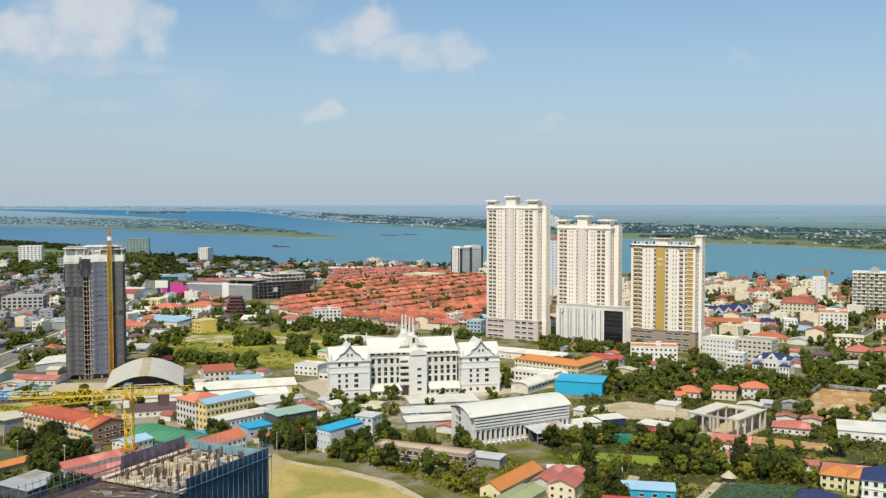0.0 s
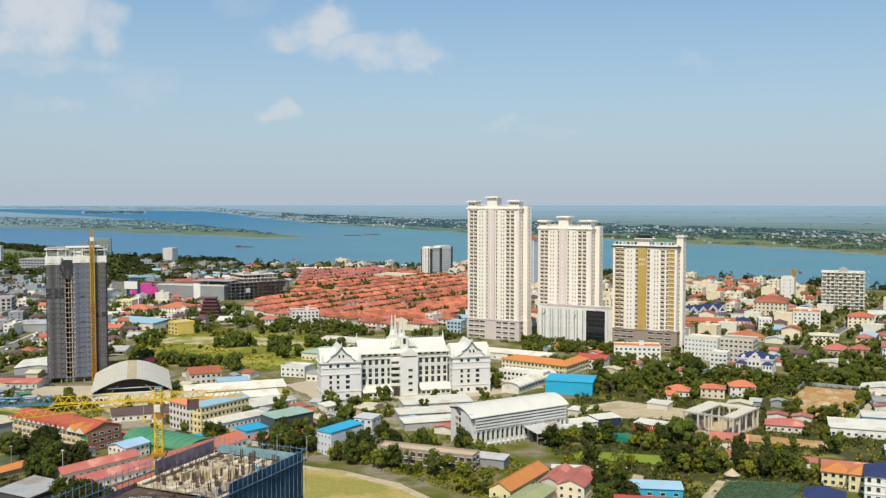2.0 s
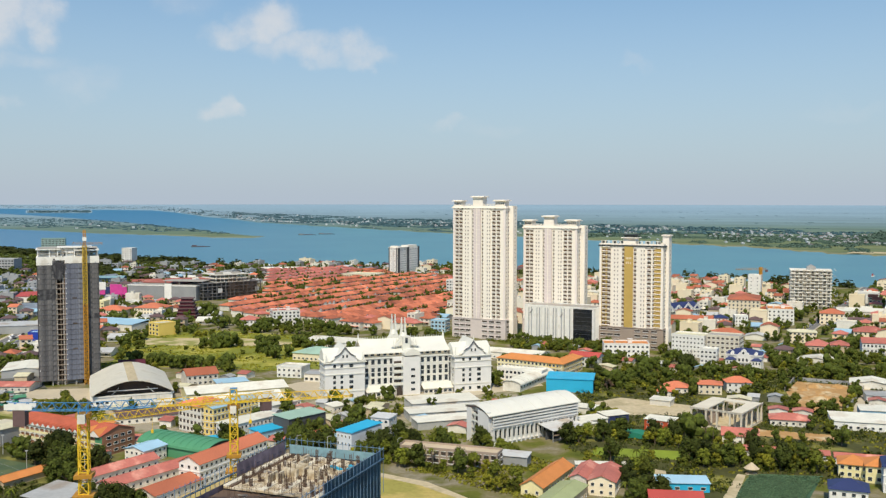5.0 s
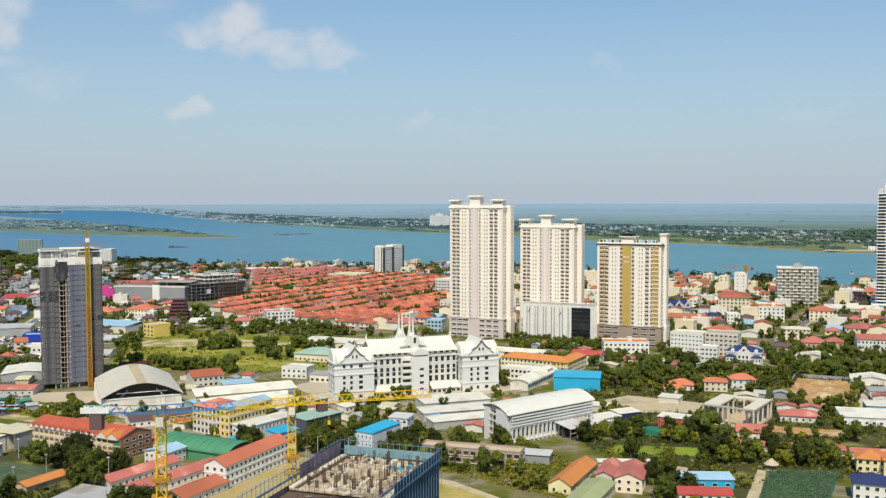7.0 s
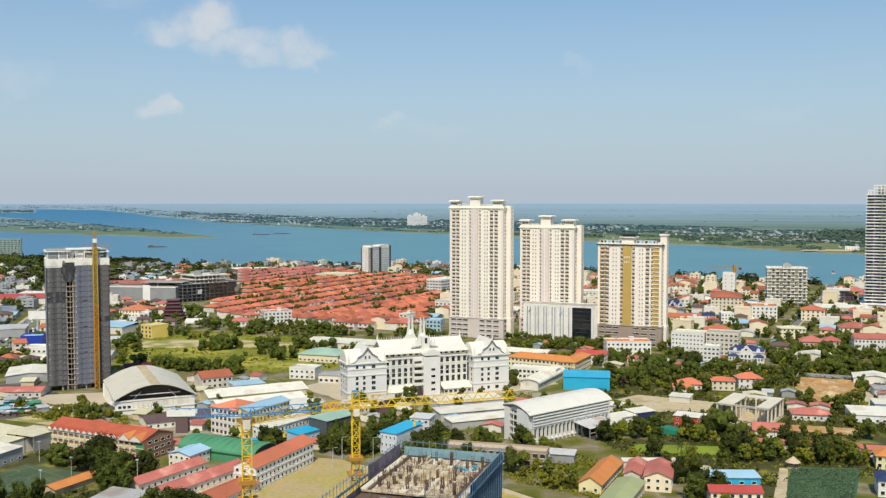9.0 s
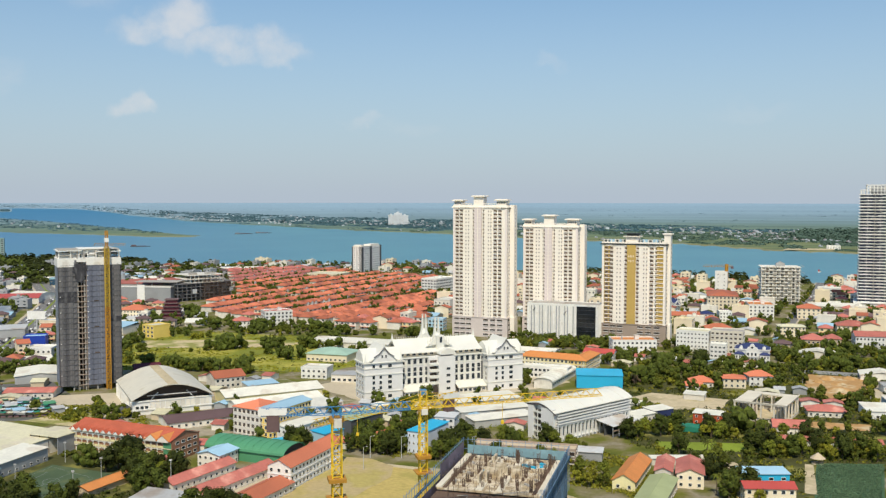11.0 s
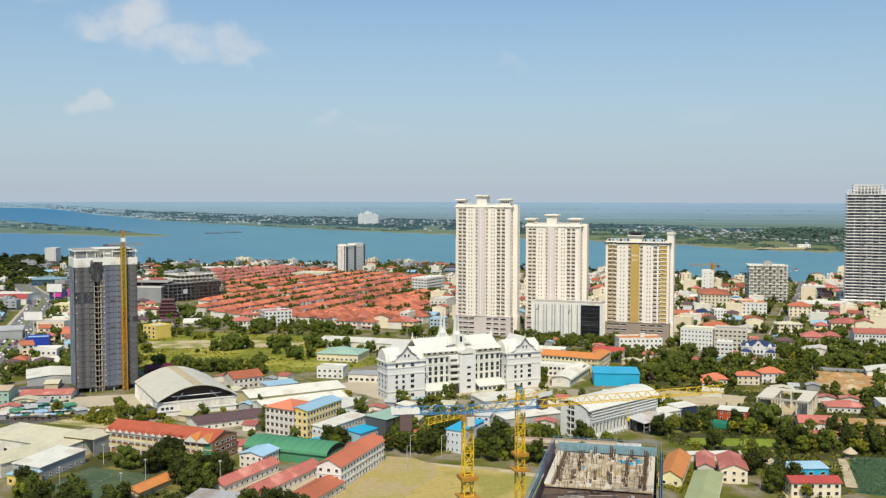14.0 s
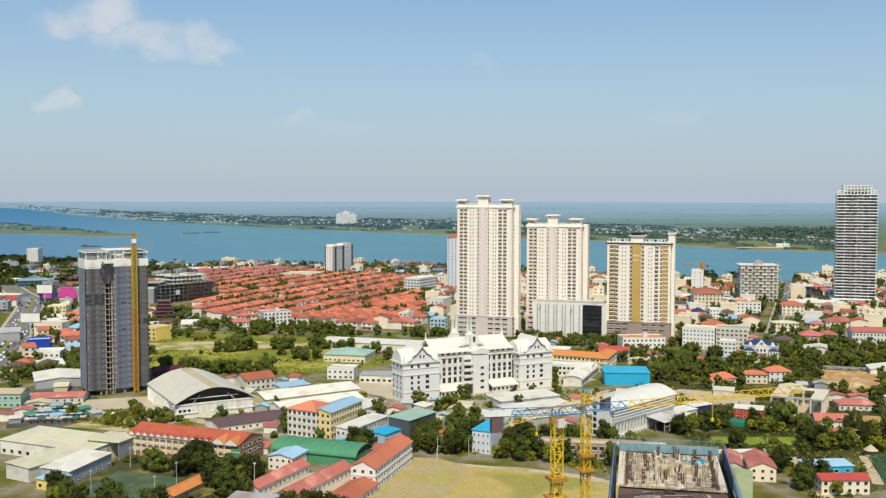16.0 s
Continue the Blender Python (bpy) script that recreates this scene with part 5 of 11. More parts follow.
def palace():
    X, Y, yaw, W = -49.9, 557.4, 9.8, 106.0
    e = thing("palace_hall", X, Y, yaw, "large white palace-like hall with steep roofs and spires", "hall")
    claim(X, Y, yaw, W, 45, 4)
    wing, zc, fh, D = 24.4, 23.0, 4.3, 16.0
    mid0, mid1, my = wing + 0.0, W - wing, 7.5
    # end wings
    for x0 in (0.0, W - wing):
        x1 = x0 + wing
        part("wing_wall", Shape().box(x0, 0, 0, x1, D, zc), M_PALACE, e)
        for z, o in ((4.9, 0.35), (15.2, 0.35), (19.0, 0.35), (zc - 0.6, 1.0)):
            part("cornice", Shape().box(x0 - o, -o, z, x1 + o, D + o, z + 0.6), M_PALACE_ROOF, e)
        for side, n, L in ((0, 4, wing), (90, 5, D), (270, 5, D)):
            a = radians(side)
            ox, oy = {0: (x0, 0), 90: (x1, 0), 270: (x0, D)}[side]
            us = (0.24, 0.42, 0.66) if side == 0 else (0.18, 0.5, 0.82)
            for k in range(5):
                for q, f in enumerate(us):
                    ww = 2.4 if (side == 0 and q == 2) else 1.6
                    u = f * L - ww / 2
                    part("window", window_mesh(ww, 1.9), None, e, at=pose(ox + u * math.cos(a), oy + u * math.sin(a), (1.4, 6.6, 9.8, 13.0, 16.2, 19.6)[k if k == 0 else k + (1 if k == 4 else 0)], 0, 0, side))
        # gable front with its curved eaves, ridge front to back
        g = Shape()
        g.extrude([(x0 + 4.5, zc), (x1 - 4.5, zc), (x1 - 6.2, zc + 3.2), ((x0 + x1) / 2, zc + 8.6), (x0 + 6.2, zc + 3.2)], -0.6, D + 2)
        part("gable", g, M_PALACE, e)
        part("gable_roof", flared_gable(x0 + 4.6, x1 - 4.6, 0, D + 2, zc + 0.9, 9.0, 1.1, 0.35), M_PALACE_ROOF, e, "white flared gable roof")
        s = Shape()
        s.extrude([(1, zc), (D, zc), (D - 2.6, zc + 4.8), (D / 2 + 0.5, zc + 7.4), (3.8, zc + 4.8)], x0 - 0.3, x1 + 0.3)
        s.v = [(y, x, z) for x, y, z in s.v]
        part("cross_roof", s, M_PALACE_ROOF, e, "white cross roof")
        xm = (x0 + x1) / 2
        # dark bars added as the shade below the roof's overhang
        for sx in (-1, 1):
            part("verge_board", Shape().bar((xm, -0.9, zc + 8.6), (xm + sx * 3.0, -0.9, zc + 5.0), 0.32).bar((xm + sx * 3.0, -0.9, zc + 5.0), (xm + sx * 6.4, -0.9, zc + 3.0), 0.3), M_VERGE, e, "dark bar as painted shade under the verge")
        for f in (-1.2, 1.2):
            part("gable_window", window_mesh(1.0, 1.8), None, e, at=pose((x0 + x1) / 2 + f - 0.5, -0.62, zc + 2.4))
        for px_, py_ in ((x0 + 1, 1), (x1 - 1, 1), (x0 + 1, D - 1), (x1 - 1, D - 1)):
            part("corner_finial", Shape().cone(px_, py_, zc, zc + 2.2, 0.7, 0.5, 6).cone(px_, py_, zc + 2.2, zc + 5.4, 0.55, 0.04, 6), M_PALACE_ROOF, e)
        part("ridge_finial", Shape().cone((x0 + x1) / 2, -0.8, zc + 9.4, zc + 12.4, 0.5, 0.03, 6), M_PALACE_ROOF, e)
    # middle range
    part("middle_wall", Shape().box(mid0, my, 0, mid1, 34, zc), M_PALACE, e)
    for z, o in ((5.6, 0.4), (18.0, 0.4), (zc - 0.5, 0.9)):
        part("cornice", Shape().box(mid0, my - o, z, mid1, my, z + 0.6), M_PALACE_ROOF, e)
    part("attic", Shape().box(mid0 + 1, my + 2, zc, mid1 - 1, 32, zc + 3.0), M_CREAM, e, "attic storey")
    xc = W / 2
    cols = [mid0 + 3.0 + 3.9 * i for i in range(5)] + [mid1 - 3.0 - 3.9 * i for i in range(5)]
    for x in cols:
        for k, (z, hh) in enumerate(((6.9, 3.4), (11.6, 2.3), (14.3, 2.5), (19.0, 3.0))):
            part("window", window_mesh(2.0, hh), None, e, at=pose(x - 1.0, my - 0.02, z))
        part("spandrel", Shape().box(x - 1.2, my - 0.25, 10.4, x + 1.2, my - 0.03, 11.4).box(x - 1.0, my - 0.16, 13.95, x + 1.0, my - 0.13, 14.3), M_PALACE_ROOF, e)
        part("pilaster", Shape().box(x - 2.25, my - 0.6, 5.6, x - 1.55, my, zc - 1), M_PALACE_ROOF, e)
    # the shadow beside each wing, painted as a dark strip on the wall
    for x in (mid0 + 0.15, mid1 - 1.35):
        part("recess", Shape().box(x, my - 0.12, 1.0, x + 1.2, my - 0.02, zc - 2.0), M_DARKGREY, e, "painted shadow strip beside the wing")
    for i in range(14):
        x = mid0 + 2 + i * (mid1 - mid0 - 4) / 13.5
        part("attic_window", window_mesh(2.2, 1.3), None, e, at=pose(x, my + 1.98, zc + 0.9))
    # centre: round stair bay and square bay, entrance, canopy hood
    part("centre_bay", Shape().box(xc - 4, my - 5.5, 0, xc + 7, my, zc + 0.5), M_PALACE, e)
    part("stair_bay", Shape().box(xc - 9.6, my - 2.6, 0, xc - 4, my, zc), M_PALACE, e)
    for k in range(4):
        part("balcony_slab", Shape().prism([(xc - 9.6, my - 2.6), (xc - 9.2, my - 4.2), (xc - 7.6, my - 5.0), (xc - 4.0, my - 5.4), (xc - 4.0, my - 2.6)], 6.2 + k * 3.9, 7.7 + k * 3.9), M_PALACE_ROOF, e)
        part("balcony_opening", Shape().box(xc - 9.0, my - 2.75, 7.7 + k * 3.9, xc - 4.4, my - 2.55, 9.2 + k * 3.9), M_DARK, e)
        part("window", window_mesh(2.6, 1.5), None, e, at=pose(xc + 1.0, my - 5.52, 2.6 + k * 4.1))
    part("entrance_arch", Shape().extrude([(xc - 8.2, 0), (xc - 4.6, 0), (xc - 4.6, 4), (xc - 5.4, 5.6), (xc - 6.4, 6.1), (xc - 7.4, 5.6), (xc - 8.2, 4)], my - 5.7, my - 5.4), M_DARK, e)
    hood = Shape()
    hood.extrude([(xc - 3 + 5 - 5.2 * math.cos(t), zc + 1.4 + 3.6 * math.sin(t)) for t in np.linspace(0, math.pi, 13)], my - 6, my + 4)
    part("centre_hood", hood, M_PALACE_ROOF, e, "white barrel hood")
    # big roof, ridge along the front, concave
    y0, y1, zr, rise = my + 1, 33.0, zc + 2.8, 7.0
    prof = []
    for k in range(-8, 9):
        u = abs(k) / 8
        prof.append(((y0 + y1) / 2 + ((y1 - y0) / 2 + 1.2) * k / 8, zr + rise * ((1 - u) * 0.6 + 0.4 * (1 - u) ** 2.2)))
    prof += [(a, b - 0.4) for a, b in reversed(prof)]
    s = Shape()
    s.extrude(prof, mid0 + 0.5, mid1 - 0.5)
    s.v = [(y, x, z) for x, y, z in s.v]
    part("main_roof", s, M_PALACE_ROOF, e, "white concave main roof")
    zt, yr = zr + rise, (y0 + y1) / 2
    crest = Shape().cone(0, 0, 0, 1.5, 0.28, 0.03, 5).data("crest", [M_PALACE_ROOF])
    for i in range(34):
        part("crest", crest, None, e, at=pose(mid0 + 2 + i * (mid1 - mid0 - 4) / 33, yr, zt))
    for x in (mid0 + 0.8, mid1 - 0.8):
        part("ridge_finial", Shape().cone(x, yr, zt - 1, zt + 4.4, 0.9, 0.05, 6), M_PALACE_ROOF, e)
    # lantern and spires on the centre line
    part("lantern", Shape().box(xc - 2.4, my + 1, zc + 2, xc + 2.4, my + 6, zt + 2.4), M_PALACE_ROOF, e)
    part("lantern_window", window_mesh(1.7, 3.4), None, e, at=pose(xc - 0.85, my + 0.98, zt - 1.8))
    for x, y, zz in ((xc - 0.6, my + 6.5, 46.5), (xc - 2.2, my + 23.5, 46.5)):
        # flared foot that sweeps up into two thin prongs
        prong = [(-4.6, zt - 1.6), (-3.0, zt + 0.2), (-2.2, zt + 2.6), (-1.75, zt + 6.0), (-1.25, zz), (-0.85, zz), (-0.5, zt + 4.4), (0.5, zt + 4.4), (0.85, zz), (1.25, zz), (1.75, zt + 6.0), (2.2, zt + 2.6), (3.0, zt + 0.2), (4.6, zt - 1.6)]
        part("spire", Shape().extrude([(x + a, b) for a, b in prong], y - 0.7, y + 0.7), M_PALACE_ROOF, e)
        part("spire_foot", Shape().box(x - 1.9, y - 1.9, zc + 4, x + 1.9, y + 1.9, zt + 1.2).cone(x, y, zt + 1.2, zt + 4.4, 2.4, 0.9, 8), M_PALACE_ROOF, e)
    for sx in (-1, 1):
        for q in range(3):
            x = xc + sx * (3.8 + q * 1.7)
            part("pinnacle", Shape().cone(x, my + 5, zr + 2, zt + 3.6 - q * 1.5, 0.7, 0.05, 6), M_PALACE_ROOF, e)
        part("spire_buttress", Shape().extrude([(xc, zr + 4), (xc + sx * 9, zr + 3), (xc + sx * 5, zr + 5), (xc + sx * 2.5, zt + 1.5), (xc, zt + 3.5)], my + 3, my + 5), M_PALACE_ROOF, e)
    # glazed awnings in front of the middle range
    for a, b in ((mid0 + 1, xc - 9.0), (xc + 8.5, mid1 - 0.5)):
        s = Shape()
        s.extrude([(my - 7.4, 3.2), (my, 6.0), (my, 6.25), (my - 7.4, 3.45)], a, b)
        s.v = [(y, x, z) for x, y, z in s.v]
        part("awning", s, M_SHEET, e, "white sloping awning")
        part("awning_wall", Shape().box(a + 0.4, my - 6.8, 0, b - 0.4, my - 6.6, 3.3), M_OFFWHITE, e)
        n = int((b - a) / 3)
        for i in range(n):
            part("awning_window", window_mesh(2.1, 1.6), None, e, at=pose(a + 0.8 + i * (b - a - 1) / n, my - 6.82, 0.9))


palace()


# ---------------------------------------------------------------- unfinished block with cranes
def unfinished_block():
    yaw, w, d, h = -119.2, 92.0, 27.2, 49.8
    # origin at the far corner nearest the dry field; x runs towards the street, y to the west
    X, Y = -43.9, 242.8
    e = thing("unfinished_block", X, Y, yaw, "unfinished concrete block in blue safety nets with open roof deck", "construction site")
    d = -d
    claim(X + 0, Y + 0, yaw, w, 0.1, 1)
    a = radians(yaw)
    claim(-67.6, 256.1, yaw, w, 27.2, 3)
    floors, fh = 14, h / 14
    slab = Shape().box(0.6, d + 0.6, -0.3, w, -0.6, 0.0).data("floor_slab", [M_CONCRETE])
    for k in range(1, floors):
        part("floor_slab", slab, None, e, at=pose(0, 0, k * fh))
    part("roof_deck", Shape().box(0.4, d + 0.4, h - 0.4, 32, -0.4, h), M_PLY, e, "pale formwork deck with stains")
    part("lower_deck", Shape().box(32, d + 0.4, h - 1.2, w, -0.4, h - 0.8), M_STEEL, e, "dark cluttered lower deck")
    part("inner_wall", Shape().box(3, d + 3, 0, w - 1, -3, h - 4.2), M_DARKGREY, e)
    # nets on the three outer faces, panel by panel
    pan = {}
    for k in range(floors + 1):
        for i in range(12):
            L = 8.0
            key = "long"
            if key not in pan:
                s = Shape()
                for j in range(8):
                    q0, q1 = 0.1 * math.sin(j * 2.0), 0.1 * math.sin(j * 2 + 2.0)
                    s.face([(j, q0, 0.04), (j + 1, q1, 0.04), (j + 1, q1 * 0.3, fh - 0.04), (j, q0 * 0.3, fh - 0.04)])
                pan[key] = s.data("net_panel", [M_BLUENET])
                west = s.data("net_panel", [M_MAUVENET])
            top = k == floors
            if (k >= 5 or i < 3) and not (top and i >= 4):
                if (k, i) in ((10, 2),):
                    continue
                part("net_panel", pan[key], None, e, at=pose(i * L, 0.9, k * fh))
            if k >= 9 and not (top and i >= 3):
                part("net_panel", west, None, e, at=pose(i * L, d - 0.9, k * fh))
        for i in range(4):
            if 5 <= k < floors:
                part("net_panel", pan["long"], None, e, at=pose(-0.9, d + i * 6.8, k * fh, 0, 0, 90) @ Matrix.Diagonal((0.85, 1, 1, 1)))
    # scaffold: standards that rise above the deck, ledgers and guard rails
    post = Shape().bar((0, 0, h - 8), (0, 0, h + 4.4), 0.05).data("scaffold_standard", [M_SCAFF])
    for i in range(47):
        part("scaffold_standard", post, None, e, at=pose(i * 2.0 - 0.9, 1.25, 0))
        part("scaffold_standard", post, None, e, at=pose(i * 2.0 - 0.9, d - 1.25, 0))
    for i in range(16):
        part("scaffold_standard", post, None, e, at=pose(-1.2, d + i * 1.81, 0))
    for z in (1.2, 3.8):
        s = Shape().bar((-1.2, 1.25, h + z), (w, 1.25, h + z), 0.05).bar((-1.2, d - 1.25, h + z), (w, d - 1.25, h + z), 0.05).bar((-1.2, d - 1.25, h + z), (-1.2, 1.25, h + z), 0.05)
        part("guard_rail", s, M_SCAFF, e)
    part("deck_screen", Shape().box(-1.1, d, h, -0.9, 0, h + 2.4), M_SCREEN, e, "pale blue screen along the deck's end")
    part("scaffold_board", Shape().box(-1.0, 0.9, h + 1.1, w, 1.7, h + 1.18).box(-1.0, d - 1.7, h + 1.1, w, d - 0.9, h + 1.18), M_BLUENET, e)
    for f, wide in ((0.03, 1.5), (0.40, 1.7), (0.585, 1.5), (0.955, 1.5)):
        part("deck_beam", Shape().box(0.6, d - d * f - wide / 2, h, 31.6, d - d * f + wide / 2, h + 0.32), M_PALECON, e, "pale raised deck beam")
    joint = Shape()
    for i in range(1, 13):
        joint.box(i * 2.44, d + 0.8, h + 0.005, i * 2.44 + 0.09, -0.8, h + 0.02)
    for j in range(1, 11):
        joint.box(0.8, d + j * 2.44, h + 0.024, 31.4, d + j * 2.44 + 0.09, h + 0.036)
    part("panel_joint", joint, M_STEEL, e, "dark joints between formwork panels", kind="stuff")
    for f in (0.085, 0.90):
        part("rust_strip", Shape().box(0.6, d - d * f - 0.4, h, 31.6, d - d * f + 0.4, h + 0.25), M_STEEL, e, "dark rusty edge strip")
    # columns with bare reinforcement
    rng = random.Random(5)
    col_me = Shape().box(-0.32, -0.32, 0, 0.32, 0.32, 1.2).data("rebar_column", [M_STEEL])
    cage = Shape()
    for sx in (-0.25, 0, 0.25):
        for sy in (-0.25, 0.25):
            cage.bar((sx, sy, 1.2), (sx * 1.2, sy * 1.2, 4.6), 0.045)
    for zz in (2.0, 3.0, 4.0):
        cage.bar((-0.28, -0.28, zz), (0.28, -0.28, zz), 0.05).bar((0.28, -0.28, zz), (0.28, 0.28, zz), 0.05).bar((0.28, 0.28, zz), (-0.28, 0.28, zz), 0.05).bar((-0.28, 0.28, zz), (-0.28, -0.28, zz), 0.05)
    cage_me = cage.data("rebar_cage", [M_STEEL])
    for i in range(8):
        for j in range(6):
            if rng.random() < 0.12:
                continue
            c = part("rebar_column", col_me, None, e, at=pose(3 + i * 3.7 + rng.uniform(-0.9, 0.9), d + 3 + j * 4.2 + rng.uniform(-0.8, 0.8), h, rng.uniform(-3, 3), rng.uniform(-3, 3), rng.uniform(-20, 20)) @ Matrix.Diagonal((1, 1, rng.uniform(0.25, 0.75), 1)))
            part("rebar_cage", cage_me, None, c)
    rods = Shape()
    for i in range(230):
        u, v, top = rng.uniform(1, 36), d + rng.uniform(1, 26), rng.uniform(0.7, 3.4)
        z0 = h if u < 31.8 else h - 0.8
        rods.bar((u, v, z0), (u + rng.uniform(-0.3, 0.3), v + rng.uniform(-0.3, 0.3), z0 + top), 0.04)
    part("rebar_rod", rods, M_STEEL, e, "rusty reinforcing rods", kind="stuff")
    strip = Shape()
    for i in range(60):
        u, v, L = rng.uniform(33, 84), d + rng.uniform(4, 23), rng.uniform(2, 7)
        q = rng.choice((0, 90)) + rng.uniform(-15, 15)
        strip.bar((u, v, h - 0.65), (u + L * math.cos(radians(q)), v + L * math.sin(radians(q)), h - 0.65 + rng.uniform(0, 0.5)), rng.uniform(0.05, 0.14))
    part("timber_strip", strip, M_CONCRETE, e, "scattered grey timbers", kind="stuff")
    board = Shape().box(0, 0, 0, 3.2, 0.5, 2.4).data("wall_form", [M_PLY])
    for i in range(16):
        part("wall_form", board, None, e, at=pose(rng.uniform(3, 25), d + rng.choice((9.5, 11, 15, 16.5)), h, 0, 0, rng.choice((0, 0, 90))))
    for i in range(26):
        part("site_crate", Shape().box(0, 0, 0, rng.uniform(0.8, 2.6), rng.uniform(0.5, 1.4), rng.uniform(0.25, 0.9)), rng.choice((M_PLY, M_STEEL, M_WHITE, M_BLUEROOF, M_CONCRETE)), e, at=pose(rng.uniform(33, 88), d + rng.uniform(2, 24), h - 0.8, 0, 0, rng.uniform(0, 180)))
    for i in range(30):
        part("site_crate", Shape().box(0, 0, 0, rng.uniform(0.6, 2.2), rng.uniform(0.3, 0.9), rng.uniform(0.2, 0.6)), rng.choice((M_PLY, M_STEEL, M_CONCRETE, M_BLUEROOF)), e, at=pose(rng.uniform(3, 27), d + rng.uniform(2, 24), h, 0, 0, rng.uniform(0, 180)))
    # loading platform
    part("loading_platform", Shape().box(20, 0.9, h - 13.2, 23, 4.6, h - 13.0).box(20, 4.5, h - 13, 23, 4.6, h - 11.8).box(20, 0.9, h - 13, 20.1, 4.6, h - 11.8).box(22.9, 0.9, h - 13, 23, 4.6, h - 11.8), M_CRANE, e, "yellow loading platform")


unfinished_block()


def tower_crane(x, y, mast_h, jib_yaw, jib, counter, blue, label):
    e = thing("tower_crane", x, y, 0, label, "crane", "tower cranes")
    claim(x - 1, y - 1, 0, 2, 2)
    lattice("mast", e, (0, 0, 0), mast_h, 2.0, M_CRANE, 2.3, 0.12)
    part("slewing_ring", Shape().cone(0, 0, mast_h, mast_h + 1.0, 1.7, 1.7, 14), M_CRANE_OR, e)
    part("climbing_frame", Shape().box(-1.9, -1.9, mast_h - 13, 1.9, 1.9, mast_h - 12.2), M_CRANE_OR, e, "orange climbing frame")
    part("climbing_platform", Shape().box(-2.2, -2.2, mast_h - 17, 2.2, 2.2, mast_h - 16.6), M_CRANE_OR, e, "orange climbing platform")
    lattice("tower_top", e, (0, 0, mast_h + 1), 1.6 if blue else 4.2, 1.7, M_CRANEBLUE if blue else M_CRANE, 1.7)
    part("cab", Shape().box(-0.8, -2.4, mast_h - 0.9, 0.8, -1.0, mast_h + 1.0), M_OFFWHITE, e)
    c, s = math.cos(radians(jib_yaw)), math.sin(radians(jib_yaw))
    z = mast_h + 1.6
    if blue:
        lattice_jib("jib_root", e, (0, 0, z), 16.0, 1.7, M_CRANEBLUE, jib_yaw, rise=3.1)
        lattice_jib("jib", e, (16 * c, 16 * s, z + 0.87), jib - 16, 1.6, M_CRANE, jib_yaw, rise=3.1)
        lattice_jib("counter_jib", e, (0, 0, z), counter, 1.7, M_CRANEBLUE, jib_yaw + 180)
    else:
        lattice_jib("jib", e, (0, 0, z), jib, 1.6, M_CRANE, jib_yaw)
        lattice_jib("counter_jib", e, (0, 0, z), counter, 1.7, M_CRANE, jib_yaw + 180)
        part("stay", Shape().bar((0, 0, mast_h + 4.5), (jib * 0.35 * c, jib * 0.35 * s, z + 1.5), 0.05).bar((0, 0, mast_h + 4.5), (-counter * 0.8 * c, -counter * 0.8 * s, z + 1.5), 0.05), M_CRANE, e)
        part("winch", Shape().box(-0.9, -0.9, mast_h + 4.2, 0.9, 0.9, mast_h + 5.4), M_CRANEBLUE, e, "blue winch box")
    part("counterweight", Shape().box(-1.3, -1.0, -3.4, 1.3, 1.0, 0.2), M_BROWNROOF, e, at=pose(-(counter - 2.5) * c, -(counter - 2.5) * s, z, 0, 0, jib_yaw))
    part("sign_board", Shape().box(-4.6, -1.15, 0, 1.4, -1.05, 1.3).box(-4.6, 1.05, 0, 1.4, 1.15, 1.3), M_WHITE, e, "white sign board", at=pose(-(counter - 4) * c, -(counter - 4) * s, z + 0.2, 0, 0, jib_yaw))
    part("hook_block", Shape().bar((0, 0, 0), (0, 0, -4), 0.04).box(-0.3, -0.2, -4.8, 0.3, 0.2, -4), M_CRANE, e, at=pose(jib * 0.62 * c, jib * 0.62 * s, z + (jib * 0.62 * 0.054 if blue else 0)))
    part("base", Shape().box(-3, -3, -0.2, 3, 3, 1.0), M_CONCRETE, e)


tower_crane(-110.35, 205.0, 73.1, -8.5, 58, 16, True, "yellow tower crane with blue slewing section")
tower_crane(-81.7, 249.1, 64.5, -150, 36, 12, False, "yellow tower crane with blue winch on top")


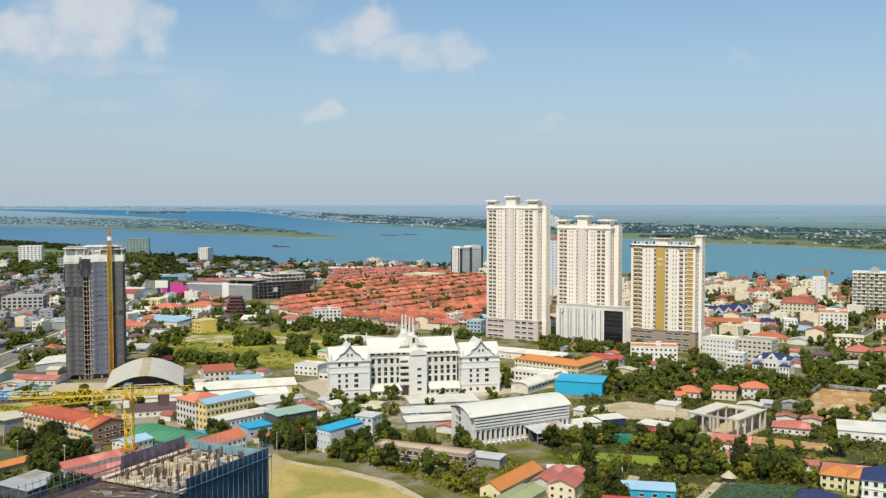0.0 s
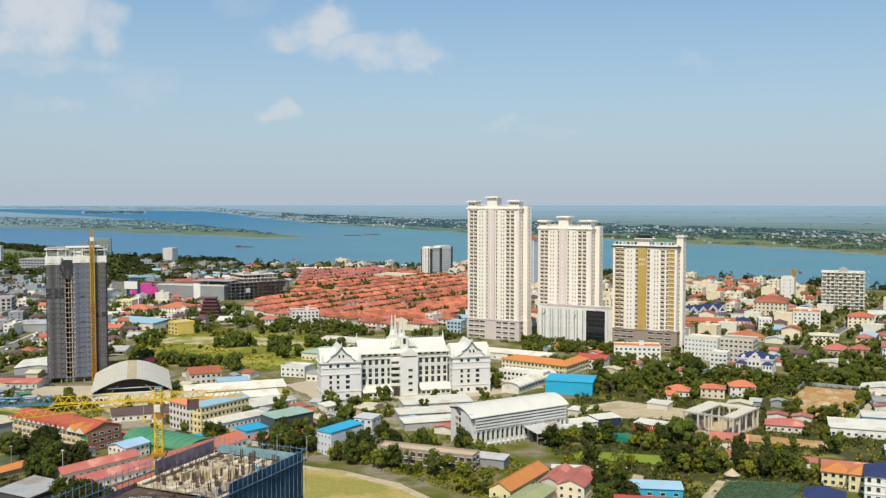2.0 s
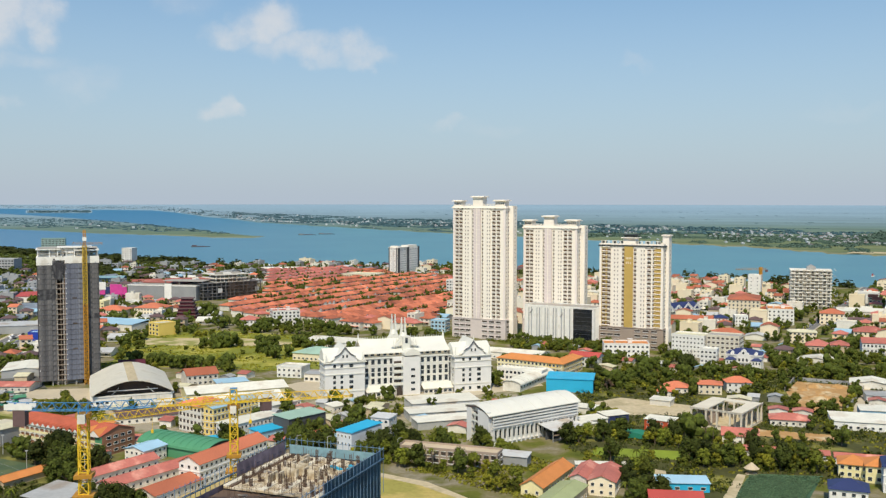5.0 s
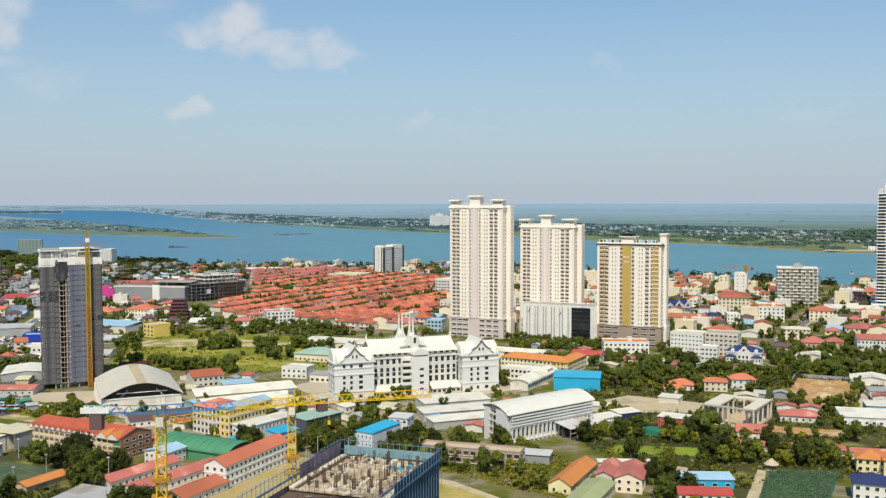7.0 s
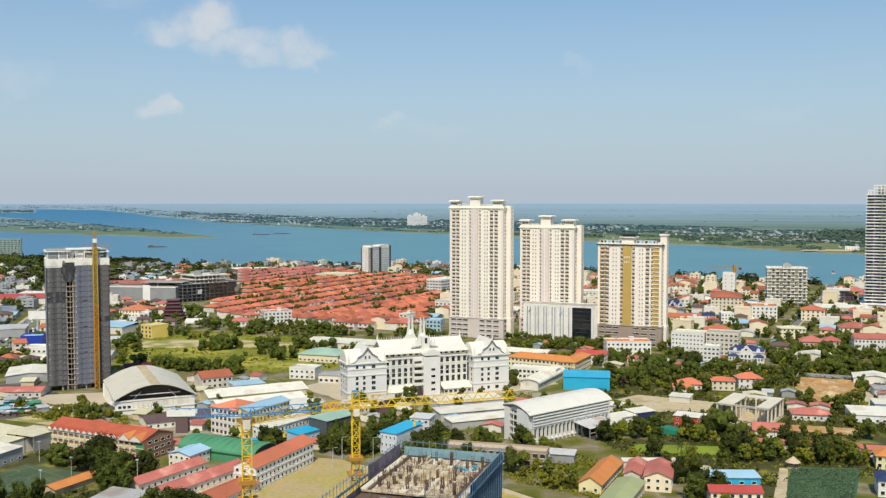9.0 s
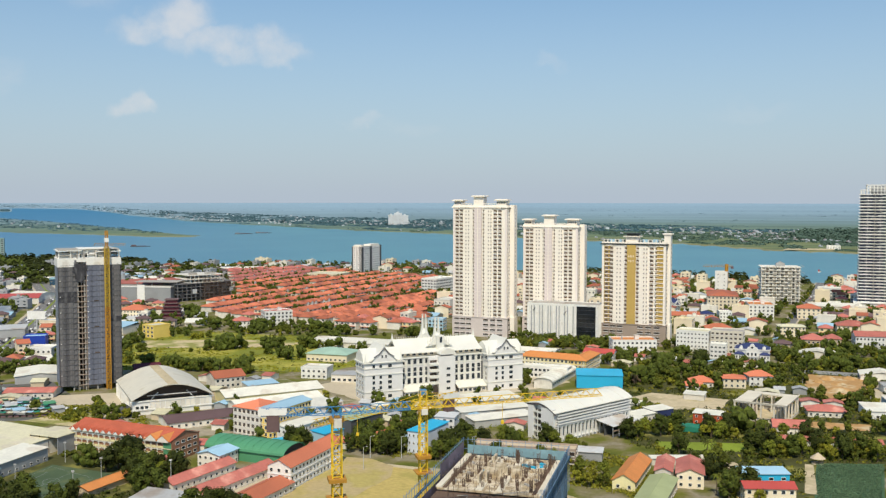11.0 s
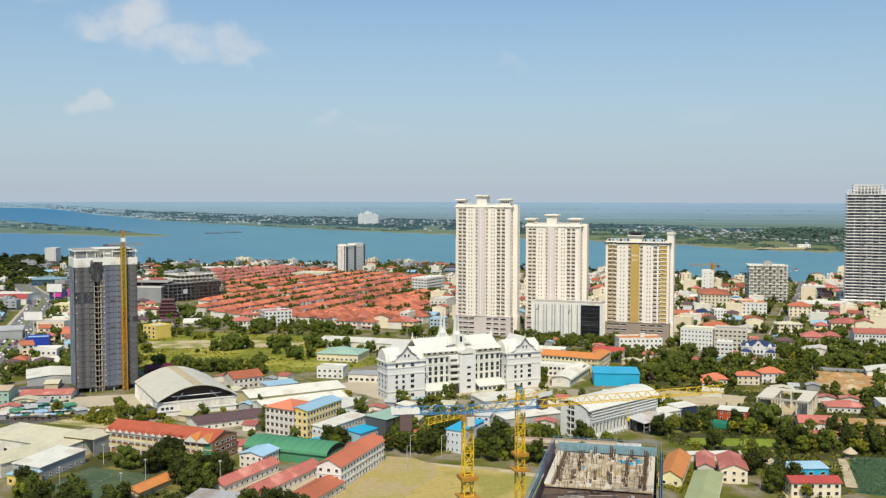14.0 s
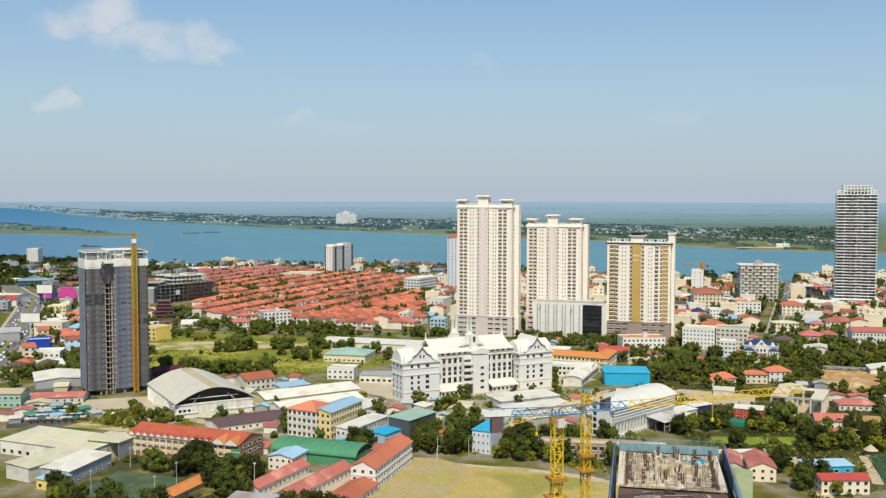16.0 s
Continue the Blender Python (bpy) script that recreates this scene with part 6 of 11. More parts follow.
# ---------------------------------------------------------------- school quarter beside the site
def school():
    X, Y, yaw, w, d = -204.0, 485.0, -37.4, 60.5, 20.0
    e = thing("school_building", X, Y, yaw, "long cream school with red dormered roof and arcades", "school")
    claim(X, Y, yaw, w, d)
    fh, H = 3.15, 9.9
    part("wall", Shape().box(0, 0.8, 0, w, d, H), M_OFFWHITE, e)
    part("end_wall", Shape().box(w, 0.4, 0, w + 0.25, d, H), M_BRICK, e, "brown brick end wall")
    part("green_panel", Shape().box(w - 4.5, 0.3, 0.3, w + 0.02, 1.3, H - 0.6), M_GREENROOF, e, "grey-green corner panel")
    for k in range(1, 4):
        part("gallery_slab", Shape().box(0, 0, k * fh - 0.25, w, 1.3, k * fh), M_CREAM, e)
        part("gallery_rail", Shape().box(0, 0, k * fh, w - 4.5, 0.15, k * fh + 0.95), M_PALEYELLOW, e)
    arch = Shape()
    pts = [(0.25, 0.0), (0.25, 1.9)] + [(1.75 - 1.5 * math.cos(t), 1.8 + 0.65 * math.sin(t)) for t in np.linspace(0.2, math.pi - 0.2, 7)] + [(3.25, 1.9), (3.25, 0)]
    for (a, b), (c, dd) in zip(pts[1:-1], pts[2:-1]):
        arch.face([(a, 0, b), (c, 0, dd), (c, 0, 2.75), (a, 0, 2.75)])
        arch.face([(a, 0, b), (c, 0, dd), (c, 0.4, dd), (a, 0.4, b)])
    arch.box(-0.25, 0, 0, 0.25, 0.4, 2.75)
    arch_me = arch.data("arcade_bay", [M_OFFWHITE])
    door = Shape().box(1.0, 0.7, 0.9, 2.6, 0.8, 2.2).data("class_window", [M_GLASS])
    for k in range(3):
        for i in range(16):
            part("arcade_bay", arch_me, None, e, at=pose(i * 3.5, 0, k * fh))
            part("class_window", door, None, e, at=pose(i * 3.5, 0, k * fh))
    for i in range(4):
        for k in range(3):
            part("window", window_mesh(2.4, 1.2), None, e, at=pose(w + 0.27, 3 + i * 4.2, k * fh + 1.4, 0, 0, 90))
    part("roof", gable_roof(0, 0, w, d, H, 3.2, "x", 0.45), M_DEEPTILE, e, "orange-red tiled roof")
    part("gable", gable_wall(0, 0.5, w, d - 0.5, H, 3.0), M_BRICK, e)
    g = Shape().extrude([(0, -0.3), (2.8, -0.3), (2.8, 0), (1.4, 1.35), (0, 0)], 0, 3.2).data("dormer", [M_WHITE])
    c = Shape().extrude([(-0.25, -0.15), (1.4, 1.4), (3.05, -0.15), (3.05, 0.0), (1.4, 1.55), (-0.25, 0.0)], -0.12, 5.0).data("dormer_roof", [M_DEEPTILE])
    for i in range(12):
        part("dormer", g, None, e, at=pose(1 + i * 3.75, -0.7, H + 0.2))
        part("dormer_roof", c, None, e, at=pose(1 + i * 3.75, -0.7, H + 0.2))
    big = Shape().extrude([(0, -0.6), (6.4, -0.6), (6.4, 0), (3.2, 2.4), (0, 0)], 0, 6).data("gable_front", [M_OFFWHITE])
    bigr = Shape().extrude([(-0.5, -0.2), (3.2, 2.5), (6.9, -0.2), (6.9, 0.05), (3.2, 2.75), (-0.5, 0.05)], -0.15, 9.5).data("gable_front_roof", [M_TILE_OR])
    for u in (46.5, 53.2):
        part("gable_front", big, None, e, at=pose(u, -0.9, H))
        part("gable_front_roof", bigr, None, e, at=pose(u, -0.9, H))


school()


def barrel_hall(name, label, category, x, y, yaw, w, d, eave, rise, wall, roof_mat, along="x", open_end=True, ribs=0, sides="", n=14):
    """A hall under a curved sheet roof that spans the short way."""
    e = thing(name, x, y, yaw, label, category)
    claim(x, y, yaw, w, d)
    span = d if along == "x" else w
    L = w if along == "x" else d
    t = np.linspace(0, math.pi, n + 1)
    prof = [(span / 2 - (span / 2 + 0.8) * math.cos(k), eave + rise * math.sin(k)) for k in t]
    prof += [(a, b - 0.3) for a, b in reversed(prof)]
    s = Shape().extrude(prof, -0.8, L + 0.8)
    if along == "x":
        s.v = [(b, a, c) for a, b, c in s.v]
    part("roof", s, roof_mat, e)
    part("wall", Shape().box(0, 0, 0, w, d, eave + 0.15), wall, e)
    end = [(span / 2 - (span / 2 - 0.2) * math.cos(k), eave + (rise - 0.35) * math.sin(k)) for k in t]
    for p0, p1 in ((0.0, 0.2), (L - 0.2, L)):
        s = Shape().extrude(end, p0, p1)
        if along == "x":
            s.v = [(b, a, c) for a, b, c in s.v]
        part("gable_end", s, M_DARK if open_end else wall, e)
    if ribs:
        for i in range(1, ribs):
            q = i * L / ribs
            pr = [(a, b + 0.18) for a, b in prof[: n + 1]]
            pr += [(a, b - 0.2) for a, b in reversed(pr)]
            s = Shape().extrude(pr, q - 0.15, q + 0.15)
            if along == "x":
                s.v = [(b, a, c) for a, b, c in s.v]
            part("roof_rib", s, roof_mat, e)
    if sides:
        windows(e, 0, w, 0, d, 1, sides, (1.6, 1.2), eave - 2.4, 4.0)
    return e


barrel_hall("sports_hall", "green hall with curved metal roof", "hall", -140, 456, -37, 42, 17, 5.0, 3.6, M_GREENROOF, M_GREENROOF, ribs=10)


def arch_hall():
    X, Y, yaw, w, d = -180.5, 549.5, 12.5, 43.5, 62.0
    e = thing("arched_hall", X, Y, yaw, "exhibition hall with a broad cream arched roof", "hall")
    claim(X, Y, yaw, w, d, 2)
    n = 18
    t = [(-0.5 + k / n) for k in range(n + 1)]
    prof = [(w / 2 + (w + 1.6) * q, 8.2 + 8.4 * math.cos(q * math.pi * 0.94)) for q in t]
    prof += [(a, b - 0.5) for a, b in reversed(prof)]
    part("roof", Shape().extrude(prof, -2.0, d + 2), M_ARCHROOF, e, "worn cream arched roof")
    pr = [(w / 2 + (w + 1.6) * q, 8.28 + 8.4 * math.cos(q * math.pi * 0.94)) for q in (-0.06, -0.02, 0.02, 0.06)]
    part("roof_strip", Shape().extrude(pr + [(a, b - 0.2) for a, b in reversed(pr)], -2.0, d + 2), M_SAND, e, "tan strip along the ridge")
    part("side_wall", Shape().box(0, 0, 0, 0.6, d, 8.6).box(w - 0.6, 0, 0, w, d, 8.6).box(0.6, d - 0.6, 0, w - 0.6, d, 10), M_WHITE, e)
    part("front_wall", Shape().box(0.6, 0.0, 0, w - 0.6, 0.6, 7.4).box(-1.5, -0.5, 7.4, w + 1, 0.8, 8.0).box(-1.5, -0.5, 2.6, w + 1, 0.4, 3.2), M_WHITE, e)
    end = [(w / 2 + (w - 1) * q, 7.4 + 8.5 * math.cos(q * math.pi * 0.94)) for q in t]
    part("gable_glazing", Shape().extrude(end, 3.0, 3.3), M_DARK, e, "dark gable infill")
    pane = Shape().box(0, -0.12, 0, 2.3, 0, 3.6).data("wall_panel", [M_OFFWHITE])
    fin = Shape().box(-0.18, -0.5, 0, 0.18, 0, 4.3).data("fin", [M_WHITE])
    for i in range(12):
        part("wall_panel", pane, None, e, at=pose(9.6 + i * 2.75, 0, 3.5))
        part("fin", fin, None, e, at=pose(9.4 + i * 2.75, 0, 3.2))
    for i in range(3):
        part("window", window_mesh(1.7, 1.5), None, e, at=pose(1.6 + i * 2.5, 0.0, 3.6))
    for i in range(9):
        part("side_window", window_mesh(2.4, 2.0), None, e, at=pose(0, d - 4 - i * 5, 3.0, 0, 0, 270))
        part("buttress", Shape().box(-1.2, d - 2 - i * 5.6, 0, 0, d - 1.4 - i * 5.6, 7.8), M_WHITE, e)
    part("porch_roof", Shape().cone(-3.5, 4, 3.2, 6.4, 5.0, 0.2, 4), M_DARKGREY, e, "small dark hipped porch roof")
    part("porch", Shape().box(-6.4, 1.2, 0, -0.9, 6.8, 3.3), M_DARKGREY, e)
    part("roof_truss", Shape().bar((8, 1.4, 10.4), (w - 8, 1.4, 10.4), 0.2).bar((10, 1.4, 8), (14, 1.4, 12), 0.15).bar((w - 14, 1.4, 12), (w - 10, 1.4, 8), 0.15), M_WHITE, e)


arch_hall()

# long white classroom block with red roof, and the low pink roofs behind it
block("classroom_block", "long white classroom block with orange-red gable roof", "school", -106, 394, 55, 46, 11, 3, M_WHITE, "gable", M_TILE, 3.2, 3.0, "frlb", (1.3, 1.3), 2.9, bands=True)
block("low_classroom", "low classroom range with faded pink roof", "school", -153, 401, 48, 38, 8, 1, M_OFFWHITE, "gable", M_PINKROOF, 3.6, 2.2, "fb", (1.2, 1.2), 3.4)
block("low_classroom", "low classroom range with faded pink roof", "school", -141, 386, 48, 46, 9, 1, M_OFFWHITE, "gable", M_PINKROOF, 3.6, 2.4, "fb", (1.2, 1.2), 3.4)
block("low_classroom", "low classroom range with orange-red roof", "school", -121, 373, 52, 26, 12, 1, M_OFFWHITE, "gable", M_TILE, 3.6, 2.4, "fb", (1.2, 1.2), 3.4)
block("small_house", "small house with pale cyan roof", "house", -144, 440, -37, 12, 14, 2, M_OFFWHITE, "gable", M_PALEBLUE, 3.0, 1.6, "fr", (1.1, 1.1), 2.6, along="y")
block("black_roofed_shed", "dark shed with white sheet roof and sign strip", "shed", -172, 378, -33, 20, 18, 1, M_DARKGREY, "mono", M_SHEETGREY, 4.4, 1.2, "")
# market sheds west of the pitch
block("market_shed", "long market shed with cream sheet roof", "shed", -262, 504, -40, 54, 24, 1, M_OFFWHITE, "mono", M_CREAMROOF, 6.5, 1.0, "f", (2.0, 1.6), 4.5)


def open_canopy():
    """A tall open shelter: sheet roof on posts, one closed side."""
    e = thing("open_canopy", -222, 485, -36, "tall open shelter with cream sheet roof on posts", "canopy")
    claim(-222, 485, -36, 17, 16)
    part("roof", Shape().prism([(-0.6, -0.6), (17.6, -0.6), (17.6, 16.6), (-0.6, 16.6)], 8.2, 8.5), M_CREAMROOF, e)
    part("side_wall", Shape().box(16.7, 0, 0, 17, 16, 8.2), M_GREYWALL, e)
    part("back_wall", Shape().box(0, 15.7, 0, 16.7, 16, 8.2), M_BROWNROOF, e)
    for u in (0, 5.5, 11):
        for v in (0, 8):
            part("post", Shape().box(u, v, 0, u + 0.3, v + 0.3, 8.2), M_STEEL, e)


open_canopy()
block("market_hall", "white-roofed shop hall with grey wall", "shop", -227, 440, 58, 30, 14, 1, M_GREYWALL, "mono", M_SHEET, 6.0, 0.8, "fl", (1.2, 1.0), 4.0)
block("shop_front", "shop with yellow front and blue canopy", "shop", -240, 440, -36, 12, 7, 1, M_YELLOW, "mono", M_PALEBLUE, 4.2, 0.5, "f", (1.6, 1.4), 3.0)
block("market_shed", "long market shed with cream sheet roof", "shed", -244, 450, 45, 32, 14, 1, M_OFFWHITE, "mono", M_CREAMROOF, 6.0, 0.8, "")
block("site_shed", "low shed with faded pink roof", "shed", -260, 615, -8, 29, 16, 1, M_OFFWHITE, "gable", M_PINKROOF, 3.4, 1.6, "f", (1.2, 1.2), 4.0)
block("warehouse", "low warehouse with white sheet roof", "warehouse", -262, 660, 8, 30, 34, 1, M_GREYWALL, "gable", M_SHEET, 5.0, 1.6, "", along="y")
# orange, yellow and white ranges
block("balcony_block", "four-storey beige block with orange roof and balconies", "apartment block", -127, 498, -46, 18, 19, 4, M_OFFWHITE, "hip", M_TILE, 3.5, 3.0, "frl", (1.7, 1.9), 2.9, bands=True, deep=True)
block("yellow_block", "yellow four-storey block with pale blue roof", "apartment block", -108, 481, 48, 32, 12, 4, M_YELLOW, "gable", M_PALEBLUE, 3.5, 1.6, "frl", (1.4, 1.6), 2.6, bands=True)
block("white_annex", "white two-storey annex with sheet roof", "annex", -100, 470, 44, 34, 9, 2, M_WHITE, "mono", M_SHEET, 3.6, 0.8, "fl", (1.1, 1.3), 2.4)
block("long_hall", "long low hall with white sheet roof and yellow wall", "hall", -130, 562, 15, 60, 24, 1, M_PALEYELLOW, "gable", M_SHEET, 5.2, 2.4, "f", (1.4, 1.2), 3.6)
block("long_hall", "long low hall with white sheet roof", "hall", -124, 540, 18, 52, 18, 1, M_OFFWHITE, "gable", M_SHEET, 4.4, 2.0, "f", (1.4, 1.2), 3.6)
block("white_sheds", "cluster of white sheet-roofed sheds", "shed", -86, 520, 40, 26, 16, 1, M_OFFWHITE, "mono", M_SHEET, 5.0, 0.8, "")
block("blue_shed", "low shed with bright blue roof", "shed", -84, 466, 40, 22, 9, 1, M_PALEBLUE, "mono", M_BLUEROOF, 4.6, 0.6, "f", (1.4, 1.4), 3.2)
block("blue_shed", "low shed with bright blue roof", "shed", -112, 458, 20, 12, 8, 1, M_PALEBLUE, "mono", M_BLUEROOF, 3.0, 0.4, "")
block("grey_block", "windowless dark grey block with pale green roof", "hall", -70, 471, 39, 24, 13, 1, M_DARKGREY, "mono", M_PALEGREEN, 9.5, 0.5, "")
block("corner_house", "small white house with orange-red roof", "house", -58, 458, 30, 11, 7, 1, M_OFFWHITE, "gable", M_TILE, 3.8, 1.8, "fl", (1.1, 1.2), 2.6)
block("blue_roofed_block", "narrow white three-storey block with blue roof", "apartment block", -47.5, 440, -45, 9.5, 22, 3, M_PALEWALL, "mono", M_BLUEROOF, 3.6, 0.8, "f", (0.7, 1.1), 2.2)
block("stair_block", "narrow pale block with grey roof", "apartment block", -30, 458, -30, 10, 9, 4, M_PALACE, "mono", M_SHEETGREY, 3.1, 0.5, "frl", (1.4, 1.2), 3.0)
block("arcaded_ruin", "long roofless brown range with arcades", "ruin", -20, 422, -27, 47, 9, 2, M_BROWNSTONE, "flat", M_BEIGE, 3.4, 1, "fr", (2.2, 2.0), 3.2, deep=True)
block("sheet_roof_range", "low range with grey sheet roof", "shed", -10, 428, -27, 52, 8, 1, M_GREYWALL, "mono", M_SHEETGREY, 4.0, 0.5, "")
block("dormered_house", "white house with orange dormered roof", "house", -136, 614, 20, 20, 16, 2, M_OFFWHITE, "gable", M_TILE, 3.4, 3.4, "fr", (1.6, 1.5), 3.0)
block("maroon_shed", "dark maroon shed roof", "shed", -189, 676, 12, 17, 12, 1, M_MAROON, "gable", M_MAROON, 4.5, 2.2, "")
block("blue_white_shed", "white shed with pale blue roof", "shed", -116, 600, 18, 20, 12, 1, M_OFFWHITE, "mono", M_PALEBLUE, 4.0, 0.6, "")
block("white_house", "low white house behind the palace court", "house", -80, 640, -25, 18, 14, 2, M_WHITE, "flat", M_SHEET, 3.4, 1, "f", (1.5, 1.3), 3.2)
block("workshop", "white workshop with sheet roof", "workshop", -62, 622, -25, 22, 12, 1, M_OFFWHITE, "mono", M_SHEETGREY, 5.0, 0.5, "f", (2.0, 1.6), 3.4)
block("hip_hall", "low hall with pale green hipped roof", "hall", -70, 708, -30, 32, 26, 1, M_CREAM, "hip", M_PALEGREEN, 5.4, 3.4, "f", (1.6, 1.2), 3.4)
block("warehouse", "long warehouse with white sheet roof", "warehouse", -60, 770, -33, 100, 26, 1, M_OFFWHITE, "gable", M_SHEET, 5.5, 1.8, "f", (1.4, 1.0), 6.0)
block("warehouse", "long warehouse with white sheet roof", "warehouse", 62, 706, -36, 60, 20, 1, M_OFFWHITE, "gable", M_SHEET, 5.0, 1.6, "f", (1.4, 1.0), 6.0)
# east of the palace
block("orange_roofed_school", "long yellow three-storey block with orange roofs", "school", 72, 640, -42, 50, 14, 3, M_PALEYELLOW, "hip", M_TILE_OR, 3.2, 2.8, "frl", (1.5, 1.5), 2.8, bands=True)
block("orange_roofed_wing", "yellow wing with orange roof and galleries", "school", 110, 606, 52, 36, 11, 3, M_YELLOW, "hip", M_TILE_OR, 3.2, 2.4, "frl", (1.6, 1.5), 2.6, bands=True)
block("red_roofed_house", "white house with red roof", "house", 128, 655, -36, 22, 14, 2, M_WHITE, "gable", M_REDROOF, 3.6, 2.4, "fr", (1.4, 1.4), 3.0)
block("white_range", "two-storey white range with galleries", "school", 66, 612, -36, 32, 10, 2, M_WHITE, "flat", M_SHEET, 3.5, 1, "frl", (1.8, 1.6), 2.8, bands=True)
barrel_hall("vaulted_range", "white range with a curved sheet roof", "hall", 71, 566, 52, 52, 12, 4.6, 2.6, M_OFFWHITE, M_SHEET, ribs=8, sides="f", open_end=False)
block("blue_hall", "bright blue metal hall", "hall", 88, 567, -21, 29, 20, 1, M_BLUEROOF, "mono", M_BLUEROOF, 8.0, 0.8, "")
block("walkway_roof", "long white walkway roof", "canopy", -2, 520, 9, 40, 17, 1, M_SHEETGREY, "mono", M_SHEET, 4.6, 0.8, "")
block("walkway_roof", "long white walkway roof", "canopy", -6, 498, 8, 42, 13, 1, M_SHEETGREY, "mono", M_SHEET, 4.2, 0.6, "")
block("walkway_roof", "long white walkway roof", "canopy", -4, 478, 11, 36, 11, 1, M_SHEETGREY, "mono", M_SHEET, 4.0, 0.6, "")


def vaulted_school():
    X, Y, yaw, w, d = 27.5, 441.5, 27.0, 57.0, 17.0
    e = thing("vaulted_school", X, Y, yaw, "grey school block with a white vaulted roof", "school")
    claim(X, Y, yaw, w, d, 2)
    H = 15.2
    part("wall", Shape().box(0, 0, 0, w, d, H - 4.6).box(0, 0.5, H - 4.6, w, d, H), M_PALACE, e)
    n = 14

    def arc(q, lift):
        """Height of the vault over the depth q, 0 at the front eave, 1 at the back."""
        return H + lift + 3.9 * math.sin(min(q / 0.62, 1.0) * math.pi / 2) ** 0.85 - 1.3 * max(0.0, q - 0.62) / 0.38

    prof = [(-1.5 + (d + 2.3) * k / n, arc(k / n, 0.0)) for k in range(n + 1)]
    prof += [(a, b - 0.4) for a, b in reversed(prof)]
    s = Shape().extrude(prof, -2.6, w + 1.0)
    s.v = [(b, a, c) for a, b, c in s.v]
    part("vault_roof", s, M_PALACE_ROOF, e, "white vaulted roof")
    # brown soffit board under the roof's west edge
    edge = [(a, b - 0.42) for a, b in prof[: n + 1]]
    edge += [(a, b - 0.7) for a, b in reversed(edge)]
    s = Shape().extrude(edge, -2.3, -1.6)
    s.v = [(b, a, c) for a, b, c in s.v]
    part("soffit", s, M_BROWNROOF, e, "dark soffit board under the vault")
    for k in range(9):
        u = -2.7 + (w + 3.6) * k / 8
        pr = [(a, b + 0.1) for a, b in prof[: n + 1]]
        pr += [(a, b - 0.12) for a, b in reversed(pr)]
        s = Shape().extrude(pr, u, u + 0.12)
        s.v = [(b, a, c) for a, b, c in s.v]
        part("roof_seam", s, M_SHEET, e)
    end = [(0.0, H - 4.6)] + [(a, b - 0.45) for a, b in prof[1:n]] + [(d, H - 4.6)]
    for p0 in (0.0, w - 0.3):
        s = Shape().extrude(end, p0, p0 + 0.3)
        s.v = [(b, a, c) for a, b, c in s.v]
        part("gable_end", s, M_PALACE, e)
    # bands of sun louvres over dark glazing
    part("upper_glazing", Shape().box(1.0, 0.3, H - 6.6, w - 0.6, 0.46, H - 0.9), M_GREYWALL, e, "grey glazing behind louvres")
    for k in range(4):
        z = H - 1.5 - k * 1.5
        part("sun_louvre", Shape().box(0.3, -1.3, z, w - 0.3, 0.3, z + 0.16).box(0.3, -1.3, z - 0.5, w - 0.3, -1.2, z), M_PALACE, e)
    for u in (0.3, 19.0, 38.0, w - 0.6):
        part("louvre_post", Shape().box(u, -1.1, H - 7.0, u + 0.3, -0.9, H - 0.4), M_PALACE, e)
    part("ledge", Shape().box(0, -1.0, H - 7.2, w, 0, H - 6.8).box(0, -0.8, 1.0, w, 0, 1.3), M_PALACE, e)
    pier = Shape().box(-0.42, -0.9, 0.0, 0.42, 0, 8.0).data("pier", [M_PALACE])
    for i in range(20):
        part("pier", pier, None, e, at=pose(1.0 + i * 2.9, 0, 0))
        if i < 19:
            part("window", window_mesh(1.5, 4.3), None, e, at=pose(1.7 + i * 2.9, -0.02, 2.9))
    # west end: a narrow wall, the open stair, a broad blank wall
    part("end_wall", Shape().box(-2.2, 0, 0, -0.3, 8.0, H + 1.6).box(-2.2, 13.2, 0, -0.3, d, H + 1.6), M_PALACE, e)
    part("stair_void", Shape().box(-0.3, 8.0, 0, 0.0, 13.2, H - 0.3), M_DARK, e)
    for k in range(5):
        part("stair_landing", Shape().box(-1.9, 8.0, k * 3.3 + 0.2, -0.3, 13.2, k * 3.3 + 0.5), M_PALACE_ROOF, e)
        part("stair_rail", Shape().box(-2.1, 8.0, k * 3.3 + 0.5, -1.95, 13.2, k * 3.3 + 1.4), M_PALACE_ROOF, e)
    part("stair_post", Shape().box(-2.2, 10.3, 0, -1.8, 10.7, H), M_PALACE_ROOF, e)
    # sheet-roofed porch on the long side
    s = Shape().extrude([(-12.5, 5.6), (-1.0, 7.2), (-1.0, 7.45), (-12.5, 5.85)], 29.0, 50.0)
    s.v = [(b, a, c) for a, b, c in s.v]
    part("porch_roof", s, M_SHEETGREY, e, "pale sloping porch roof")
    part("porch_wall", Shape().box(30, -11.5, 0, 49, -11.2, 1.3).box(30, -6, 0, 49, -5.7, 4.5), M_DARKGREY, e)
    part("porch_beam", Shape().box(29.4, -12.0, 3.0, 49.6, -11.7, 3.5), M_BROWNSTONE, e)
    for u in (29.6, 34.5, 39.5, 44.5, 49.4):
        part("porch_post", Shape().box(u - 0.2, -12.0, 0, u + 0.2, -11.6, 5.8), M_GREYWALL, e)
    part("end_shed_roof", Shape().box(51.5, -9, 4.4, 63, 0, 4.7), M_SHEET, e, "white flat side roof")
    part("end_shed_wall", Shape().box(52, -8.5, 0, 62.5, -0.5, 4.4), M_PALEYELLOW, e)


